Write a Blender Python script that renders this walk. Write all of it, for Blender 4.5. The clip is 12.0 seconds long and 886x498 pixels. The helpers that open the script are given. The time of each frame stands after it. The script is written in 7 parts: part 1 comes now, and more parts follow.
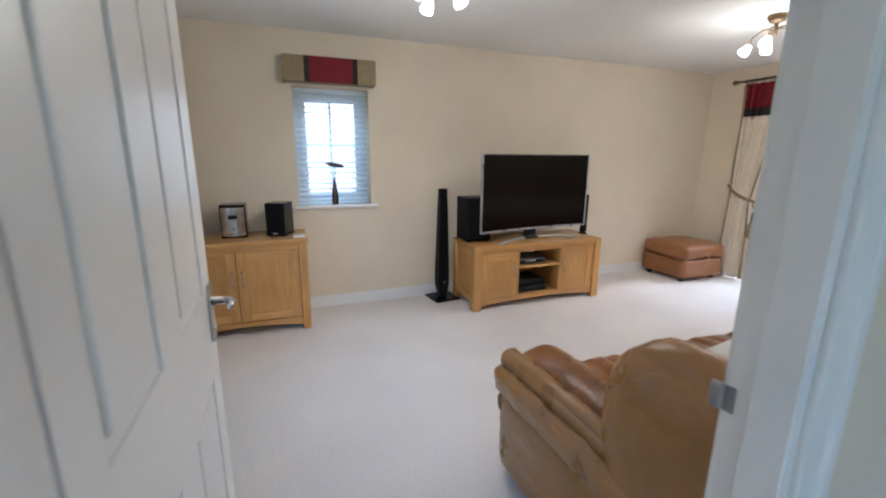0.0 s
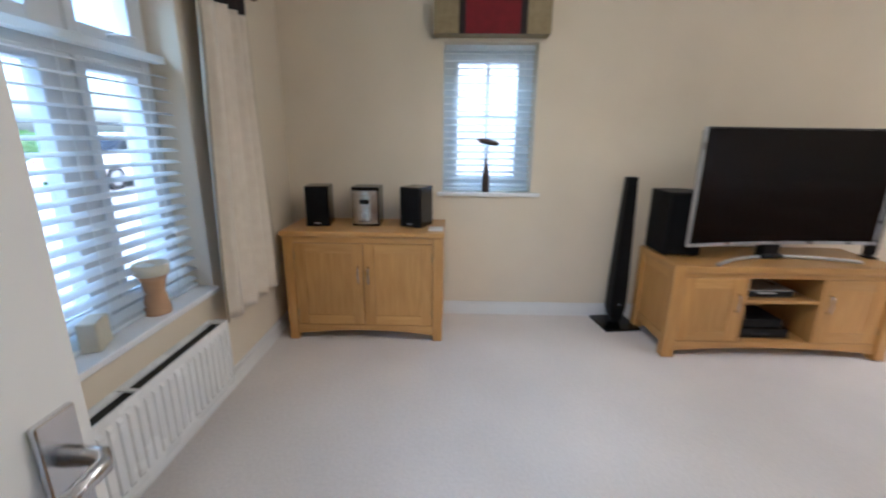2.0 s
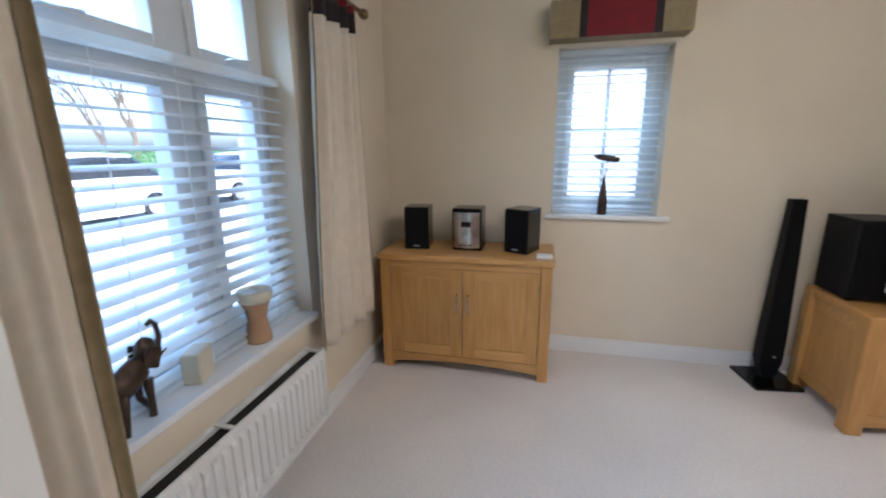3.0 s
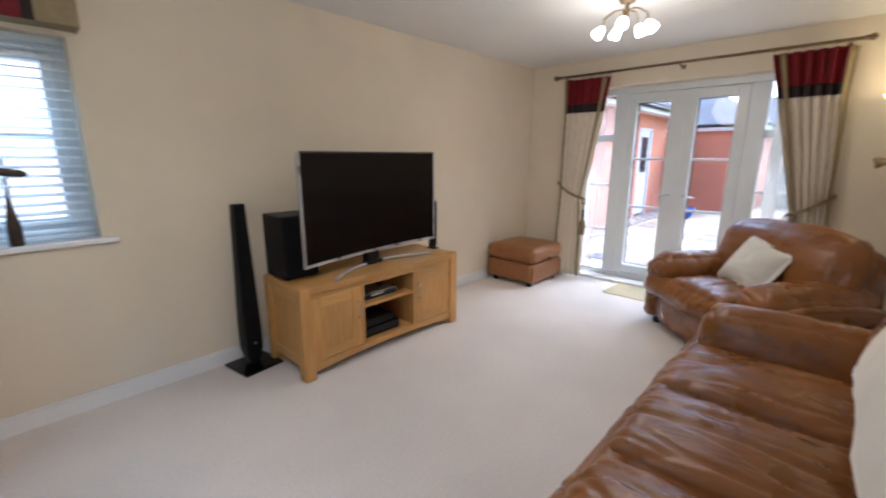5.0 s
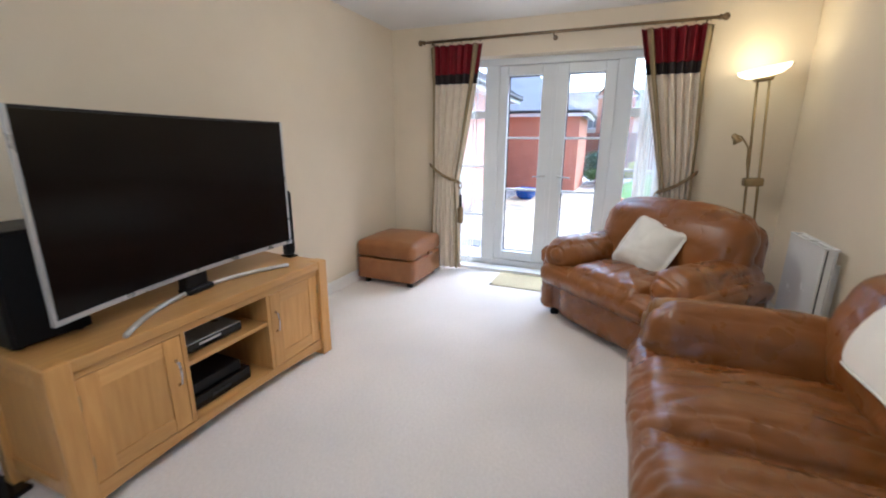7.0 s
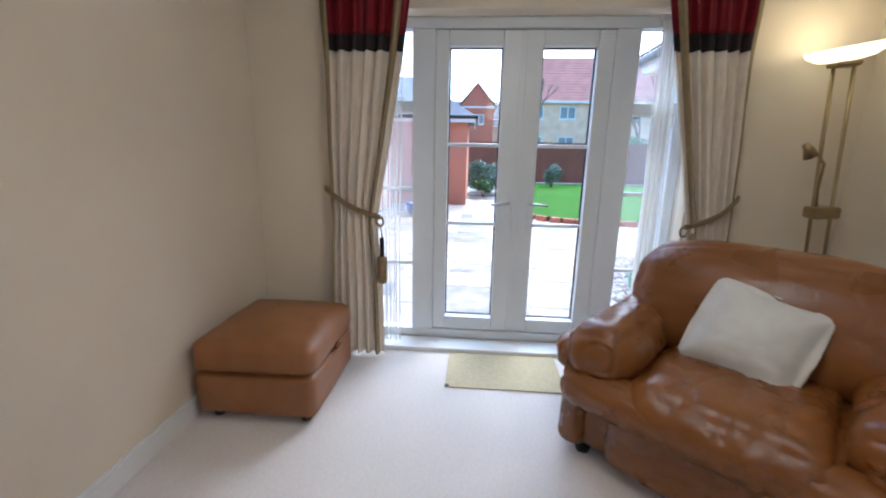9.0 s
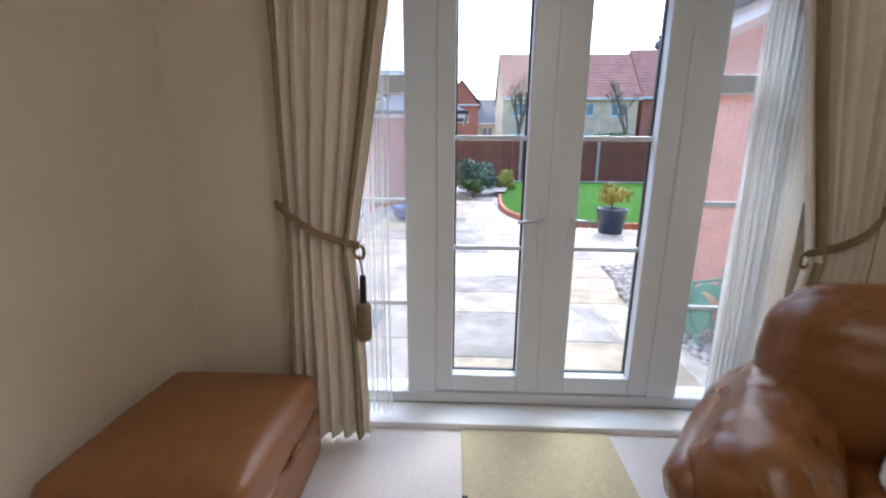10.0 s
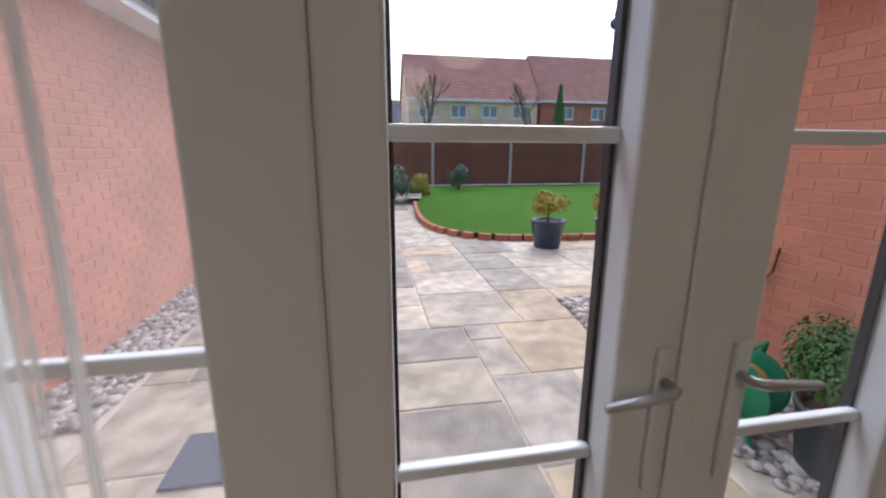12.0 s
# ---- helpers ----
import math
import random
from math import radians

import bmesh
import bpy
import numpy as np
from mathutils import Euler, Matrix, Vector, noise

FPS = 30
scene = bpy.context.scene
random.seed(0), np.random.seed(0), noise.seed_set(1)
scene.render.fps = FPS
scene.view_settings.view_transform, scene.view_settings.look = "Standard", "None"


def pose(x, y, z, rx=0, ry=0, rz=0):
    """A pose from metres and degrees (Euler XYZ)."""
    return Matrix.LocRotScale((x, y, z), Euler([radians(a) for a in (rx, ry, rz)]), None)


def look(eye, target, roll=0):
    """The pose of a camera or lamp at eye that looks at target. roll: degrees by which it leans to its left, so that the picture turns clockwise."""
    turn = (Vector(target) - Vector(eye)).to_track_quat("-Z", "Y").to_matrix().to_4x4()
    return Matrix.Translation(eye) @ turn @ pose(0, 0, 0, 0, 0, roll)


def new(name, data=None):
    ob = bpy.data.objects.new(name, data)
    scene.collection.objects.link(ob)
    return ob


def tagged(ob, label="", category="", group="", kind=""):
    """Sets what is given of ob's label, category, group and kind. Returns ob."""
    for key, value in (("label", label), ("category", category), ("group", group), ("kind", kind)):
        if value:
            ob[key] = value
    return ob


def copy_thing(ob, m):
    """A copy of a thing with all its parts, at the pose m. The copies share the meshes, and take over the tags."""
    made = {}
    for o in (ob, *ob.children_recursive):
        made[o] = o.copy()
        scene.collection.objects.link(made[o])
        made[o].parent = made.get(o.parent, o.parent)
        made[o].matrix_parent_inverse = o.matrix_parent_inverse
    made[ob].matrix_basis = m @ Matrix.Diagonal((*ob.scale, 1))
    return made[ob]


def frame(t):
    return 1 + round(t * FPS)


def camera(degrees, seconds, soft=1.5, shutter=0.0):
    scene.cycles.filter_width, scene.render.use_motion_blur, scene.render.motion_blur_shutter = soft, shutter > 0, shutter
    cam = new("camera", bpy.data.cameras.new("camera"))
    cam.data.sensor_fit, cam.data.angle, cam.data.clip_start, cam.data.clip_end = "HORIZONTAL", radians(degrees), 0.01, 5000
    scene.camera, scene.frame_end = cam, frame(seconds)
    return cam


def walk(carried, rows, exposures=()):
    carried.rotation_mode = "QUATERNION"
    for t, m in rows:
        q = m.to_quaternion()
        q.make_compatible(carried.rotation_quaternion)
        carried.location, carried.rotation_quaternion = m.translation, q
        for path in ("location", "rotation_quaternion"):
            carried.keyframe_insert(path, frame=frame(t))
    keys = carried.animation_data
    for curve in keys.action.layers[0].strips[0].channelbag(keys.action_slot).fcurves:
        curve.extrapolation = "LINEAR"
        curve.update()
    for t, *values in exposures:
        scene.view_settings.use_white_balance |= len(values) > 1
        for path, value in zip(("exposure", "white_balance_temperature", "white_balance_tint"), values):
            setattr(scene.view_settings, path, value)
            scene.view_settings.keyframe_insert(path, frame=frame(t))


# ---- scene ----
cam = camera(93.7, 12.0, 2.0, 0.4)
SKY, CEIL_W, UP_W = 0.5, 22.0, 1.7
PATH = [
    (0, (0.166, 0.075, 1.364), (0.867, 1.896, 0.924), 0.4),
    (0.5, (0.26, 0.257, 1.358), (0.9, 2.09, 0.879), 0.4),
    (1, (0.318, 0.407, 1.355), (0.887, 2.251, 0.829), 0.8),
    (1.5, (0.34, 0.611, 1.339), (0.749, 2.491, 0.792), 0.6),
    (2, (0.354, 0.885, 1.305), (0.32, 2.816, 0.785), 0.6),
    (2.5, (0.298, 1.07, 1.331), (-0.149, 2.957, 0.84), 0.0),
    (2.7, (0.214, 1.124, 1.324), (-0.301, 2.999, 0.854), -0.4),
    (4.3, (0.46, 1.123, 1.358), (1.298, 2.871, 0.866), -0.7),
    (4.5, (0.507, 1.099, 1.359), (1.558, 2.733, 0.883), -0.6),
    (5, (0.594, 1.06, 1.357), (2.008, 2.404, 0.915), 0.1),
    (5.5, (0.678, 1.019, 1.347), (2.271, 2.145, 0.906), 0.7),
    (6, (0.767, 1.106, 1.312), (2.455, 2.083, 0.868), 1.0),
    (6.5, (0.848, 1.368, 1.328), (2.597, 2.218, 0.86), -0.3),
    (7, (1.094, 1.672, 1.281), (2.885, 2.407, 0.779), 0.4),
    (7.2, (1.207, 1.79, 1.294), (3.015, 2.473, 0.78), 0.9),
    (9, (2.556, 2.528, 1.282), (4.497, 2.667, 0.819), 1.1),
    (9.5, (2.955, 2.625, 1.295), (4.895, 2.717, 0.818), -0.0),
    (10, (3.347, 2.682, 1.268), (5.291, 2.753, 0.8), 0.4),
    (10.5, (3.745, 2.696, 1.275), (5.693, 2.649, 0.825), 0.3),
    (11, (4.115, 2.705, 1.259), (6.073, 2.614, 0.863), 1.3),
    (11.5, (4.438, 2.734, 1.276), (6.386, 2.529, 0.872), 1.6),
    (12, (4.713, 2.727, 1.295), (6.627, 2.375, 0.836), 0.2),
]
EXPOSE = [(0.0, 0.86, 4900, 6), (2.5, 0.78, 4900, 7), (4.4, 0.68, 5300, 10), (5.0, 0.6, 5100, 8), (5.5, 0.7, 4950, 6), (6.3, 0.78, 4750, 4), (7.0, 0.84, 4900, 6), (9.0, 0.3, 4850, 6), (9.5, 0.16, 4950, 7), (10.0, -0.04, 5200, 8), (10.5, -0.4, 5400, 10), (11.0, -0.76, 5650, 12), (12.0, -0.87, 5850, 13)]
walk(cam, [(t, look(eye, target, roll)) for t, eye, target, roll in PATH], EXPOSE)

# ---- world, sun and lamps ----
world = bpy.data.worlds.new("overcast_sky")
scene.world = world
world.use_nodes = True
wn, wl = world.node_tree.nodes, world.node_tree.links
sky = wn.new("ShaderNodeTexSky")
sky.sky_type = 'NISHITA'
sky.sun_disc = False
sky.sun_elevation, sky.sun_rotation = radians(48), radians(120)
sky.air_density, sky.dust_density, sky.ozone_density = 1.0, 4.0, 1.2
wl.new(sky.outputs[0], wn["Background"].inputs["Color"])
wn["Background"].inputs["Strength"].default_value = SKY

sun = new("sun", bpy.data.lights.new("sun", 'SUN'))
sun.data.energy, sun.data.angle, sun.data.color = 1.6, radians(25), (1.0, 0.96, 0.9)
sun.matrix_world = look((0, 0, 30), (-13, -22, 0))


def lamp(name, kind, place, watts, colour, size):
    ob = new(name, bpy.data.lights.new(name, kind))
    ob.data.energy, ob.data.color = watts, colour
    ob.data.shadow_soft_size = size
    ob.matrix_world = pose(*place)
    return ob


for lx, ly, share in ((0.97, 2.18, 0.82), (3.46, 2.20, 0.84)):
    lamp("ceiling_lamp_glow", 'POINT', (lx, ly, 1.92), CEIL_W * share * 0.5, (1.0, 0.79, 0.56), 0.2)
    down = lamp("ceiling_lamp_beam", 'SPOT', (lx, ly, 1.92), CEIL_W * share * 0.75, (1.0, 0.79, 0.56), 0.2)
    down.data.spot_size, down.data.spot_blend = radians(168), 0.5
# area lamps added outside the window and door heads, boosting the sky light
for place, turn, wide, watts in (((0.60, 4.42, 2.12), (-50, 0, 0), 0.62, 11.0), ((-1.42, 2.12, 2.4), (-50, 0, 90), 1.25, 22.0),
                                 ((5.95, 2.27, 2.75), (-42, 0, -90), 1.9, 34.0)):
    head = lamp("added_sky_boost", 'AREA', place, watts, (0.72, 0.9, 1.0), 0.1)
    head.data.shape, head.data.size, head.data.size_y = 'RECTANGLE', wide, 0.35
    head.matrix_world = pose(*place, *turn)
lamp("uplighter_glow", 'POINT', (4.84, 0.785, 1.83), UP_W, (1.0, 0.72, 0.38), 0.05)

# ---- materials ----
def surf(name, a, b, scale=8.0, rough=0.6, bump=0.1, fine=80.0, metal=0.0, stretch=(1, 1, 1), spec=0.5, coat=0.0,
         rnd=0.0, patch=0.12, sheen=0.0, rvar=0.1, dist=0.004, emit=None, crease=0.0, ground_stains=False):
    """Two-tone grain, broad uneven patches and fine relief, in metres."""
    m = bpy.data.materials.new(name)
    m.use_nodes = True
    n, l = m.node_tree.nodes, m.node_tree.links
    p = n["Principled BSDF"]
    tc = n.new("ShaderNodeTexCoord")
    mp = n.new("ShaderNodeMapping")
    mp.inputs["Scale"].default_value = stretch
    l.new(tc.outputs["Object"], mp.inputs["Vector"])
    n1 = n.new("ShaderNodeTexNoise")
    n1.inputs["Scale"].default_value, n1.inputs["Detail"].default_value = scale, 5
    n2 = n.new("ShaderNodeTexNoise")
    n2.inputs["Scale"].default_value, n2.inputs["Detail"].default_value = 1.3, 2
    n3 = n.new("ShaderNodeTexNoise")
    n3.inputs["Scale"].default_value, n3.inputs["Detail"].default_value = fine, 3
    for q in (n1, n3):
        l.new(mp.outputs[0], q.inputs["Vector"])
    if ground_stains:
        geo = n.new("ShaderNodeNewGeometry")
        l.new(geo.outputs["Position"], n2.inputs["Vector"])
        n2.inputs["Scale"].default_value, n2.inputs["Detail"].default_value, n2.inputs["Distortion"].default_value = 2.6, 6, 0.8
    else:
        l.new(tc.outputs["Object"], n2.inputs["Vector"])
    ramp = n.new("ShaderNodeValToRGB")
    ramp.color_ramp.elements[0].position, ramp.color_ramp.elements[1].position = 0.3, 0.7
    ramp.color_ramp.elements[0].color, ramp.color_ramp.elements[1].color = (*a, 1), (*b, 1)
    l.new(n1.outputs[0], ramp.inputs[0])
    val = n.new("ShaderNodeMapRange")
    val.inputs["From Min"].default_value, val.inputs["From Max"].default_value = 0.3, 0.7
    val.inputs["To Min"].default_value, val.inputs["To Max"].default_value = 1 - patch, 1 + patch
    l.new(n2.outputs[0], val.inputs["Value"])
    hsv = n.new("ShaderNodeHueSaturation")
    l.new(ramp.outputs[0], hsv.inputs["Color"])
    if rnd:
        info = n.new("ShaderNodeObjectInfo")
        rr = n.new("ShaderNodeMapRange")
        rr.inputs["To Min"].default_value, rr.inputs["To Max"].default_value = 1 - rnd, 1 + rnd
        l.new(info.outputs["Random"], rr.inputs["Value"])
        mu = n.new("ShaderNodeMath")
        mu.operation = 'MULTIPLY'
        l.new(val.outputs[0], mu.inputs[0])
        l.new(rr.outputs[0], mu.inputs[1])
        l.new(mu.outputs[0], hsv.inputs["Value"])
    else:
        l.new(val.outputs[0], hsv.inputs["Value"])
    l.new(hsv.outputs[0], p.inputs["Base Color"])
    rg = n.new("ShaderNodeMapRange")
    rg.inputs["To Min"].default_value, rg.inputs["To Max"].default_value = max(0.02, rough - rvar), min(1, rough + rvar)
    l.new(n1.outputs[0], rg.inputs["Value"])
    l.new(rg.outputs[0], p.inputs["Roughness"])
    p.inputs["Metallic"].default_value = metal
    p.inputs["Specular IOR Level"].default_value = spec
    p.inputs["Coat Weight"].default_value = coat
    p.inputs["Coat Roughness"].default_value = 0.25
    p.inputs["Sheen Weight"].default_value = sheen
    if bump:
        bp = n.new("ShaderNodeBump")
        bp.inputs["Strength"].default_value, bp.inputs["Distance"].default_value = bump, dist
        l.new(n3.outputs[0], bp.inputs["Height"])
        l.new(bp.outputs[0], p.inputs["Normal"])
        if crease:
            n4 = n.new("ShaderNodeTexNoise")
            n4.inputs["Scale"].default_value, n4.inputs["Detail"].default_value, n4.inputs["Distortion"].default_value = 3.6, 2, 0.5
            mp4 = n.new("ShaderNodeMapping")
            mp4.inputs["Scale"].default_value = (2.4, 0.8, 1.5)
            l.new(tc.outputs["Object"], mp4.inputs["Vector"])
            l.new(mp4.outputs[0], n4.inputs["Vector"])
            sub = n.new("ShaderNodeMath")
            sub.operation = 'SUBTRACT'
            sub.inputs[1].default_value = 0.5
            l.new(n4.outputs[0], sub.inputs[0])
            ab = n.new("ShaderNodeMath")
            ab.operation = 'ABSOLUTE'
            l.new(sub.outputs[0], ab.inputs[0])
            mr4 = n.new("ShaderNodeMapRange")
            mr4.inputs["From Max"].default_value = 0.09
            l.new(ab.outputs[0], mr4.inputs["Value"])
            b4 = n.new("ShaderNodeBump")
            b4.inputs["Strength"].default_value, b4.inputs["Distance"].default_value = crease, 0.012
            l.new(mr4.outputs[0], b4.inputs["Height"])
            l.new(bp.outputs[0], b4.inputs["Normal"])
            n5 = n.new("ShaderNodeTexNoise")
            n5.inputs["Scale"].default_value, n5.inputs["Detail"].default_value, n5.inputs["Distortion"].default_value = 9.0, 3, 1.2
            mp5 = n.new("ShaderNodeMapping")
            mp5.inputs["Scale"].default_value = (2.2, 0.7, 1.6)
            l.new(tc.outputs["Object"], mp5.inputs["Vector"])
            l.new(mp5.outputs[0], n5.inputs["Vector"])
            b5 = n.new("ShaderNodeBump")
            b5.inputs["Strength"].default_value, b5.inputs["Distance"].default_value = crease, 0.009
            l.new(n5.outputs[0], b5.inputs["Height"])
            l.new(b4.outputs[0], b5.inputs["Normal"])
            l.new(b5.outputs[0], p.inputs["Normal"])
    if emit:
        p.inputs["Emission Color"].default_value = (*emit[:3], 1)
        p.inputs["Emission Strength"].default_value = emit[3]
    return m


def glass(name, tint=(1, 1, 1), rough=0.0):
    m = bpy.data.materials.new(name)
    m.use_nodes = True
    n, l = m.node_tree.nodes, m.node_tree.links
    n.remove(n["Principled BSDF"])
    t, g, mix, lw = (n.new("ShaderNodeBsdfTransparent"), n.new("ShaderNodeBsdfGlossy"), n.new("ShaderNodeMixShader"),
                     n.new("ShaderNodeLayerWeight"))
    lw.inputs["Blend"].default_value = 0.5
    pw_ = n.new("ShaderNodeMath")
    pw_.operation = 'POWER'
    pw_.inputs[1].default_value = 4.0
    l.new(lw.outputs["Facing"], pw_.inputs[0])
    mr_ = n.new("ShaderNodeMapRange")
    mr_.inputs["To Min"].default_value, mr_.inputs["To Max"].default_value = 0.02, 0.5
    l.new(pw_.outputs[0], mr_.inputs["Value"])
    t.inputs[0].default_value = (*tint, 1)
    g.inputs["Roughness"].default_value = rough
    l.new(mr_.outputs[0], mix.inputs[0])
    l.new(t.outputs[0], mix.inputs[1])
    l.new(g.outputs[0], mix.inputs[2])
    l.new(mix.outputs[0], n["Material Output"].inputs[0])
    return m


def brick_mat(name, a, b, rnd=0.2):
    return surf(name, a, b, 30, 0.85, 0.4, 120, rnd=rnd * 0.6, patch=0.15)


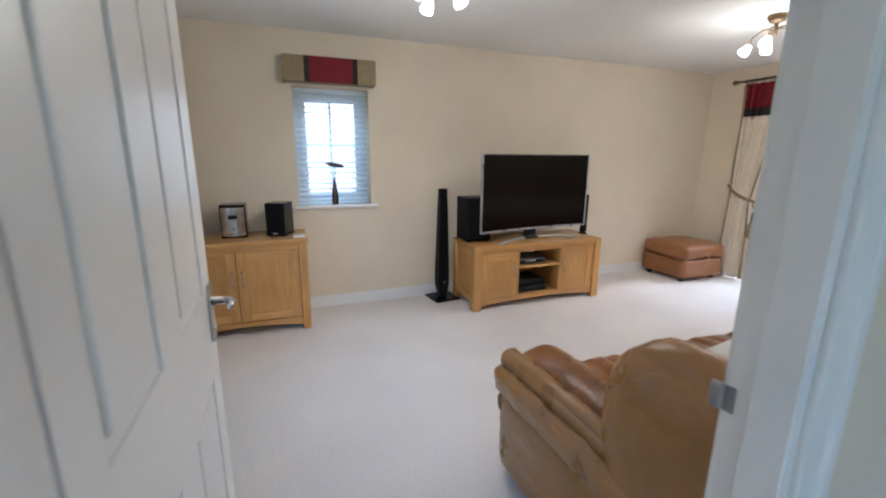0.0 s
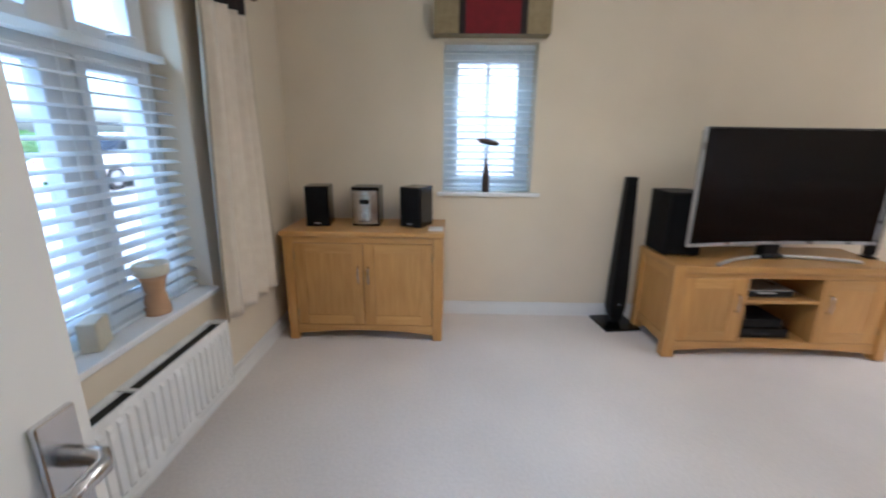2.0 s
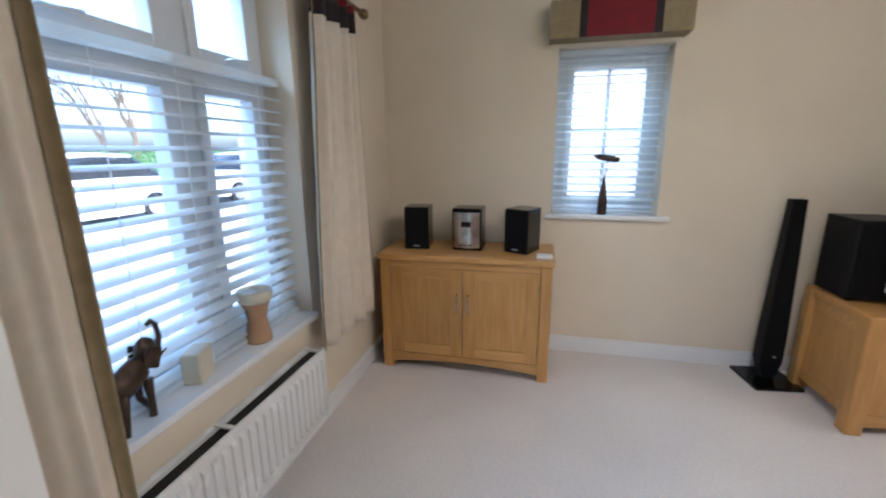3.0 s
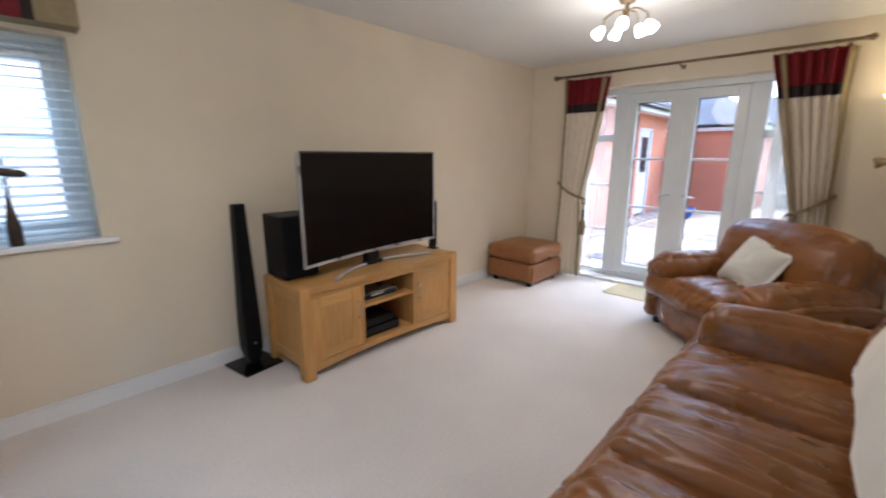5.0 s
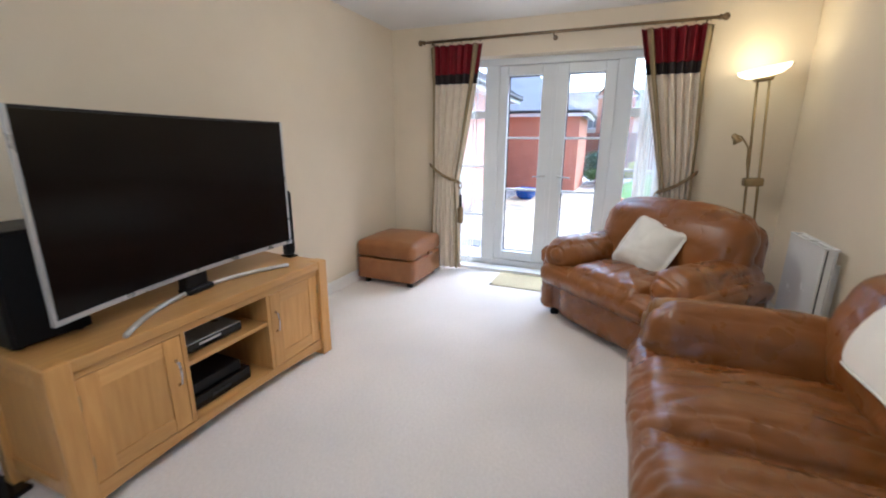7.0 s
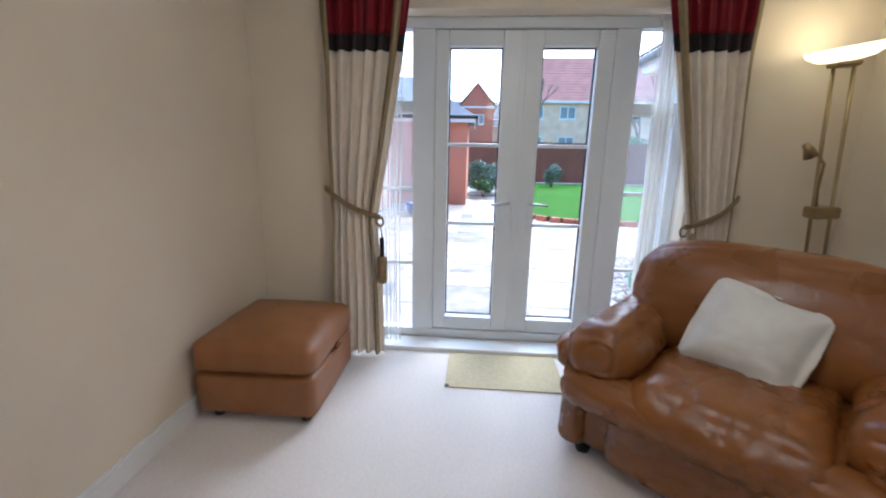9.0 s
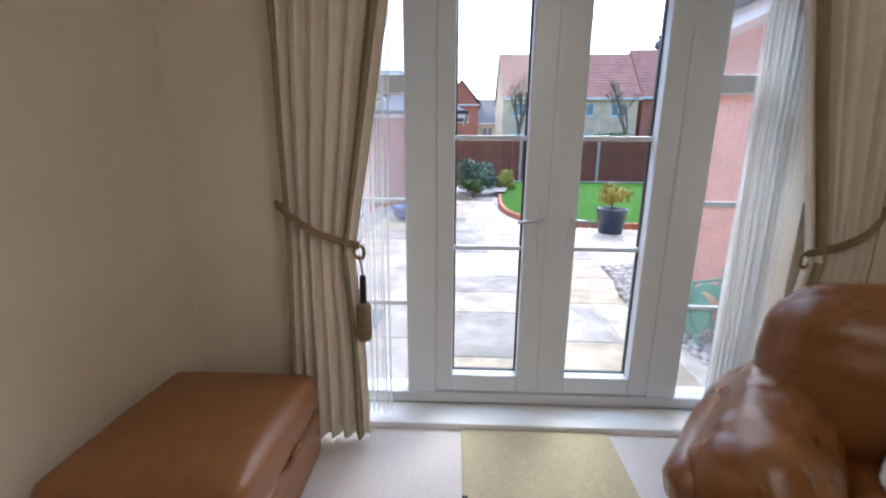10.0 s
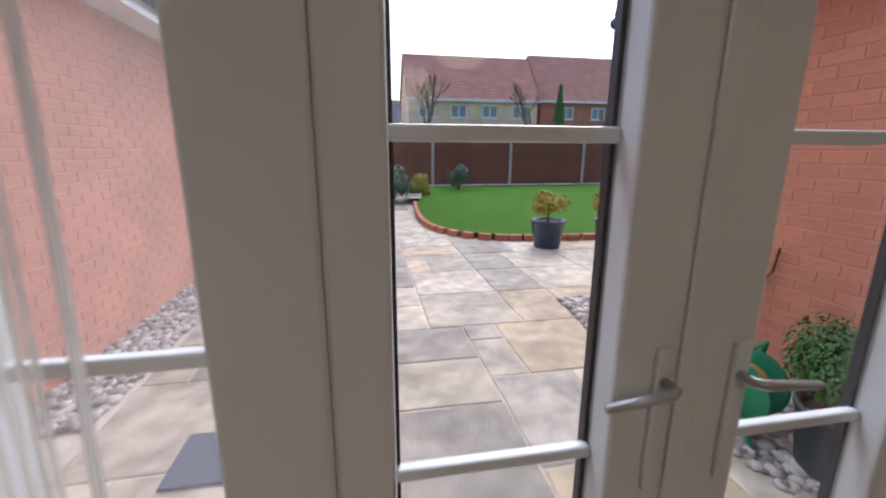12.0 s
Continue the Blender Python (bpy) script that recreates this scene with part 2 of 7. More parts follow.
M = dict(
    wall=surf("magnolia_emulsion", (0.715, 0.63, 0.495), (0.745, 0.66, 0.52), 3, 0.75, 0.06, 260, patch=0.03, rvar=0.05),
    ceiling=surf("white_ceiling_paint", (0.78, 0.77, 0.75), (0.8, 0.79, 0.77), 3, 0.85, 0.08, 200, patch=0.02),
    carpet=surf("beige_carpet", (0.74, 0.69, 0.655), (0.82, 0.77, 0.735), 70, 0.95, 0.5, 420, patch=0.07, sheen=0.3, dist=0.006),
    gloss=surf("white_gloss_paint", (0.77, 0.765, 0.755), (0.8, 0.795, 0.785), 5, 0.3, 0.0, 60, patch=0.015, rvar=0.03),
    upvc=surf("white_upvc", (0.66, 0.69, 0.72), (0.7, 0.73, 0.76), 4, 0.3, 0.0, 60, patch=0.015, rvar=0.03),
    sill=surf("white_sill_board", (0.78, 0.79, 0.79), (0.83, 0.83, 0.83), 6, 0.22, 0.02, 60, patch=0.03),
    oak=surf("oak_boards", (0.45, 0.235, 0.062), (0.56, 0.315, 0.098), 7, 0.42, 0.1, 40, stretch=(6, 6, 0.6), patch=0.12, coat=0.15, rnd=0.1),
    oak_h=surf("oak_top", (0.47, 0.25, 0.07), (0.58, 0.335, 0.11), 7, 0.38, 0.08, 40, stretch=(0.6, 6, 6), patch=0.12, coat=0.2, rnd=0.1),
    leather=surf("tan_leather", (0.172, 0.061, 0.0115), (0.213, 0.079, 0.0165), 6, 0.28, 0.25, 190, patch=0.16, crease=0.13, coat=0.2, rvar=0.05, spec=0.45),
    leather_ott=surf("light_tan_leather", (0.235, 0.093, 0.027), (0.285, 0.12, 0.038), 10, 0.42, 0.25, 200, patch=0.1, coat=0.1),
    leather_pale=surf("pale_tan_leather", (0.265, 0.135, 0.037), (0.3, 0.157, 0.048), 6, 0.3, 0.25, 190, patch=0.1, crease=0.14, coat=0.12, spec=0.4),
    throw=surf("cream_throw", (0.82, 0.785, 0.71), (0.88, 0.845, 0.775), 5, 0.9, 0.5, 240, patch=0.07, sheen=0.3),
    linen=surf("white_linen", (0.62, 0.6, 0.55), (0.7, 0.68, 0.63), 12, 0.85, 0.4, 300, patch=0.05),
    cream=surf("cream_curtain", (0.79, 0.70, 0.57), (0.86, 0.775, 0.645), 18, 0.85, 0.3, 320, patch=0.06, sheen=0.3),
    red=surf("crimson_silk", (0.135, 0.002, 0.007), (0.185, 0.005, 0.012), 20, 0.6, 0.25, 300, patch=0.12, spec=0.3),
    black_cloth=surf("black_cloth", (0.012, 0.008, 0.009), (0.02, 0.014, 0.015), 20, 0.8, 0.3, 300),
    tan_cloth=surf("olive_tan_trim", (0.24, 0.185, 0.095), (0.31, 0.245, 0.135), 26, 0.8, 0.4, 320, patch=0.08),
    cord=surf("bronze_cord", (0.17, 0.115, 0.05), (0.3, 0.215, 0.11), 90, 0.7, 0.6, 220),
    voile=surf("white_voile", (0.86, 0.85, 0.82), (0.92, 0.91, 0.88), 30, 0.9, 0.1, 200),
    bronze=surf("antique_bronze", (0.15, 0.105, 0.06), (0.24, 0.17, 0.1), 14, 0.38, 0.05, 80, metal=0.85),
    brass=surf("satin_brass", (0.32, 0.24, 0.12), (0.42, 0.32, 0.17), 14, 0.35, 0.03, 80, metal=0.9),
    chrome=surf("satin_chrome", (0.55, 0.55, 0.56), (0.66, 0.66, 0.67), 14, 0.22, 0.02, 80, metal=1.0),
    black=surf("black_plastic", (0.006, 0.006, 0.007), (0.009, 0.009, 0.010), 20, 0.45, 0.06, 200, spec=0.22),
    gloss_black=surf("gloss_black", (0.004, 0.004, 0.005), (0.006, 0.006, 0.007), 20, 0.14, 0.0, spec=0.35),
    screen=surf("dark_screen", (0.004, 0.003, 0.003), (0.005, 0.004, 0.004), 4, 0.14, 0.0, rvar=0.02, spec=0.22),
    grille=surf("speaker_cloth", (0.005, 0.005, 0.006), (0.010, 0.010, 0.011), 300, 0.85, 0.5, 500, spec=0.15),
    silver=surf("silver_plastic", (0.45, 0.46, 0.47), (0.56, 0.57, 0.58), 12, 0.3, 0.03, 100, metal=0.6),
    rad=surf("white_enamel", (0.76, 0.76, 0.75), (0.8, 0.8, 0.79), 6, 0.25, 0.02, 60, patch=0.02),
    # near-black for the shade inside the radiators and a dark display
    dark_slot=surf("shade_and_display_black", (0.015, 0.015, 0.015), (0.03, 0.03, 0.03), 20, 0.7, 0.0, spec=0.2),
    mat=surf("straw_rug", (0.52, 0.45, 0.27), (0.62, 0.55, 0.36), 60, 0.9, 0.8, 300, patch=0.06),
    slat=surf("white_blind_slat", (0.86, 0.89, 0.9), (0.9, 0.92, 0.93), 8, 0.4, 0.02, 80, patch=0.02),
    pane=glass("window_glass"),
    shade_on=surf("lit_frosted_glass", (0.9, 0.85, 0.75), (0.95, 0.9, 0.8), 5, 0.4, 0.0, emit=(1.0, 0.87, 0.7, 6.0)),
    bowl_on=surf("lit_bowl_glass", (0.9, 0.8, 0.6), (0.95, 0.85, 0.65), 5, 0.4, 0.0, emit=(1.0, 0.8, 0.45, 1.6)),
    mirror=surf("mirror_glass", (0.86, 0.86, 0.84), (0.88, 0.88, 0.86), 2, 0.03, 0.0, metal=1.0, rvar=0.01, patch=0.01),
    gilt=surf("dark_gilt_frame", (0.1, 0.065, 0.03), (0.2, 0.13, 0.06), 30, 0.45, 0.4, 120, metal=0.5),
    bronze_fig=surf("dark_bronze_figure", (0.04, 0.025, 0.018), (0.09, 0.055, 0.035), 20, 0.35, 0.15, 90, metal=0.5),
    stonew=surf("cream_ceramic", (0.6, 0.55, 0.42), (0.68, 0.63, 0.5), 14, 0.5, 0.1, 90),
    terracotta=surf("tan_ceramic", (0.42, 0.25, 0.13), (0.5, 0.31, 0.17), 14, 0.6, 0.2, 90),
    brick=brick_mat("red_brick", (0.51, 0.2, 0.115), (0.59, 0.25, 0.155), 0.14),
    mortar=surf("brick_mortar", (0.51, 0.235, 0.15), (0.57, 0.28, 0.19), 30, 0.95, 0.4, 160),
    brick_far=surf("far_red_brick", (0.4, 0.15, 0.1), (0.5, 0.2, 0.14), 6, 0.9, 0.2, 40),
    buff=surf("buff_brick", (0.76, 0.53, 0.36), (0.8, 0.58, 0.42), 6, 0.9, 0.2, 40),
    render_w=surf("pale_render", (0.62, 0.56, 0.48), (0.68, 0.62, 0.54), 6, 0.9, 0.2, 40),
    tile_red=surf("red_roof_tile", (0.42, 0.19, 0.145), (0.5, 0.245, 0.19), 12, 0.85, 0.3, 30, patch=0.15),
    tile_grey=surf("slate_roof", (0.12, 0.125, 0.14), (0.18, 0.185, 0.2), 12, 0.7, 0.3, 30, patch=0.15),
    fascia=surf("white_fascia", (0.74, 0.75, 0.76), (0.8, 0.81, 0.82), 6, 0.4, 0.02, 60),
    gutter=surf("black_gutter", (0.012, 0.012, 0.014), (0.02, 0.02, 0.022), 10, 0.4, 0.02, 60),
    fence=surf("red_brown_fence", (0.17, 0.058, 0.032), (0.25, 0.09, 0.05), 20, 0.85, 0.4, 90, rnd=0.15, stretch=(6, 6, 1)),
    concrete=surf("concrete_post", (0.42, 0.37, 0.31), (0.52, 0.46, 0.39), 20, 0.9, 0.3, 90),
    grass=surf("lawn_grass", (0.036, 0.12, 0.006), (0.066, 0.175, 0.014), 40, 0.9, 0.4, 260, patch=0.1, dist=0.01),
    leaf=surf("green_leaf", (0.04, 0.12, 0.025), (0.09, 0.2, 0.045), 9, 0.6, 0.1, 90, patch=0.2),
    leaf_y=surf("yellow_leaf", (0.34, 0.3, 0.03), (0.45, 0.42, 0.06), 9, 0.6, 0.1, 90, patch=0.2),
    leaf_b=surf("blue_green_leaf", (0.08, 0.14, 0.09), (0.14, 0.21, 0.13), 9, 0.6, 0.1, 90, patch=0.2),
    bark=surf("grey_bark", (0.14, 0.105, 0.075), (0.22, 0.17, 0.13), 20, 0.9, 0.6, 60),
    blue_pot=surf("blue_glazed_pot", (0.025, 0.05, 0.09), (0.045, 0.08, 0.13), 12, 0.22, 0.05, 60),
    bright_blue=surf("blue_glaze", (0.012, 0.06, 0.3), (0.02, 0.09, 0.4), 12, 0.25, 0.05, 60),
    dark_pot=surf("dark_grey_pot", (0.03, 0.045, 0.05), (0.05, 0.07, 0.075), 12, 0.5, 0.1, 60),
    green_plastic=surf("green_plastic", (0.005, 0.2, 0.09), (0.012, 0.27, 0.13), 12, 0.35, 0.05, 60),
    hose=surf("yellow_hose", (0.4, 0.22, 0.06), (0.48, 0.28, 0.09), 12, 0.5, 0.05, 60),
    stone=surf("sandstone_flag", (0.34, 0.30, 0.22), (0.55, 0.50, 0.41), 7, 0.6, 0.5, 60, rnd=0.16, patch=0.36, ground_stains=True, rvar=0.12, dist=0.008),
    stone_grey=surf("grey_flag", (0.22, 0.2, 0.17), (0.38, 0.35, 0.3), 7, 0.6, 0.5, 60, rnd=0.18, patch=0.36, ground_stains=True, rvar=0.12, dist=0.008),
    stone_buff=surf("buff_flag", (0.37, 0.285, 0.165), (0.53, 0.45, 0.32), 7, 0.6, 0.5, 60, rnd=0.18, patch=0.36, ground_stains=True, rvar=0.12, dist=0.008),
    grout=surf("pale_grout", (0.46, 0.42, 0.35), (0.56, 0.52, 0.44), 20, 0.95, 0.4, 120),
    pebble=surf("grey_pebbles", (0.25, 0.23, 0.21), (0.5, 0.48, 0.45), 3, 0.8, 0.2, 60, rnd=0.3, patch=0.3),
    soil=surf("garden_soil", (0.09, 0.065, 0.045), (0.15, 0.11, 0.08), 12, 0.95, 0.8, 60),
    asphalt=surf("asphalt", (0.045, 0.045, 0.048), (0.065, 0.065, 0.068), 60, 0.9, 0.5, 200),
    pave=surf("pavement_slab", (0.4, 0.39, 0.37), (0.48, 0.47, 0.45), 20, 0.9, 0.3, 90),
    car_white=surf("white_car_paint", (0.75, 0.75, 0.76), (0.79, 0.79, 0.8), 3, 0.2, 0.0, coat=0.6, patch=0.02),
    car_glass=surf("dark_car_glass", (0.02, 0.025, 0.03), (0.03, 0.035, 0.04), 3, 0.08, 0.0),
    tyre=surf("tyre_rubber", (0.015, 0.015, 0.016), (0.025, 0.025, 0.026), 30, 0.85, 0.2, 90),
    slate_mat=surf("blue_slate_mat", (0.05, 0.065, 0.1), (0.08, 0.1, 0.14), 30, 0.8, 0.3, 120),
    far_green=surf("far_field", (0.1, 0.17, 0.05), (0.16, 0.22, 0.08), 0.6, 0.95, 0.3, 8, patch=0.2),
    photo=surf("white_paper", (0.7, 0.69, 0.66), (0.75, 0.74, 0.71), 6, 0.7, 0.0),
)


def lets_light_through(m, share):
    """Thin cloth or plastic that passes part of the light."""
    n, l = m.node_tree.nodes, m.node_tree.links
    p, out = n["Principled BSDF"], n["Material Output"]
    t, mix = n.new("ShaderNodeBsdfTranslucent"), n.new("ShaderNodeMixShader")
    l.new(p.inputs["Base Color"].links[0].from_socket, t.inputs["Color"])
    mix.inputs[0].default_value = share
    l.new(p.outputs[0], mix.inputs[1])
    l.new(t.outputs[0], mix.inputs[2])
    l.new(mix.outputs[0], out.inputs[0])


def sheer(m, share):
    """Open-weave cloth: part of what is behind it shows through."""
    n, l = m.node_tree.nodes, m.node_tree.links
    out = n["Material Output"]
    t, mix = n.new("ShaderNodeBsdfTransparent"), n.new("ShaderNodeMixShader")
    mix.inputs[0].default_value = share
    l.new(out.inputs[0].links[0].from_socket, mix.inputs[1])
    l.new(t.outputs[0], mix.inputs[2])
    l.new(mix.outputs[0], out.inputs[0])


M["grass"].node_tree.nodes["Principled BSDF"].inputs["Specular IOR Level"].default_value = 0.08
lets_light_through(M["slat"], 0.7)
lets_light_through(M["voile"], 0.75)
sheer(M["voile"], 0.3)
# pale film in the side glass imitates the glare and haze over it
M["glare_pane"] = surf("glare_hazed_glass", (0.8, 0.83, 0.85), (0.9, 0.92, 0.93), 4, 0.5, 0.0)
lets_light_through(M["glare_pane"], 0.8)
sheer(M["glare_pane"], 0.92)
lets_light_through(M["cream"], 0.14)


# ---- builders ----
def bx(bm, x0, x1, y0, y1, z0, z1, bevel=0.0, seg=2):
    r = bmesh.ops.create_cube(bm, size=1, matrix=Matrix.Translation(((x0 + x1) / 2, (y0 + y1) / 2, (z0 + z1) / 2))
                              @ Matrix.Diagonal((x1 - x0, y1 - y0, z1 - z0, 1)))
    if bevel:
        edges = {e for v in r["verts"] for e in v.link_edges}
        bmesh.ops.bevel(bm, geom=list(edges), offset=bevel, segments=seg, affect='EDGES', profile=0.5)
    return bm


def box(*a, **k):
    return bx(bmesh.new(), *a, **k)


def boxes(rows, bevel=0.0):
    bm = bmesh.new()
    for r in rows:
        bx(bm, *r, bevel=bevel)
    return bm


def tube(bm, pts, r, seg=8, caps=True):
    """A round bar along points; r is one radius or one for each point."""
    pts = [Vector(p) for p in pts]
    rs = r if isinstance(r, (list, tuple)) else [r] * len(pts)
    rings, up = [], None
    for i, p in enumerate(pts):
        d = (pts[min(i + 1, len(pts) - 1)] - pts[max(i - 1, 0)]).normalized()
        if up is None:
            up = Vector((0, 0, 1)) if abs(d.z) < 0.9 else Vector((1, 0, 0))
        s = d.cross(up).normalized()
        up = s.cross(d).normalized()
        rings.append([bm.verts.new(p + rs[i] * (math.cos(a) * s + math.sin(a) * up))
                      for a in (2 * math.pi * k / seg for k in range(seg))])
    for a, b in zip(rings, rings[1:]):
        for k in range(seg):
            bm.faces.new((a[k], a[(k + 1) % seg], b[(k + 1) % seg], b[k]))
    if caps:
        bm.faces.new(rings[0][::-1])
        bm.faces.new(rings[-1])
    return bm


def bar(pts, r, seg=8):
    return tube(bmesh.new(), pts, r, seg)


def lathe(profile, seg=24, bm=None, at=(0, 0, 0)):
    """A turned shape from (radius, height) pairs."""
    bm = bm or bmesh.new()
    o = Vector(at)
    rings = [[bm.verts.new(o + Vector((r * math.cos(a), r * math.sin(a), z)))
              for a in (2 * math.pi * k / seg for k in range(seg))] for r, z in profile]
    for a, b in zip(rings, rings[1:]):
        for k in range(seg):
            bm.faces.new((a[k], a[(k + 1) % seg], b[(k + 1) % seg], b[k]))
    bm.faces.new(rings[0][::-1])
    bm.faces.new(rings[-1])
    return bm


def pad(size, r, res=14, puff=0.0, crease=0.0, scale=6.0, seed=0, seams=(), seam_depth=0.012, bm=None, at=None, shape=None, run=(0.8, 2.2, 2.2)):
    """A stuffed, round-edged block centred on the origin: puffed faces, wrinkles, and seams across x at the given places."""
    bm = bm or bmesh.new()
    seen = {}

    def corner(i, j, k2):
        if (i, j, k2) not in seen:
            seen[i, j, k2] = bm.verts.new((2 * i / res - 1, 2 * j / res - 1, 2 * k2 / res - 1))
        return seen[i, j, k2]

    for i in range(res):
        for j in range(res):
            for e in (0, res):
                for f in (lambda a, b: (e, a, b), lambda a, b: (a, e, b), lambda a, b: (a, b, e)):
                    bm.faces.new([corner(*f(a, b)) for a, b in ((i, j), (i + 1, j), (i + 1, j + 1), (i, j + 1))])
    vs = list(seen.values())
    hx, hy, hz = (s / 2 for s in size)
    off = Vector((seed * 3.7, seed * 1.3, seed * 2.1))
    for v in vs:
        c = v.co.copy()
        p = Vector((c.x * hx, c.y * hy, c.z * hz))
        q = Vector((max(-hx + r, min(hx - r, p.x)), max(-hy + r, min(hy - r, p.y)), max(-hz + r, min(hz - r, p.z))))
        d = p - q
        nrm = d.normalized() if d.length > 1e-6 else Vector((0, 0, 1))
        p = q + nrm * r if d.length > 1e-6 else p
        fx, fy, fz = (1 - c.x * c.x), (1 - c.y * c.y), (1 - c.z * c.z)
        p += Vector((c.x * fy * fz, c.y * fx * fz, c.z * fx * fy)) * puff
        if crease:
            w = noise.noise(p * scale + off) + 0.5 * noise.noise(p * scale * 2.3 + off)
            rid = 1 - abs(noise.noise(Vector((p.x * scale * run[0], p.y * scale * run[1], p.z * scale * run[2])) + off))
            p += nrm * crease * (0.6 * w - max(0, rid - 0.82) * 4.5)
        for sx in seams:
            p -= nrm * seam_depth * math.exp(-((p.x - sx) / 0.014) ** 2)
        if shape:
            p = shape(p)
        v.co = p if at is None else at @ p
    return bm


def part(name, bm, material, parent=None, label="", smooth=False, m=None):
    """Links a bmesh as one mesh object under a thing or a part."""
    bmesh.ops.recalc_face_normals(bm, faces=bm.faces[:])
    me = bpy.data.meshes.new(name)
    bm.to_mesh(me)
    bm.free()
    me.materials.append(material)
    if smooth:
        for f in me.polygons:
            f.use_smooth = True
    ob = new(name, me)
    if parent:
        ob.parent = parent
    if m is not None:
        ob.matrix_basis = m
    if label:
        ob["label"] = label
    return ob


def rounded(ob, deg=40):
    """Smooth shading that keeps edges sharper than the angle."""
    me = ob.data
    bm = bmesh.new()
    bm.from_mesh(me)
    for f in bm.faces:
        f.smooth = True
    for e in bm.edges:
        if len(e.link_faces) == 2 and e.calc_face_angle(0) > radians(deg):
            e.smooth = False
    bm.to_mesh(me)
    bm.free()
    return ob


def thing(name, m, label, category, group="", kind=""):
    ob = new(name)
    ob.empty_display_size = 0.1
    ob.matrix_basis = m
    return tagged(ob, label, category, group, kind)


def solid(name, bm, material, label, category, kind="", smooth=False, m=None, group=""):
    return tagged(part(name, bm, material, smooth=smooth, m=m), label, category, group, kind)

# ---- the room: floor, walls, ceiling ----
X0, X1, Y0, Y1, H = -0.80, 5.05, 0.47, 3.85, 2.33
T = 0.30
solid("floor", box(X0 - 0.02, X1 + 0.0, -1.6, Y1 + 0.02, -0.1, 0.0), M["carpet"], "pale beige fitted carpet over the whole floor", "floor", "structure")
solid("ceiling", box(X0 - T, X1 + T, Y0 - 0.1, Y1 + T, H, H + 0.12), M["ceiling"], "flat white painted plaster ceiling of the lounge", "ceiling", "structure")

# the small window in the long wall
SX0, SX1, SZ0, SZ1 = 0.292, 0.915, 0.93, 1.905
solid("wall_north", boxes([(X0 - T, SX0, Y1, Y1 + T, -0.1, H), (SX1, X1 + T, Y1, Y1 + T, -0.1, H),
                           (SX0, SX1, Y1, Y1 + T, -0.1, SZ0 - 0.03), (SX0, SX1, Y1, Y1 + T, SZ1, H)]),
      M["wall"], "cream painted plaster wall behind the television", "wall", "structure")
# the wall with the wide front window
FY0, FY1, FZ0, FZ1 = 1.50, 2.775, 0.595, 2.02
solid("wall_west", boxes([(X0 - T, X0, Y0 - 0.1, FY0, -0.1, H), (X0 - T, X0, FY1, Y1, -0.1, H),
                          (X0 - T, X0, FY0, FY1, -0.1, FZ0 - 0.03), (X0 - T, X0, FY0, FY1, FZ1, H)]),
      M["wall"], "cream painted plaster wall round the front window", "wall", "structure")
# the wall with the glazed doors to the garden
GY0, GY1, GZ1 = 1.31, 3.225, 2.035
solid("wall_east", boxes([(X1, X1 + T, Y0 - 0.1, GY0, -0.2, H), (X1, X1 + T, GY1, Y1, -0.2, H), (X1, X1 + T, GY0, GY1, GZ1, H)]),
      M["wall"], "cream painted plaster wall round the garden doors", "wall", "structure")
# the wall with the lounge door
DX0, DX1, DZ = -0.03, 0.805, 2.0
solid("wall_south", boxes([(X0, DX0 - 0.03, Y0 - 0.1, Y0, -0.1, H), (DX1 + 0.03, X1, Y0 - 0.1, Y0, -0.1, H),
                           (DX0 - 0.03, DX1 + 0.03, Y0 - 0.1, Y0, DZ + 0.03, H)]),
      M["wall"], "cream painted plaster wall with the lounge door", "wall", "structure")
# the hall outside the door
solid("hall_wall", boxes([(X0 - 0.1, X0, -1.6, Y0 - 0.1, -0.1, H), (2.2, 2.3, -1.6, Y0 - 0.1, -0.1, H), (X0 - 0.1, -0.5, -1.7, -1.6, -0.1, H), (0.9, 2.3, -1.7, -1.6, -0.1, H), (-0.5, 0.9, -1.7, -1.6, 2.1, H)]),
      M["wall"], "plain cream painted walls of the hall", "wall", "structure")
solid("hall_ceiling", box(X0 - 0.1, 2.3, -1.7, Y0 - 0.1, H, H + 0.12), M["ceiling"], "plain white ceiling of the hall", "ceiling", "structure")


# unseen glazed opening, added so daylight brightens the hall and door lining
hd_ = thing("door_3", pose(0, -1.65, 0), "unseen glazed door added to let daylight into the hall", "door", kind="structure")
part("door_frame", boxes([(-0.5, -0.4, -0.04, 0.04, 0, 2.1), (0.8, 0.9, -0.04, 0.04, 0, 2.1), (-0.4, 0.8, -0.04, 0.04, 0, 0.12), (-0.4, 0.8, -0.04, 0.04, 2.0, 2.1), (0.16, 0.24, -0.04, 0.04, 0.12, 2.0)]), M["upvc"], hd_)
for xa, xb in ((-0.4, 0.16), (0.24, 0.8)):
    hp_ = part("pane", box(xa, xb, -0.003, 0.003, 0.12, 2.0), M["pane"], hd_)
    hp_.visible_shadow = False


def skirting(rows, name="baseboard"):
    bm = bmesh.new()
    for x0, x1, y0, y1, dx, dy in rows:
        bx(bm, x0, x1, y0, y1, 0, 0.085)
        bx(bm, x0 + max(0, dx) * 0.006, x1 + min(0, dx) * 0.006, y0 + max(0, dy) * 0.006, y1 + min(0, dy) * 0.006, 0.085, 0.1)
    return solid(name, bm, M["gloss"], "white gloss painted skirting board along the wall", "skirting", "structure")


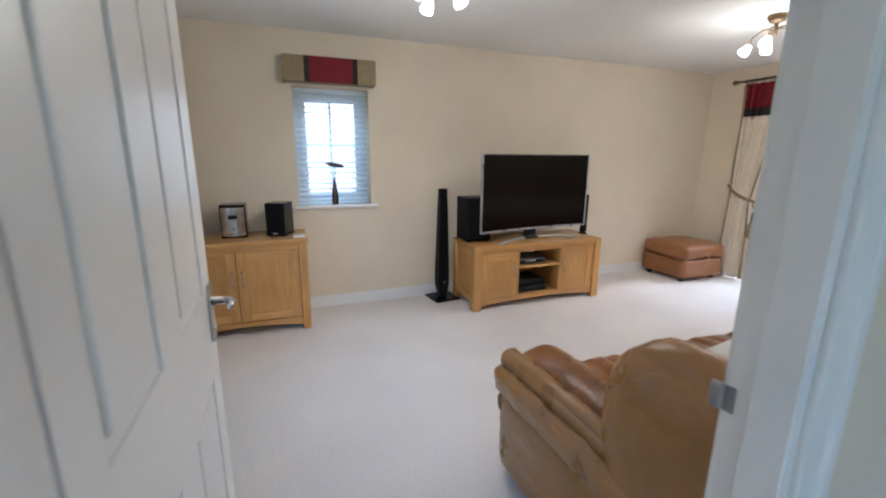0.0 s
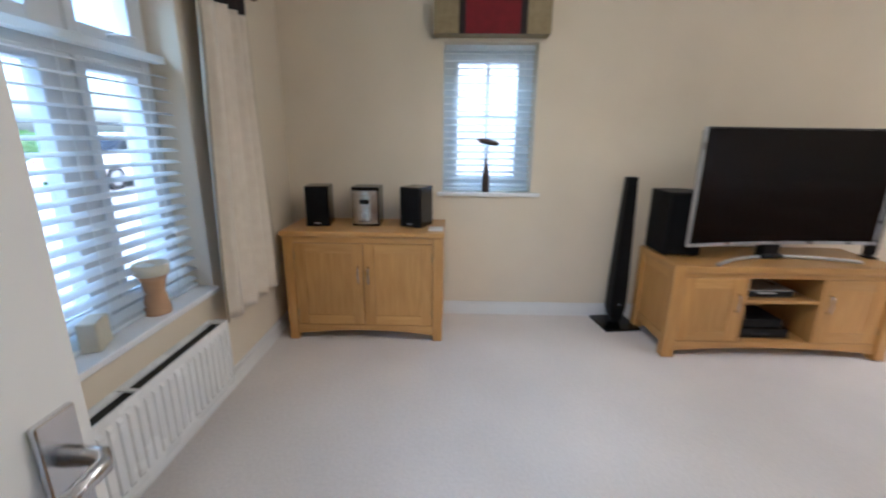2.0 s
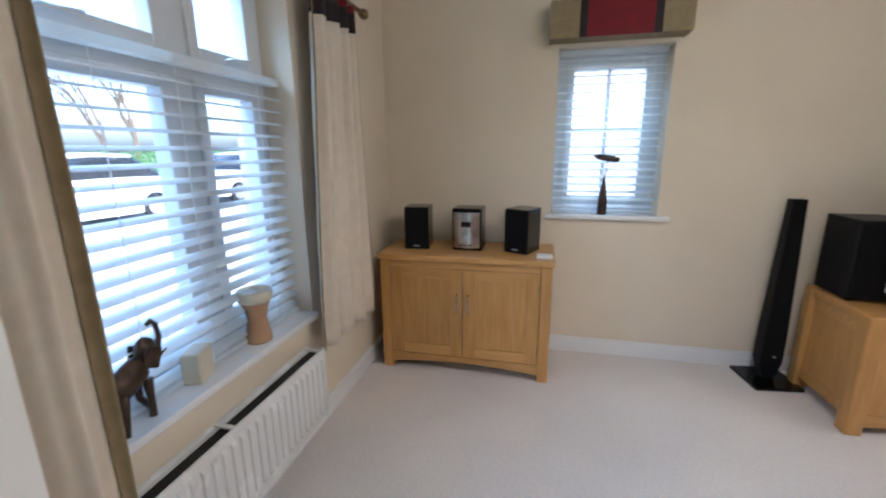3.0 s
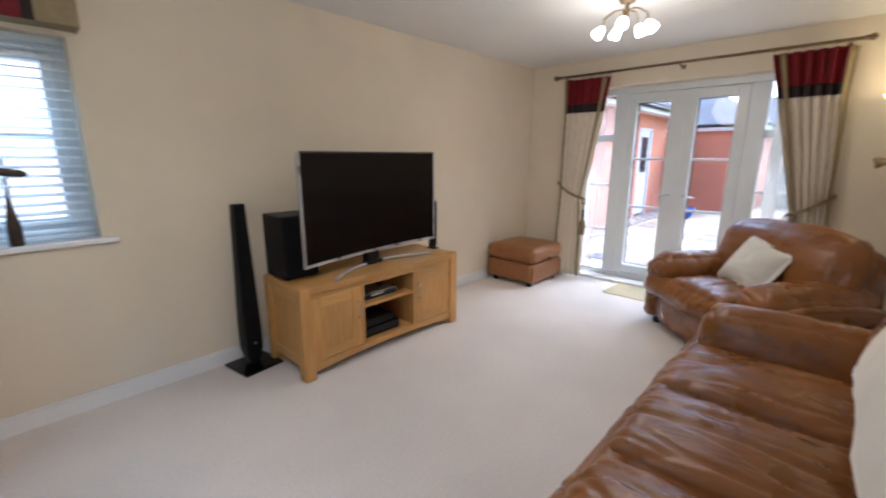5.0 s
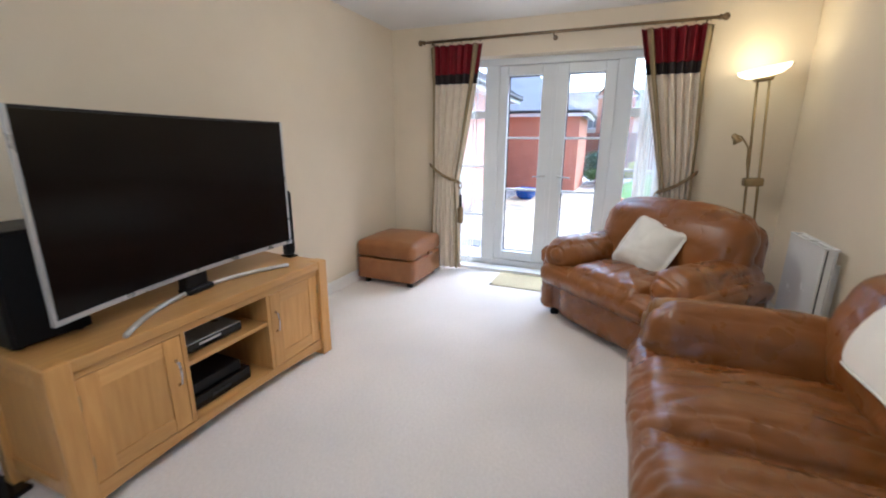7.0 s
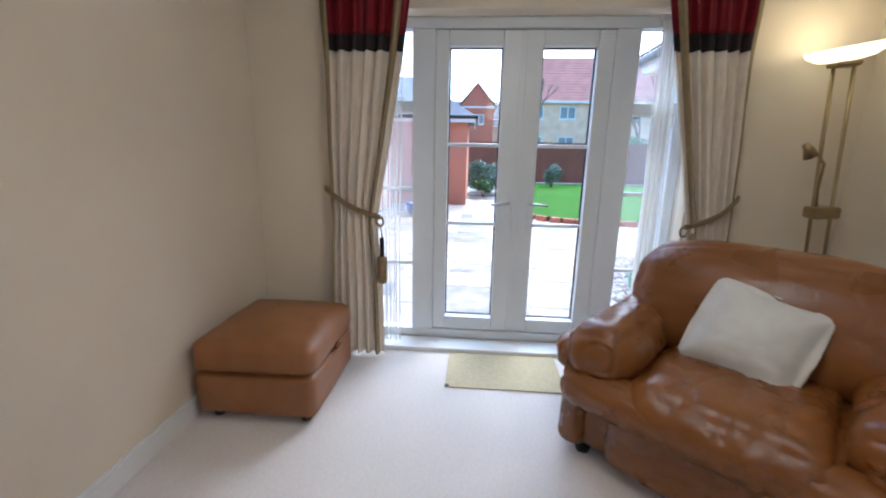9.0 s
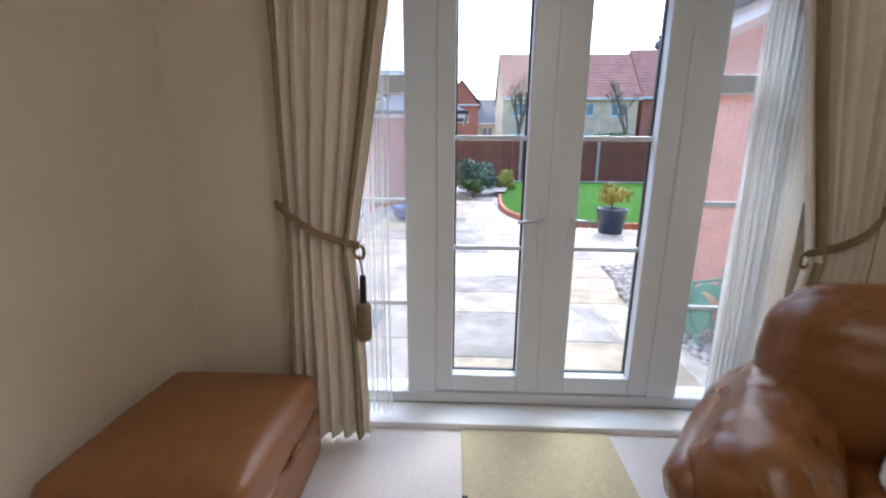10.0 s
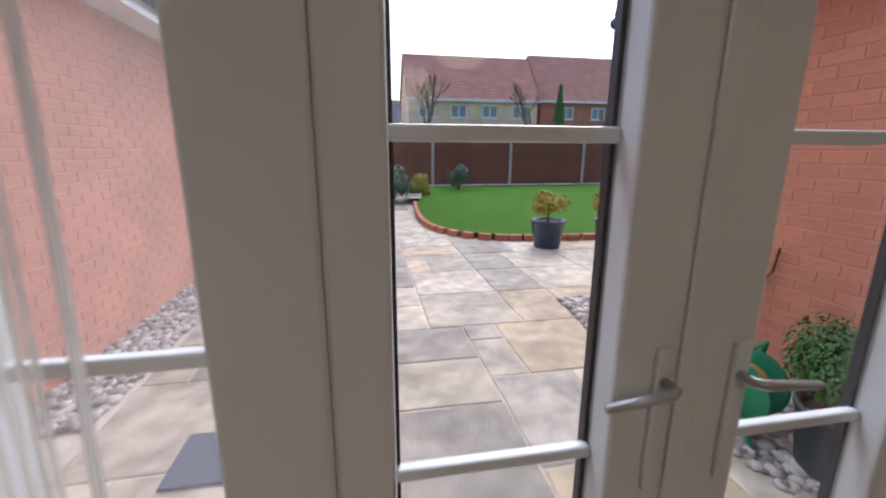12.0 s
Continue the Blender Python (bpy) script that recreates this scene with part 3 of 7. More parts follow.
k = 0.016
skirting([(X0 + k, X1 - k, Y1 - k, Y1, 0, 1)])
skirting([(X0, X0 + k, Y0, Y1, -1, 0)])
skirting([(X1 - k, X1, Y0, GY0, 1, 0), (X1 - k, X1, GY1, Y1, 1, 0)])
skirting([(X0 + k, DX0 - 0.1, Y0, Y0 + k, 0, -1), (DX1 + 0.1, X1 - k, Y0, Y0 + k, 0, -1)])

# door lining, stops and architraves
solid("door_frame", boxes([(DX0 - 0.03, DX0, Y0 - 0.1, Y0, 0, DZ), (DX1, DX1 + 0.03, Y0 - 0.1, Y0, 0, DZ), (DX0 - 0.03, DX1 + 0.03, Y0 - 0.1, Y0, DZ, DZ + 0.03),
                           (DX1 - 0.012, DX1 - 0.0005, Y0 - 0.1, Y0 - 0.042, 0, DZ - 0.012), (DX0 + 0.0005, DX0 + 0.012, Y0 - 0.1, Y0 - 0.042, 0, DZ - 0.012)], 0.002),
      M["gloss"], "white gloss door lining with a stop", "door frame", "structure")
trim_rows = []
for ya, yb, yc in ((Y0, Y0 + 0.012, Y0 + 0.018), (Y0 - 0.112, Y0 - 0.1, Y0 - 0.118)):
    for xa, xb, xi in ((DX0 - 0.075, DX0 - 0.008, 1), (DX1 + 0.008, DX1 + 0.075, -1)):
        trim_rows.append((xa, xb, ya, yb, 0, DZ + 0.075))
        xo = (xa, xa + 0.022) if xi > 0 else (xb - 0.022, xb)
        trim_rows.append((xo[0], xo[1], min(yb, yc, ya), max(ya, yb, yc), 0, DZ + 0.075))
    trim_rows.append((DX0 - 0.008, DX1 + 0.008, ya, yb, DZ + 0.008, DZ + 0.075))
solid("trim", boxes(trim_rows, 0.003), M["gloss"], "white gloss moulded architrave round the door", "architrave", "structure")
# satin metal; its dark grey stands in for the shade on the lining
M["shaded_steel"] = surf("steel_darkened_for_shade", (0.24, 0.24, 0.25), (0.34, 0.34, 0.35), 14, 0.35, 0.05, 80, metal=0.8)
strike = thing("strike_plate", pose(DX1 - 0.001, Y0 - 0.02, 0.99), "small steel strike plate on the door lining, darkened for shade", "strike plate")
part("plate", box(-0.003, 0.0, 0.004, 0.02, -0.022, 0.022, bevel=0.001), M["shaded_steel"], strike)
part("lip", pad((0.013, 0.022, 0.046), 0.006, 8, at=pose(-0.005, 0.03, 0)), M["shaded_steel"], strike, smooth=True)

# the panelled door, open into the room
door = thing("door_1", pose(-0.066, Y0 + 0.008, 0), "white panelled lounge door standing open", "door", kind="structure")
DW, DH, DT = 0.782, 1.985, 0.036
leaf = bmesh.new()
bx(leaf, 0.007, DT - 0.007, 0.0, DW, 0.006, DH)
spans = [(0.085, 0.315), (0.45, 0.69)]
rails = [(0.2, 0.81), (1.03, 1.86)]
for side in ((0.0, 0.007), (DT - 0.007, DT)):
    for ya, yb in ((0, 0.085), (0.315, 0.45), (0.69, DW)):
        bx(leaf, side[0], side[1], ya, yb, 0.006, DH)
    for ya, yb in spans:
        for za, zb in ((0.006, 0.2), (0.81, 1.03), (1.86, DH)):
            bx(leaf, side[0], side[1], ya, yb, za, zb)
part("leaf", leaf, M["gloss"], door)
for ya, yb in spans:
    for za, zb in rails:
        b = bmesh.new()
        for xs in ((0.0005, 0.013), (DT - 0.013, DT - 0.0005)):
            bx(b, xs[0], xs[1], ya + 0.022, yb - 0.022, za + 0.022, zb - 0.022, bevel=0.006, seg=2)
        part("panel", b, M["gloss"], door)
for sgn, x in ((1, DT), (-1, 0.0)):
    hp = part("handle_plate", box(min(x, x + sgn * 0.008), max(x, x + sgn * 0.008), DW - 0.062, DW - 0.018, 0.895, 1.045, bevel=0.003), M["chrome"], door, "satin chrome handle plate")
    lev = bar([(x + sgn * 0.006, DW - 0.04, 0.998), (x + sgn * 0.045, DW - 0.04, 0.998), (x + sgn * 0.055, DW - 0.052, 0.998), (x + sgn * 0.055, DW - 0.085, 0.996), (x + sgn * 0.052, DW - 0.095, 0.995)],
              [0.011, 0.009, 0.009, 0.008, 0.006], 10)
    part("lever", lev, M["chrome"], hp, smooth=True)
    part("thumb_turn", bar([(x + sgn * 0.006, DW - 0.04, 0.925), (x + sgn * 0.0105, DW - 0.04, 0.925)], [0.007, 0.006], 10), M["chrome"], hp, smooth=True)
part("latch_plate", box(DT / 2 - 0.011, DT / 2 + 0.011, DW - 0.001, DW + 0.002, 0.94, 1.05), M["chrome"], door)


# ---- windows ----
def bars_between(bm, rows, x0, x1, bevel=0.004):
    for y0, y1, z0, z1 in rows:
        bx(bm, x0, x1, y0, y1, z0, z1, bevel=bevel, seg=2)
    return bm


def blind(th, axis_len, z0, z1, depth, tilt, pitch=0.046, cords=(0.2, 0.8)):
    """A venetian blind in a frame whose x is the width and y points to the room."""
    part("headrail", box(0.0, axis_len, -0.022, 0.022, z1 - 0.03, z1, bevel=0.003), M["slat"], th)
    sl = bmesh.new()
    w = 0.048
    pts = [(-w / 2, 0.0), (-w / 4, 0.0022), (0, 0.003), (w / 4, 0.0022), (w / 2, 0.0)]
    ca, sa = math.cos(tilt), math.sin(tilt)
    top, bot = [], []
    for y, z in pts:
        for lst, dz in ((top, 0.0007), (bot, -0.0007)):
            lst.append((y * ca - (z + dz) * sa, y * sa + (z + dz) * ca))
    loop = top + bot[::-1]
    va = [sl.verts.new((0, y, z)) for y, z in loop]
    vb = [sl.verts.new((axis_len, y, z)) for y, z in loop]
    n = len(loop)
    for i in range(n):
        sl.faces.new((va[i], va[(i + 1) % n], vb[(i + 1) % n], vb[i]))
    for i in range(4):
        sl.faces.new((va[i], va[n - 1 - i], va[n - 2 - i], va[i + 1]))
        sl.faces.new((vb[i], vb[i + 1], vb[n - 2 - i], vb[n - 1 - i]))
    first = part("slat", sl, M["slat"], th, m=pose(0, 0, z0 + 0.04))
    z = z0 + 0.04 + pitch
    while z < z1 - 0.045:
        s = new("slat", first.data)
        s.parent, s.matrix_basis = th, pose(0, 0, z)
        z += pitch
    part("bottom_rail", box(0.0, axis_len, -0.022, 0.022, z0, z0 + 0.016, bevel=0.003), M["slat"], th)
    for c in cords:
        part("ladder_cord", bar([(axis_len * c, 0.027, z0 + 0.01), (axis_len * c, 0.027, z1 - 0.02)], 0.0016, 5), M["slat"], th)
    part("pull_cord", bar([(axis_len * 0.9, 0.03, z1 - 0.03), (axis_len * 0.9, 0.03, z0 + 0.35)], 0.0016, 5), M["slat"], th)


def glaze(name, bm, parent, mt="pane"):
    g = part(name, bm, M[mt], parent)
    g.visible_shadow = False
    return g


# small window
w1 = thing("window_1", pose(0, 0, 0), "small white casement window with glazing bars", "window", kind="structure")
GY = Y1 + 0.17
fr = bmesh.new()
for r in ((SX0, SX0 + 0.06, SZ0, SZ1), (SX1 - 0.06, SX1, SZ0, SZ1), (SX0 + 0.06, SX1 - 0.06, SZ0, SZ0 + 0.06), (SX0 + 0.06, SX1 - 0.06, SZ1 - 0.06, SZ1)):
    bx(fr, r[0], r[1], GY, GY + 0.065, r[2], r[3], bevel=0.004)
part("window_frame", fr, M["upvc"], w1)
fr = bmesh.new()
for r in ((SX0 + 0.06, SX0 + 0.105, SZ0 + 0.06, SZ1 - 0.06), (SX1 - 0.105, SX1 - 0.06, SZ0 + 0.06, SZ1 - 0.06), (SX0 + 0.105, SX1 - 0.105, SZ0 + 0.06, SZ0 + 0.105), (SX0 + 0.105, SX1 - 0.105, SZ1 - 0.105, SZ1 - 0.06)):
    bx(fr, r[0], r[1], GY - 0.012, GY + 0.05, r[2], r[3], bevel=0.005)
sash = part("casement", fr, M["upvc"], w1)
mx, mz = (SX0 + SX1) / 2, (SZ0 + SZ1) / 2 + 0.03
part("glazing_bar", box(mx - 0.011, mx + 0.011, GY + 0.004, GY + 0.03, SZ0 + 0.105, SZ1 - 0.105), M["upvc"], sash)
part("glazing_bar", box(SX0 + 0.105, SX1 - 0.105, GY + 0.006, GY + 0.028, mz - 0.011, mz + 0.011), M["upvc"], sash)
glaze("pane", box(SX0 + 0.105, SX1 - 0.105, GY + 0.014, GY + 0.019, SZ0 + 0.105, SZ1 - 0.105), sash)
part("window_sill", box(SX0 - 0.035, SX1 + 0.065, Y1 - 0.03, GY, SZ0 - 0.028, SZ0, bevel=0.005), M["sill"], w1)
b1 = thing("venetian_blind", pose(SX0 + 0.01, Y1 + 0.085, 0, 0, 0, 0), "white slatted venetian blind inside the small window", "blind")
blind(b1, SX1 - SX0 - 0.02, SZ0 + 0.005, SZ1 - 0.003, 0.05, radians(15))

# front window: two lower lights under two top-hung lights
w2 = thing("window_2", pose(0, 0, 0), "wide white front window with opening top lights", "window", kind="structure")
GX = X0 - 0.14
TR = 1.60
MY0, MY1 = 2.29, 2.385
fr = bmesh.new()
for y0, y1, z0, z1 in ((FY0, FY0 + 0.06, FZ0, FZ1), (FY1 - 0.06, FY1, FZ0, FZ1), (FY0 + 0.06, FY1 - 0.06, FZ0, FZ0 + 0.06), (FY0 + 0.06, FY1 - 0.06, FZ1 - 0.06, FZ1),
                       (FY0 + 0.06, FY1 - 0.06, TR - 0.035, TR + 0.035), (MY0, MY1, FZ0 + 0.06, TR - 0.035), (MY0, MY1, TR + 0.035, FZ1 - 0.06)):
    bx(fr, GX - 0.07, GX, y0, y1, z0, z1, bevel=0.005)
part("window_frame", fr, M["upvc"], w2)
for ya, yb in ((FY0 + 0.06, MY0), (MY1, FY1 - 0.06)):
    for za, zb in ((FZ0 + 0.06, TR - 0.035), (TR + 0.035, FZ1 - 0.06)):
        s = 0.042
        fr = bmesh.new()
        for y0, y1, z0, z1 in ((ya, ya + s, za, zb), (yb - s, yb, za, zb), (ya + s, yb - s, za, za + s), (ya + s, yb - s, zb - s, zb)):
            bx(fr, GX - 0.05, GX + 0.012, y0, y1, z0, z1, bevel=0.005)
        cs = part("casement", fr, M["upvc"], w2)
        glaze("pane", box(GX - 0.03, GX - 0.025, ya + s, yb - s, za + s, zb - s), cs)
        if za > TR:
            yc = (ya + yb) / 2
            part("window_handle", bar([(GX + 0.012, yc, za + 0.02), (GX + 0.04, yc, za + 0.022), (GX + 0.045, yc + 0.1, za + 0.03)], 0.007, 8), M["upvc"], cs, smooth=True)
part("window_sill", box(GX, X0 + 0.03, FY0 - 0.03, FY1 + 0.002, FZ0 - 0.028, FZ0, bevel=0.005), M["sill"], w2)
b2 = thing("venetian_blind", pose(GX + 0.055, FY1 - 0.01, 0, 0, 0, -90), "wide white slatted venetian blind inside the front window", "blind")
blind(b2, FY1 - FY0 - 0.02, FZ0 + 0.005, TR + 0.02, 0.05, radians(-15), 0.05, cords=(0.12, 0.42, 0.62, 0.88))

# garden doors with narrow side lights
w3 = thing("door_2", pose(0, 0, 0), "white glazed double garden doors with narrow side lights", "door", kind="structure")
PX = 5.25
PA, PB = PX - 0.035, PX + 0.035
S0, S1 = GY0 + 0.055, GY1 - 0.055
L0, L1 = 1.748, 2.782
fr = bmesh.new()
for y0, y1, z0, z1 in ((GY0, S0, 0.03, GZ1), (S1, GY1, 0.03, GZ1), (S0, S1, 0.03, 0.088), (S0, S1, 1.972, GZ1), (1.61, L0, 0.088, 1.972), (L1, 2.92, 0.088, 1.972)):
    bx(fr, PA - 0.02, PB, y0, y1, z0, z1, bevel=0.006)
for y0, y1 in ((S0, 1.61), (2.92, S1)):
    bx(fr, PA - 0.012, PB - 0.004, y0, y1, 1.5, 1.572, bevel=0.006)
part("door_frame", fr, M["upvc"], w3)
for ya, yb, hinge, grip in ((2.269, L1, L1, 2.29), (L0, 2.263, L0, 2.15)):
    gl, gr = (2.385, 2.70) if ya > 2 else (1.843, 2.152)
    gz0, gz1 = 0.183, 1.88
    lf = bmesh.new()
    for y0, y1, z0, z1 in ((ya, gl, 0.094, 1.967), (gr, yb, 0.094, 1.967), (gl, gr, 0.094, gz0), (gl, gr, gz1, 1.967)):
        bx(lf, PA - 0.015, PB - 0.01, y0, y1, z0, z1, bevel=0.007)
    lo = part("door_leaf", lf, M["upvc"], w3)
    glaze("pane", box(PX - 0.003, PX + 0.003, gl, gr, gz0, gz1), lo)
    for zc in (0.82, 1.317):
        part("glazing_bar", box(PX - 0.010, PX + 0.010, gl, gr, zc - 0.011, zc + 0.011, bevel=0.005), M["upvc"], lo)
    bead = bmesh.new()
    for y0, y1, z0, z1 in ((gl, gl + 0.008, gz0, gz1), (gr - 0.008, gr, gz0, gz1), (gl + 0.008, gr - 0.008, gz0, gz0 + 0.008), (gl + 0.008, gr - 0.008, gz1 - 0.008, gz1)):
        bx(bead, PX + 0.004, PX + 0.02, y0, y1, z0, z1)
    part("gasket", bead, M["gutter"], lo)
    gy = grip + (0.02 if ya > 2 else 0.03)
    hp = part("handle_plate", box(PA - 0.024, PA - 0.0145, gy - 0.014, gy + 0.014, 0.78, 1.02, bevel=0.004), M["upvc"], lo)
    sg = 1 if ya > 2 else -1
    part("lever", bar([(PA - 0.022, gy, 0.965), (PA - 0.048, gy, 0.967), (PA - 0.055, gy + sg * 0.012, 0.966), (PA - 0.055, gy + sg * 0.11, 0.956)], [0.010, 0.0085, 0.0085, 0.007], 10), M["silver"], hp, "silver lever handle", smooth=True)
part("centre_mould", box(PA - 0.021, PA - 0.0145, 2.247, 2.285, 0.1, 1.96, bevel=0.004), M["upvc"], w3)
for ya, yb in ((S0, 1.61), (2.92, S1)):
    glaze("side_pane", box(PX - 0.003, PX + 0.003, ya, yb, 0.088, 1.5), w3, "glare_pane")
    glaze("top_pane", box(PX - 0.003, PX + 0.003, ya, yb, 1.572, 1.972), w3, "glare_pane")
    for zc in (0.54, 1.035):
        part("glazing_bar", box(PX - 0.010, PX + 0.010, ya, yb, zc - 0.012, zc + 0.012, bevel=0.005), M["upvc"], w3)
part("threshold_board", box(X1 - 0.02, PA - 0.02, GY0, GY1, -0.02, 0.03, bevel=0.004), M["sill"], w3)
part("outer_step", box(PB, PB + 0.12, GY0, GY1, -0.1, 0.03, bevel=0.004), M["upvc"], w3)


# ---- leather seating ----
def seating(name, label, category, m, w, d, seats, top, arm_w, seed, pale):
    """A stuffed leather sofa or chair: x along the width, y towards the front."""
    th = thing(name, m, label, category, "leather suite")
    L, P = M["leather"], M["leather_pale"] if pale else M["leather"]
    aw = arm_w
    part("base", pad((w - 0.1, d - 0.12, 0.24), 0.05, 12, 0.01, 0.006, 5, seed, at=pose(w / 2, d / 2 - 0.01, 0.17)), P, th, smooth=True)
    part("front_panel", pad((w - 2 * aw + 0.14, 0.1, 0.27), 0.045, 14, 0.012, 0.008, 7, seed + 1, at=pose(w / 2, d - 0.07, 0.185)), L, th, smooth=True)
    for i, x in enumerate((0.085, w - 0.085)):
        part("side_panel", pad((0.14, d - 0.05, 0.42), 0.06, 14, 0.014, 0.012, 5, seed + 2 + i, at=pose(x, d / 2 - 0.01, 0.25)), P, th, smooth=True)
    for i in (0, 1):
        sg = -1 if i == 0 else 1
        xo = 0.0 if i == 0 else w
        lean = 13 * sg

        def arm_shape(p):
            f = (p.y + d / 2) / d
            return Vector((p.x * (0.9 + 0.15 * f), p.y, p.z + 0.03 * math.sin(f * 2.6) * (1 if p.z > 0 else 0) - 0.05 * max(0, 0.4 - f)))
        if pale:
            part("arm", pad((0.26, d - 0.13, 0.40), 0.11, 26, 0.022, 0.009, 5.0, seed + 5 + i, at=pose(xo - sg * 0.185, d / 2 + 0.01, 0.388, 0, lean, 0), shape=arm_shape), L, th, smooth=True)
            part("arm_roll", pad((0.085, d - 0.12, 0.105), 0.042, 34, 0.008, 0.011, 9, seed + 9 + i, run=(0.6, 2.6, 0.6), at=pose(xo - sg * 0.066, d / 2 + 0.01, 0.518, 0, lean, 0), shape=arm_shape), P, th, "creased upper welt of the arm", smooth=True)
            part("arm_welt", pad((0.075, d - 0.1, 0.10), 0.037, 34, 0.006, 0.009, 9, seed + 11 + i, run=(0.6, 2.6, 0.6), at=pose(xo - sg * 0.03, d / 2 + 0.01, 0.452, 0, lean, 0), shape=arm_shape), P, th, "creased lower welt of the arm", smooth=True)
        else:
            def fat_shape(p):
                f = (p.y + d / 2) / d
                return Vector((p.x * (0.82 + 0.24 * f), p.y, p.z * (0.86 + 0.24 * f) - 0.02 * f))
            part("arm", pad((aw - 0.015, d - 0.12, 0.245), 0.115, 30, 0.02, 0.012, 6.0, seed + 5 + i, run=(0.9, 2.0, 0.9), at=pose(xo - sg * (aw / 2 - 0.01), d / 2 + 0.02, 0.485, 0, 6 * sg, 0), shape=fat_shape), L, th, smooth=True)
            part("arm_roll", pad((0.1, d - 0.14, 0.12), 0.05, 18, 0.01, 0.006, 6, seed + 9 + i, at=pose(xo - sg * 0.02, d / 2 + 0.01, 0.43, 0, lean, 0), shape=arm_shape), L, th, "rolled lower edge of the arm", smooth=True)
    part("seat_roll", pad((w - 0.07, 0.17, 0.17), 0.075, 26, 0.01, 0.008, 6, seed + 30, at=pose(w / 2, d - 0.07, 0.33)), L, th, "rounded front edge of the seat", smooth=True)
    inner = w - 2 * aw + 0.03
    sw = inner / seats
    for i in range(seats):
        cx = aw - 0.015 + sw * (i + 0.5)

        def seat_shape(p):
            f = (p.y + d / 2) / d
            drop = -0.05 * max(0, (f - 0.72) / 0.28) ** 2
            return p + Vector((0, 0, drop))
        part("seat", pad((sw + 0.015, d - 0.27, 0.21), 0.085, 44 if pale else 36, 0.03, 0.012 if pale else 0.009, 6.5 if pale else 5.5, seed + 13 + i, run=(1.6, 0.5, 1.5), seams=(-sw * 0.5 + 0.012, 0.02 * (i - 1)), seam_depth=0.01, at=pose(cx, d / 2 + 0.135, 0.35), shape=seat_shape), L, th, smooth=True)
    bw = (w - 0.2) / seats
    part("back_frame", pad((w - 0.16, 0.2, top - 0.12), 0.08, 16, 0.01, 0.008, 4, seed + 20, at=pose(w / 2, 0.12, (top - 0.12) / 2 + 0.04)), P, th, smooth=True)
    for i in range(seats):
        cx = 0.1 + bw * (i + 0.5)

        def back_shape(p):
            f = p.z / 0.5 + 0.5
            return p + Vector((0, 0.05 * (1 - f) - 0.0 + 0.03 * math.sin(f * math.pi), -0.03 * (2 * abs(p.x) / bw) ** 4))
        part("backrest", pad((bw + 0.02, 0.24, top - 0.36), 0.115, 22, 0.03, 0.010, 4.6, seed + 23 + i, seams=((-bw * 0.17, bw * 0.17) if seats < 3 else (0.0,)), seam_depth=0.009,
                             at=pose(cx, 0.19, 0.36 + (top - 0.36) / 2, 8, 0, 0), shape=back_shape), L, th, smooth=True)
    if pale:
        def lobe(p):
            f = max(0.0, p.z / 0.29)
            return Vector((p.x * (1 - 0.25 * f * f), p.y * (1 - 0.26 * f ** 3), p.z))
        part("back_end", pad((0.2, 0.48, 0.60), 0.09, 24, 0.03, 0.006, 4, seed + 40, at=pose(0.13, 0.2, 0.588), shape=lobe), P, th, "rounded stuffed end of the back", smooth=True)
    for x in (0.12, w - 0.12):
        for y in (0.12, d - 0.12):
            part("foot", lathe([(0.03, 0), (0.034, 0.02), (0.03, 0.07)], 12, at=(x, y, 0)), M["black"], th)
    return th


SOFA = pose(0.94, 0.495, 0)
seating("sofa", "long tan leather sofa with stuffed arms and creased seats", "sofa", SOFA, 2.25, 1.03, 3, 0.87, 0.33, 3, True)
CHAIR = pose(4.075, 0.68, 0, 0, 0, 49)
seating("armchair", "wide tan leather armchair with a scatter cushion", "armchair", CHAIR, 1.2, 0.9, 1, 0.88, 0.31, 41, False)

# cream throw over the back of the sofa
th_bm = bmesh.new()
prof = [(0.40, 0.575), (0.39, 0.61), (0.375, 0.66), (0.345, 0.76), (0.3, 0.84), (0.24, 0.89), (0.17, 0.905), (0.1, 0.895), (0.035, 0.86), (-0.005, 0.78), (-0.012, 0.66), (-0.014, 0.54)]
cols = 46
grid = []
for i in range(cols + 1):
    u = i / cols
    row = []
    for j, (y, z) in enumerate(prof):
        f = j / (len(prof) - 1)
        x = 0.2 + 1.64 * u + 0.03 * math.sin(j * 0.9) * (1 if u > 0.5 else -0.5) + 0.05 * f * (u - 0.5)
        nz = noise.noise(Vector((x * 3.2, f * 3.0, 2.0))) * 0.02 + noise.noise(Vector((x * 9, f * 5.0, 5.0))) * 0.007
        edge = 0.03 * min(1, u * 9, (1 - u) * 9) - 0.03
        row.append(th_bm.verts.new((x, y + 0.02 + nz * (1 if f < 0.5 else 0.0) + (edge if f < 0.5 else -edge) * 0.6, z + 0.012 + nz * (1 if 0.25 < f < 0.8 else 0.2) + edge * 0.7)))
    grid.append(row)
for i in range(cols):
    for j in range(len(prof) - 1):
        th_bm.faces.new((grid[i][j], grid[i + 1][j], grid[i + 1][j + 1], grid[i][j + 1]))
hem_line = [tuple(row[0].co) for row in grid]
throw = solid("throw", th_bm, M["throw"], "cream cotton throw draped over the sofa back", "throw", smooth=True, m=SOFA)
sm = throw.modifiers.new("thick", 'SOLIDIFY')
sm.thickness, sm.offset = 0.008, 1
sm = throw.modifiers.new("soft", 'SUBSURF')
sm.levels = sm.render_levels = 1
part("hem", bar([(x, y + 0.004, z) for x, y, z in hem_line], 0.006, 6), M["throw"], throw, "stitched lower hem", smooth=True)


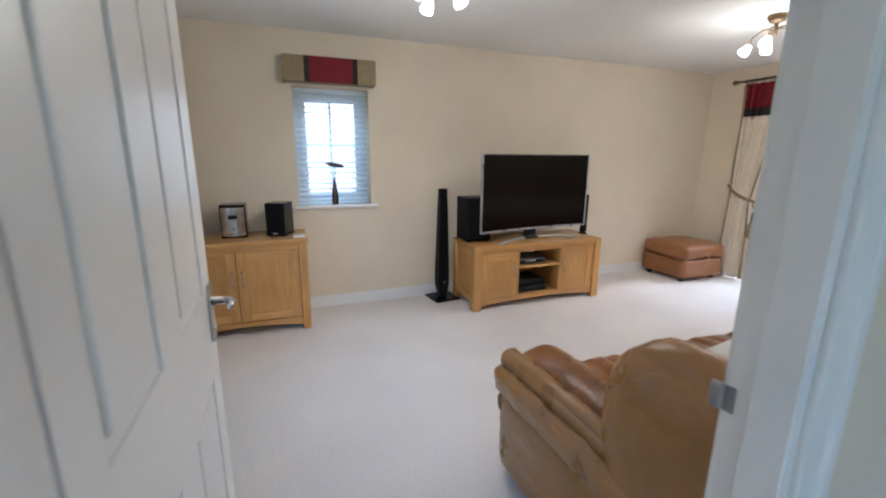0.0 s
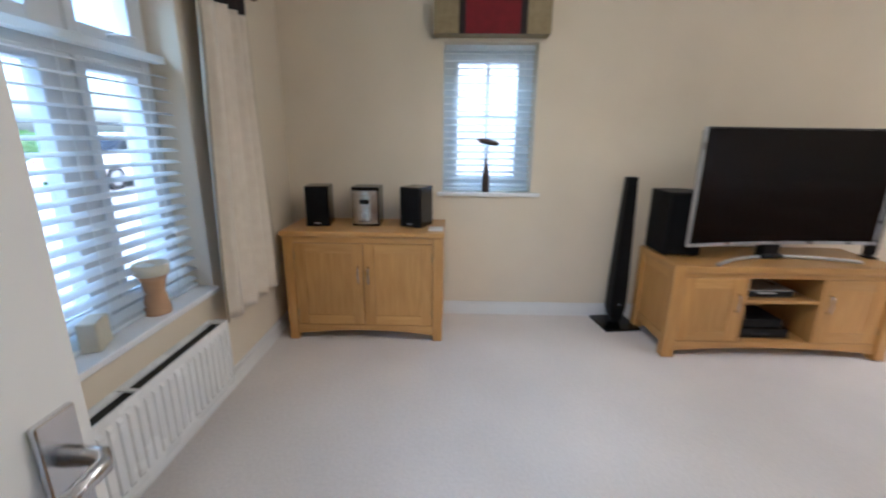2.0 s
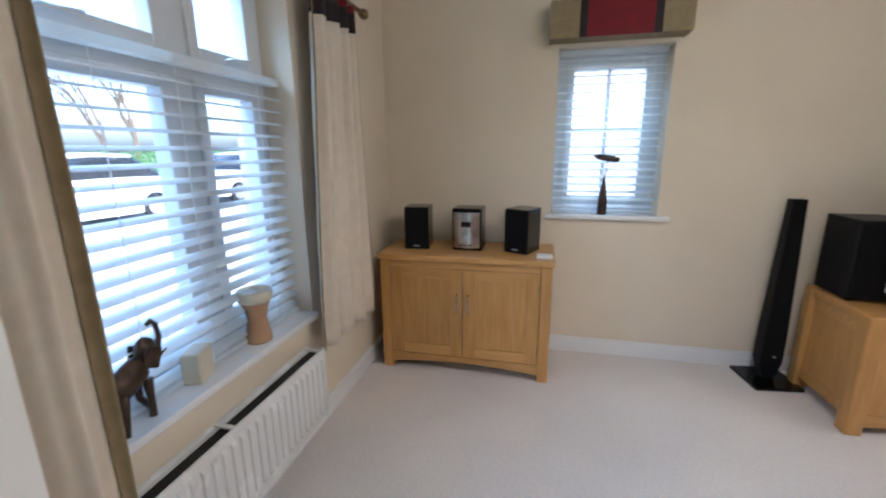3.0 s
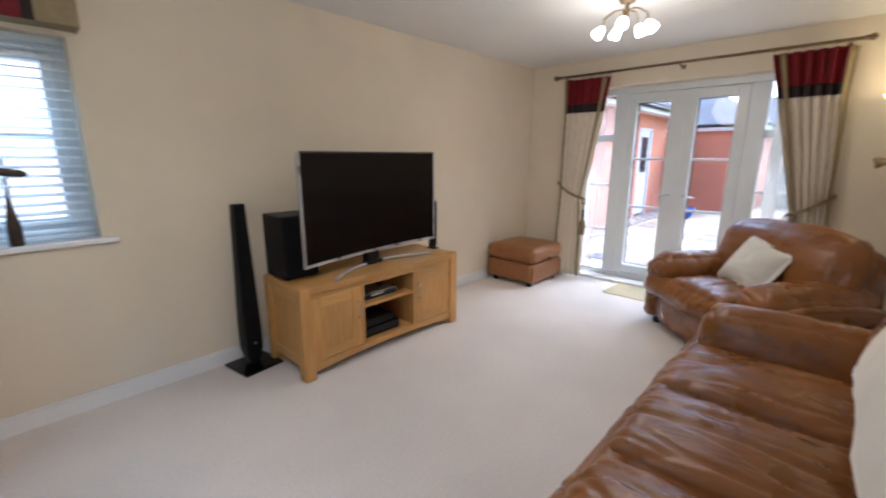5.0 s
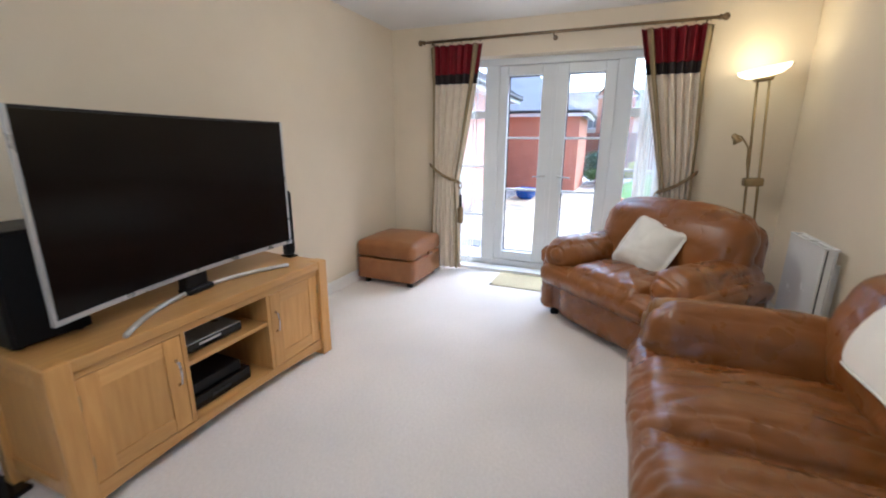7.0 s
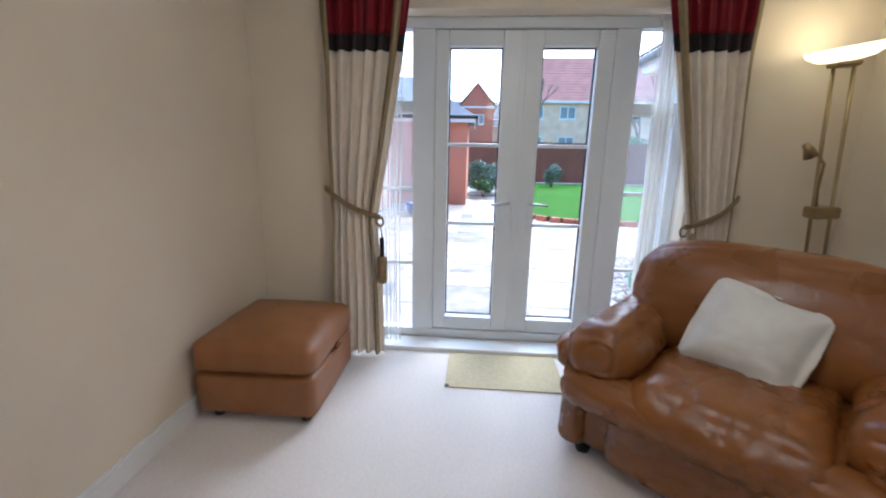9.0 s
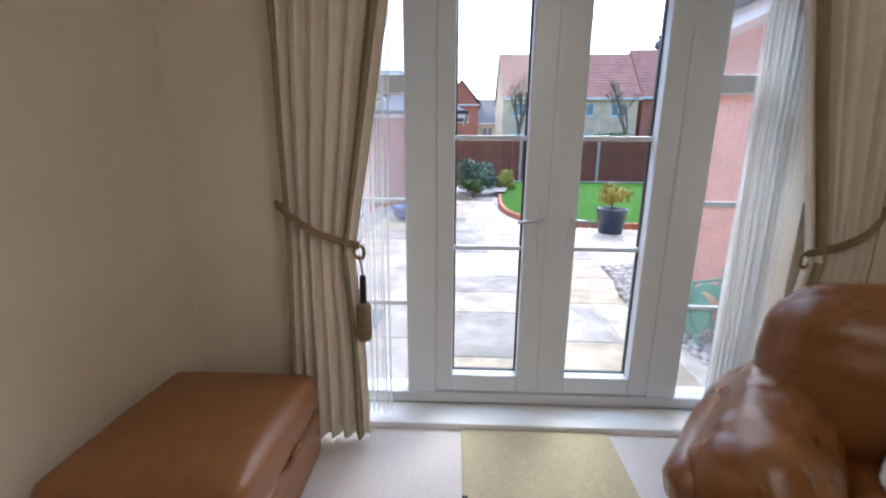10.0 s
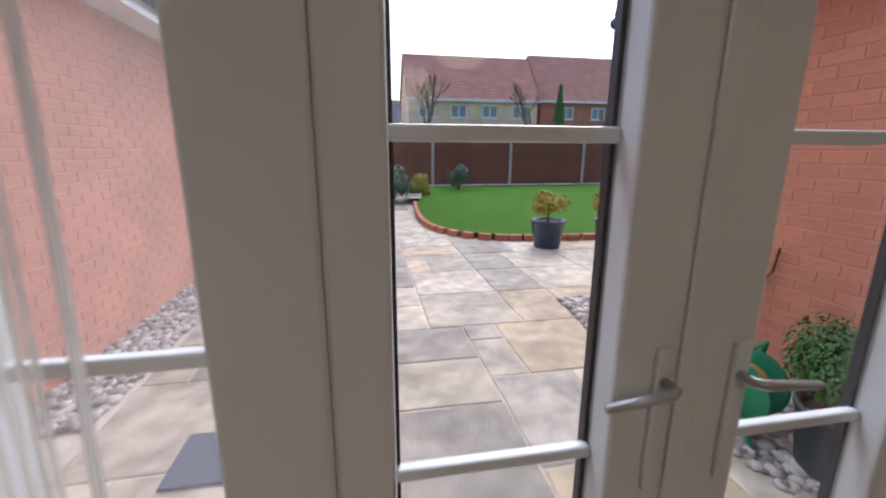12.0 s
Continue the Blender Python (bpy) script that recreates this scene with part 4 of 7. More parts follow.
def pillow_shape(p):
    e = max(abs(p.x) / 0.185, abs(p.z) / 0.18)
    return Vector((p.x * (1 + 0.05 * (abs(p.z) / 0.18) ** 3), p.y * max(0.12, 1 - e ** 3), p.z * (1 + 0.06 * (abs(p.x) / 0.185) ** 3)))


solid("scatter_cushion", pad((0.37, 0.15, 0.36), 0.04, 24, 0.02, 0.009, 9, 77, shape=pillow_shape), M["linen"], "off-white linen scatter cushion leaning in the armchair", "cushion", smooth=True,
      m=pose(4.145, 1.43, 0.588, 29, -12, 44))

# ottoman
ott = thing("ottoman", pose(4.215, 3.235, 0) @ Matrix.Diagonal((1.07, 1.07, 1.04, 1)), "light tan leather storage ottoman with a lift-up lid", "ottoman")
part("body", pad((0.57, 0.54, 0.20), 0.022, 14, 0.004, 0.003, 5, 51, at=pose(0.28, 0.265, 0.142)), M["leather_ott"], ott, smooth=True)


def lid_shape(p):
    return p + Vector((0, 0, 0.03 * (1 - (p.x / 0.28) ** 2) * (1 - (p.y / 0.265) ** 2) if p.z > 0 else 0))


part("lid", pad((0.575, 0.545, 0.15), 0.042, 20, 0.008, 0.004, 4, 52, at=pose(0.28, 0.265, 0.316), shape=lid_shape), M["leather_ott"], ott, smooth=True)
part("pull_tab", pad((0.075, 0.02, 0.03), 0.009, 6, at=pose(0.3, -0.016, 0.262)), M["leather"], ott, "darker leather pull tab", smooth=True)
for x in (0.06, 0.5):
    for y in (0.06, 0.47):
        part("foot", lathe([(0.022, 0), (0.026, 0.015), (0.024, 0.05)], 12, at=(x, y, 0)), M["black"], ott)


# ---- oak furniture ----
def oak_door(th, x0, x1, z0, z1, y, grip_right):
    dr = part("door", box(x0 + 0.07, x1 - 0.07, y - 0.0165, y - 0.003, z0 + 0.065, z1 - 0.065, bevel=0.002), M["oak"], th)
    for xa, xb in ((x0, x0 + 0.07), (x1 - 0.07, x1)):
        part("stile", box(xa, xb, y - 0.022, y, z0, z1, bevel=0.002), M["oak"], dr)
    for za, zb in ((z0, z0 + 0.065), (z1 - 0.065, z1)):
        part("rail", box(x0 + 0.07, x1 - 0.07, y - 0.021, y, za, zb, bevel=0.002), M["oak_h"], dr)
    hx = x1 - 0.03 if grip_right else x0 + 0.03
    zc = z0 + (z1 - z0) * 0.62
    part("handle", bar([(hx, y - 0.02, zc - 0.055), (hx, y - 0.04, zc - 0.045), (hx, y - 0.046, zc), (hx, y - 0.04, zc + 0.045), (hx, y - 0.02, zc + 0.055)], [0.007, 0.005, 0.005, 0.005, 0.007], 8), M["chrome"], dr, "slim bowed metal handle", smooth=True)
    for z in (z0 + 0.06, z1 - 0.11):
        part("hinge", box(x0 - 0.003 if grip_right else x1 - 0.006, x0 + 0.006 if grip_right else x1 + 0.003, y - 0.026, y - 0.018, z, z + 0.05), M["brass"], dr)


def arch(x0, x1, y0, y1, z0, z1, rise):
    """A rail whose lower edge is a shallow arch."""
    bm = bmesh.new()
    n = 14
    rows = []
    for i in range(n + 1):
        u = i / n
        x = x0 + (x1 - x0) * u
        zl = z0 + rise * (1 - (2 * u - 1) ** 2)
        rows.append([bm.verts.new(c) for c in ((x, y0, zl), (x, y1, zl), (x, y1, z1), (x, y0, z1))])
    for a, b in zip(rows, rows[1:]):
        for k2 in range(4):
            bm.faces.new((a[k2], a[(k2 + 1) % 4], b[(k2 + 1) % 4], b[k2]))
    bm.faces.new(rows[0][::-1])
    bm.faces.new(rows[-1])
    return bm


def oak_unit(name, label, category, m, w, d, h, tv):
    th = thing(name, m, label, category)
    lg = 0.062
    for x in (0.012, w - 0.012 - lg):
        for y in (0.012, d - 0.012 - lg):
            if tv:
                part("leg", box(x - 0.012 if x < 0.1 else x, x + lg + (0 if x < 0.1 else 0.012), y - 0.01 if y < 0.1 else y, y + lg, 0, h + 0.0025, bevel=0.008, seg=3), M["oak"], th)
            else:
                part("leg", box(x, x + lg, y, y + lg, 0, h - 0.032, bevel=0.007), M["oak"], th)
    for x in (0.026, w - 0.026 - 0.02):
        part("side_panel", box(x, x + 0.02, 0.012 + lg, d - 0.012 - lg, 0.07, h - 0.032), M["oak"], th)
        for za, zb in ((0.07, 0.13), (h - 0.1, h - 0.033)):
            part("side_rail", box(x - 0.008, x + 0.028, 0.012 + lg, d - 0.012 - lg, za, zb, bevel=0.002), M["oak_h"], th)
    inset = 0.006 if tv else 0.0
    part("top", box(inset, w - inset, inset, d, h - (0.045 if tv else 0.032), h, bevel=0.006), M["oak_h"], th)
    part("back", box(0.03, w - 0.03, d - 0.03, d - 0.02, 0.08, h - 0.033), M["oak"], th)
    part("bottom", box(0.05, w - 0.05, 0.03, d - 0.03, 0.085, 0.105), M["oak_h"], th)
    x0, x1 = 0.012 + lg, w - 0.012 - lg
    part("plinth_rail", arch(x0, x1, 0.02, 0.042, 0.04, 0.104, 0.028), M["oak_h"], th)
    part("top_rail", box(x0, x1, 0.02, 0.042, h - 0.075, h - (0.046 if tv else 0.033), bevel=0.002), M["oak_h"], th)
    z0, z1 = 0.107, h - 0.078
    if tv:
        a, b = x0 + 0.37, x1 - 0.37
        oak_door(th, x0 + 0.003, a - 0.003, z0, z1, 0.044, True)
        oak_door(th, b + 0.003, x1 - 0.003, z0, z1, 0.044, False)
        for x in (a, b - 0.02):
            part("divider", box(x, x + 0.02, 0.022, d - 0.031, 0.106, h - 0.033, bevel=0.002), M["oak"], th)
        part("shelf", box(a + 0.02, b - 0.02, 0.03, d - 0.031, 0.355, 0.375, bevel=0.002), M["oak_h"], th)
    else:
        xm = w / 2
        oak_door(th, x0 + 0.003, xm - 0.002, z0, z1, 0.044, True)
        oak_door(th, xm + 0.002, x1 - 0.003, z0, z1, 0.044, False)
    return th


TVU = (1.672, 3.222)
oak_unit("tv_unit", "oak television unit with two doors and open shelves", "tv unit", pose(*TVU, 0), 1.365, 0.5, 0.592, True)
oak_unit("sideboard", "oak sideboard with two panelled doors", "sideboard", pose(-0.71, 3.365, 0), 1.03, 0.46, 0.735, False)

# television
tv = thing("television", pose(2.36, 3.405, 0.592, 0, 0, 6.0), "large curved flat television with a silver edge", "television")
W2, Z0, Z1, SAG = 0.612, 0.098, 0.785, 0.045


def curved(x0, x1, z0, z1, ya, yb, n=24):
    bm = bmesh.new()
    rows = []
    for i in range(n + 1):
        x = x0 + (x1 - x0) * i / n
        c = -SAG * (x / W2) ** 2
        rows.append([bm.verts.new(p) for p in ((x, c + ya, z0), (x, c + yb, z0), (x, c + yb, z1), (x, c + ya, z1))])
    for a, b in zip(rows, rows[1:]):
        for q in range(4):
            bm.faces.new((a[q], a[(q + 1) % 4], b[(q + 1) % 4], b[q]))
    bm.faces.new(rows[0][::-1])
    bm.faces.new(rows[-1])
    return bm


part("back_shell", curved(-W2 + 0.02, W2 - 0.02, Z0 + 0.02, Z1 - 0.02, 0.012, 0.045), M["black"], tv)
part("screen", curved(-W2 + 0.012, W2 - 0.012, Z0 + 0.018, Z1 - 0.01, -0.003, 0.011), M["screen"], tv, "dark switched-off curved screen")
part("bezel", curved(-W2, W2, Z0, Z0 + 0.0175, -0.008, 0.014), M["silver"], tv, "silver lower edge")
for xa, xb in ((-W2, -W2 + 0.0115), (W2 - 0.0115, W2)):
    part("bezel", box(xa, xb, -SAG - 0.007, -SAG + 0.014, Z0 + 0.018, Z1, bevel=0.002), M["silver"], tv)
part("bezel", curved(-W2 + 0.012, W2 - 0.012, Z1 - 0.0095, Z1, -0.008, 0.014), M["black"], tv)
part("neck", box(-0.06, 0.06, 0.02, 0.075, 0.02, 0.2, bevel=0.01), M["black"], tv)
arc = []
for i in range(17):
    u = -1 + 2 * i / 16
    arc.append((u * 0.46, 0.03 - 0.16 * u * u, 0.012))
part("stand_bar", bar(arc, 0.011, 8), M["silver"], tv, "silver curved stand foot", smooth=True)
part("stand_block", box(-0.07, 0.07, -0.005, 0.07, 0.004, 0.03, bevel=0.008), M["black"], tv)


# loudspeakers
def tower(m):
    th = thing("tower_speaker", m, "tall slim black tower loudspeaker on a square base", "loudspeaker")
    part("base_plate", box(-0.13, 0.13, -0.13, 0.13, 0.0, 0.018, bevel=0.005), M["gloss_black"], th)
    prof2 = [(0.02, 0.030), (0.06, 0.042), (0.13, 0.056), (0.3, 0.055), (0.6, 0.047), (0.85, 0.040), (1.062, 0.034)]
    for nm, y0, y1, mt, kx in (("body", -0.012, 0.05, M["black"], 1.0), ("grille", -0.03, -0.0125, M["grille"], 0.94)):
        bm = bmesh.new()
        rows = [[bm.verts.new(c) for c in ((-hw * kx, y0 * hw / 0.05, z), (hw * kx, y0 * hw / 0.05, z), (hw * kx, y1 * hw / 0.05, z), (-hw * kx, y1 * hw / 0.05, z))] for z, hw in prof2]
        for a, b in zip(rows, rows[1:]):
            for q in range(4):
                bm.faces.new((a[q], a[(q + 1) % 4], b[(q + 1) % 4], b[q]))
        bm.faces.new(rows[0][::-1])
        bm.faces.new(rows[-1])
        part(nm, bm, mt, th)
    part("badge", box(-0.006, 0.006, -0.041, -0.036, 0.16, 0.168), M["silver"], th)
    return th


tower(pose(1.56, 3.70, 0, 0, 0, 8))
sp = thing("slim_speaker", pose(3.004, 3.47, 0.5925, 0, 0, -8), "slim upright black loudspeaker behind the television", "loudspeaker")
part("foot", box(-0.03, 0.03, -0.04, 0.045, 0, 0.012, bevel=0.004), M["gloss_black"], sp)
part("body", box(-0.024, 0.026, -0.02, 0.03, 0.0125, 0.40, bevel=0.008), M["black"], sp)
part("grille", box(-0.024, 0.024, -0.026, -0.0205, 0.03, 0.39, bevel=0.002), M["grille"], sp)
sw = thing("subwoofer", pose(1.70, 3.43, 0.592), "matt black box subwoofer on the television unit", "subwoofer")
part("cabinet", box(0, 0.235, 0.02, 0.27, 0.008, 0.40, bevel=0.006), M["black"], sw)
part("front_cloth", box(0.012, 0.223, 0.006, 0.0195, 0.02, 0.39, bevel=0.004), M["grille"], sw)
for x in (0.03, 0.205):
    for y in (0.045, 0.245):
        part("foot", lathe([(0.012, 0), (0.012, 0.009)], 10, at=(x, y, 0)), M["tyre"], sw)


def bookshelf_speaker(m):
    th = thing("small_speaker", m, "small black box loudspeaker on the sideboard", "loudspeaker", "stereo speakers")
    part("cabinet", box(-0.075, 0.075, -0.075, 0.095, 0, 0.26, bevel=0.004), M["gloss_black"], th)
    part("front_cloth", box(-0.07, 0.07, -0.088, -0.0755, 0.006, 0.254, bevel=0.004), M["grille"], th)
    part("badge", box(-0.02, 0.02, -0.0895, -0.0882, 0.02, 0.028), M["silver"], th)
    return th


bs = bookshelf_speaker(pose(-0.515, 3.60, 0.735, 0, 0, 6))
copy_thing(bs, pose(0.125, 3.60, 0.735, 0, 0, -24))
st = thing("micro_stereo", pose(-0.20, 3.60, 0.735), "silver and black upright micro stereo on the sideboard", "stereo")
part("casing", box(-0.09, 0.09, -0.05, 0.12, 0, 0.255, bevel=0.006), M["gloss_black"], st)
bm = bmesh.new()
n = 12
for z0, z1 in ((0.02, 0.235),):
    ra = [bm.verts.new((x, -0.052 - 0.035 * math.cos(x / 0.08 * 1.3), z0)) for x in [-0.08 + 0.16 * i / n for i in range(n + 1)]]
    rb = [bm.verts.new((v.co.x, v.co.y, z1)) for v in ra]
    rc = [bm.verts.new((v.co.x, -0.0505, z1)) for v in ra]
    rd = [bm.verts.new((v.co.x, -0.0505, z0)) for v in ra]
    for i in range(n):
        for p, q in ((ra, rb), (rb, rc), (rc, rd), (rd, ra)):
            bm.faces.new((p[i], p[i + 1], q[i + 1], q[i]))
part("fascia", bm, M["chrome"], st, "curved mirror-silver front")
part("display", box(-0.03, 0.03, -0.09, -0.082, 0.15, 0.18, bevel=0.002), M["gloss_black"], st)
part("volume_knob", bar([(0, -0.08, 0.08), (0, -0.1, 0.08)], [0.02, 0.018], 16), M["silver"], st)
part("button_row", boxes([(x, x + 0.01, -0.088, -0.078, 0.035, 0.043) for x in (-0.035, -0.015, 0.005, 0.025)]), M["black"], st)
note = solid("drinks_coaster", box(-0.045, 0.045, -0.045, 0.045, 0, 0.012, bevel=0.003), M["photo"], "small pale square coaster on the sideboard corner", "coaster", m=pose(0.262, 3.47, 0.735))

# boxes on the shelves of the television unit
sx = TVU[0] + 0.074 + 0.37
pl = thing("disc_player", pose(sx + 0.05, 3.30, 0.375), "slim silver disc player on the upper shelf", "disc player")
part("casing", box(0, 0.29, 0, 0.27, 0.006, 0.05, bevel=0.003), M["silver"], pl)
part("fascia", box(0.004, 0.286, -0.006, -0.0005, 0.01, 0.046, bevel=0.001), M["gloss_black"], pl)
part("disc_tray", box(0.06, 0.17, -0.0085, -0.0065, 0.03, 0.04), M["silver"], pl)
pl = thing("set_top_box", pose(sx + 0.035, 3.29, 0.105), "black set-top box on the lower shelf", "set-top box")
part("casing", box(0, 0.32, 0, 0.28, 0.006, 0.07, bevel=0.004), M["gloss_black"], pl)
part("display", box(0.1, 0.2, -0.003, -0.0005, 0.03, 0.045), M["dark_slot"], pl)
pl = thing("games_console", pose(sx + 0.06, 3.31, 0.175), "black box stacked on the set-top box", "media box")
part("casing", box(0, 0.26, 0, 0.24, 0.003, 0.05, bevel=0.004), M["black"], pl)


# ---- radiators ----
def radiator(m, w, h, z, label, ribbed=True):
    th = thing("radiator", m, label, "radiator")
    for nm, y0 in (("front_panel", 0.075), ("rear_panel", 0.004 if ribbed else 0.025)):
        bm = bmesh.new()
        bx(bm, 0, w, y0, y0 + 0.012, z, z + h, bevel=0.004)
        if nm == "front_panel" and ribbed:
            bm.free()
            bm = bmesh.new()
            n = int(w / 0.04)
            line = [(0.0, y0 + 0.012)]
            for i in range(n):
                x = (i + 0.5) * w / n
                line += [(x - 0.014, y0 + 0.012), (x - 0.009, y0 + 0.02), (x + 0.009, y0 + 0.02), (x + 0.014, y0 + 0.012)]
            line += [(w, y0 + 0.012)]
            rows = []
            for z2, flat in ((z, 1), (z + 0.03, 1), (z + 0.045, 0), (z + h - 0.045, 0), (z + h - 0.03, 1), (z + h, 1)):
                rows.append([bm.verts.new((x, y0 + 0.012 if flat else y, z2)) for x, y in line])
            for ra, rb in zip(rows, rows[1:]):
                for q in range(len(line) - 1):
                    bm.faces.new((ra[q], ra[q + 1], rb[q + 1], rb[q]))
            bk = [bm.verts.new(c) for c in ((0, y0, z), (w, y0, z), (w, y0, z + h), (0, y0, z + h))]
            bm.faces.new(bk)
            bm.faces.new([bk[0], bk[1]] + rows[0][::-1])
            bm.faces.new([bk[2], bk[3]] + rows[-1])
            bm.faces.new([bk[3], bk[0]] + [r[0] for r in rows])
            bm.faces.new([bk[1], bk[2]] + [r[-1] for r in rows[::-1]])
        part(nm, bm, M["rad"], th)
    part("top_grille", boxes([(0.002, w - 0.002, 0.004 if ribbed else 0.02, 0.010 if ribbed else 0.026, z + h - 0.004, z + h + 0.006), (0.002, w - 0.002, 0.082, 0.09, z + h - 0.004, z + h + 0.006)] +
                             [(w * f - 0.008, w * f + 0.008, 0.010 if ribbed else 0.026, 0.082, z + h - 0.002, z + h + 0.005) for f in (0.02, 0.5, 0.98)]), M["rad"], th)
    # near-black strip above the fins stands in for shade between the panels
    part("convector", boxes([(0.01, w - 0.01, 0.018 if ribbed else 0.0395, 0.0725, z + h - 0.05, z + h - 0.016)] + [(0.02 + (w - 0.05) * i / 30, 0.026 + (w - 0.05) * i / 30, 0.039, 0.073, z + 0.03, z + h - 0.055) for i in range(31)]), M["dark_slot"], th, "fins under a near-black strip for the gap's shade")
    for x in (-0.004, w - 0.0):
        part("side_cover", box(x, x + 0.004, 0.02 if ribbed else 0.042, 0.09 if ribbed else 0.07, z + 0.01, z + h + 0.004), M["rad"], th)
    part("valve", tube(tube(bmesh.new(), [(w + 0.03, 0.055, 0), (w + 0.03, 0.055, z + 0.05), (w, 0.055, z + 0.05)], 0.008, 8), [(w + 0.03, 0.055, z + 0.03), (w + 0.03, 0.055, z + 0.1)], 0.017, 12), M["rad"], th, smooth=True)
    for f in (0.2, 0.8):
        part("bracket", box(w * f - 0.02, w * f + 0.02, 0.0 if ribbed else -0.03, 0.025, z + 0.1, z + h - 0.1), M["rad"], th)
    return th


radiator(pose(X0, 2.70, 0, 0, 0, -90), 1.15, 0.33, 0.115, "long white ribbed panel radiator under the front window")
radiator(pose(3.89, Y0 + 0.03, 0), 0.5, 0.57, 0.155, "plain white double panel radiator on the wall", False)
sv = thing("thermostat_valve", pose(4.47, Y0 + 0.06, 0.22), "dark knob on the radiator pipe", "valve")
part("knob", lathe([(0.018, 0), (0.02, 0.02), (0.018, 0.06), (0.012, 0.065)], 14), M["black"], sv)
part("pipe", bar([(0, 0, -0.22), (0, 0, 0.0)], 0.008, 8), M["chrome"], sv)

# ---- front window curtains, ornaments ----
def lerp_at(z, zs, vs):
    return float(np.interp(z, zs, vs))


def sheet(name, th, mt, s0, s1, za, zb, ua, ub, folds, amp, x0, axis_sign, base, lift=0.0, label="", rows=26, cols=64, seed=0.0):
    """A hanging folded cloth in the y-z plane, between two edges that change with height."""
    bm = bmesh.new()
    grid = []
    for j in range(rows + 1):
        z = za + (zb - za) * j / rows
        a, b = s0(z), s1(z)
        row = []
        for i in range(cols + 1):
            u = ua + (ub - ua) * i / cols
            y = a + (b - a) * u
            ph = 2 * math.pi * folds * u + 0.5 * math.sin(z * 1.7 + u * 3 + seed)
            d = amp * (math.sin(ph) + 0.3 * math.sin(2.3 * ph + seed)) + 0.006 * noise.noise(Vector((u * 5, z * 2.0, seed)))
            row.append(bm.verts.new((x0 + axis_sign * (d + lift) - base[0], y - base[1], z - base[2])))
        grid.append(row)
    for j in range(rows):
        for i in range(cols):
            bm.faces.new((grid[j][i], grid[j][i + 1], grid[j + 1][i + 1], grid[j + 1][i]))
    ob = part(name, bm, mt, th, label, smooth=True)
    md = ob.modifiers.new("thick", 'SOLIDIFY')
    md.thickness, md.offset = 0.004, 0
    return ob


def curtain(base, outer, inner, zs, x0, sgn, folds, label, z_bot, z_top, bands, seed, group, trim=0.1):
    th = thing("curtain", pose(*base), label, "curtain", group)
    f0 = lambda z: lerp_at(z, zs, outer)
    f1 = lambda z: lerp_at(z, zs, inner)
    zr, zb = bands
    sheet("cloth", th, M["cream"], f0, f1, z_bot, zb, trim * 0.5, 1.01 if trim > 0.08 else 0.96, folds, 0.024, x0, sgn, base, 0, "", 30, 84, seed)
    sheet("black_band", th, M["black_cloth"], f0, f1, zb, zr, 0.05, 1.0 if trim > 0.08 else 0.93, folds, 0.024, x0, sgn, base, 0, "black band", 4, 84, seed)
    sheet("header", th, M["red"], f0, f1, zr, z_top, 0.05, 1.0 if trim > 0.08 else 0.93, folds, 0.022, x0, sgn, base, 0, "crimson top band", 10, 84, seed)
    sheet("edge_trim", th, M["tan_cloth"], f0, f1, z_bot, z_top - 0.005, -trim * 0.4, trim * 0.6, folds, 0.024, x0, sgn, base, 0.004, "olive-tan edging", 40, 8, seed)
    sheet("edge_trim", th, M["tan_cloth"], f0, f1, z_bot, z_top - 0.005, 0.83 if trim > 0.08 else 0.955, 0.915 if trim > 0.08 else 1.005, folds, 0.024, x0, sgn, base, 0.005, "olive-tan edging", 40, 8, seed)
    return th


ZS = [0.0, 0.45, 0.86, 1.3, 1.79, 2.15]
cx = 4.945
curtain((cx, 3.25, 0.02), [3.395, 3.375, 3.355, 3.36, 3.36, 3.375], [3.06, 3.07, 3.10, 3.02, 2.935, 2.885], ZS, cx, -1, 6, "cream pleated curtain with crimson top, tied back by a tassel cord", 0.02, 2.13, (1.88, 1.795), 0.3, "garden door curtains")
curtain((cx, 1.25, 0.02), [1.11, 1.115, 1.11, 1.12, 1.145, 1.135], [1.42, 1.38, 1.325, 1.42, 1.53, 1.61], ZS, cx, -1, 6, "cream pleated curtain with crimson top, tied back beside the armchair", 0.02, 2.13, (1.88, 1.795), 1.7, "garden door curtains")

pole = thing("curtain_pole", pose(4.93, 2.27, 2.165), "long antique bronze curtain pole over the garden doors", "curtain pole")
part("rod", bar([(0, -1.17, 0), (0, 1.17, 0)], 0.012, 12), M["bronze"], pole, smooth=True)
for s in (-1, 1):
    fn = bmesh.new()
    lathe([(0.012, 0), (0.02, 0.006), (0.02, 0.014), (0.013, 0.02), (0.022, 0.032), (0.027, 0.045), (0.022, 0.058), (0.008, 0.068)], 16, fn)
    bmesh.ops.transform(fn, matrix=pose(0, s * 1.17, 0, -90 * s, 0, 0), verts=fn.verts)
    part("finial", fn, M["bronze"], pole, smooth=True)
for y in (-1.1, 0.0, 1.1):
    part("bracket", tube(tube(bmesh.new(), [(0, y, -0.012), (0.03, y, -0.022), (0.12, y, -0.022)], 0.007, 8), [(0.115, y, -0.022), (0.12, y, -0.022)], 0.02, 12), M["bronze"], pole, smooth=True)
for y in [-1.12 + 0.09 * i for i in range(6)] + [0.63 + 0.09 * i for i in range(6)]:
    ring = [(0.017 * math.cos(a), y, -0.004 + 0.017 * math.sin(a)) for a in [2 * math.pi * q / 14 for q in range(15)]]
    part("ring", bar(ring, 0.0028, 6), M["bronze"], pole, smooth=True)


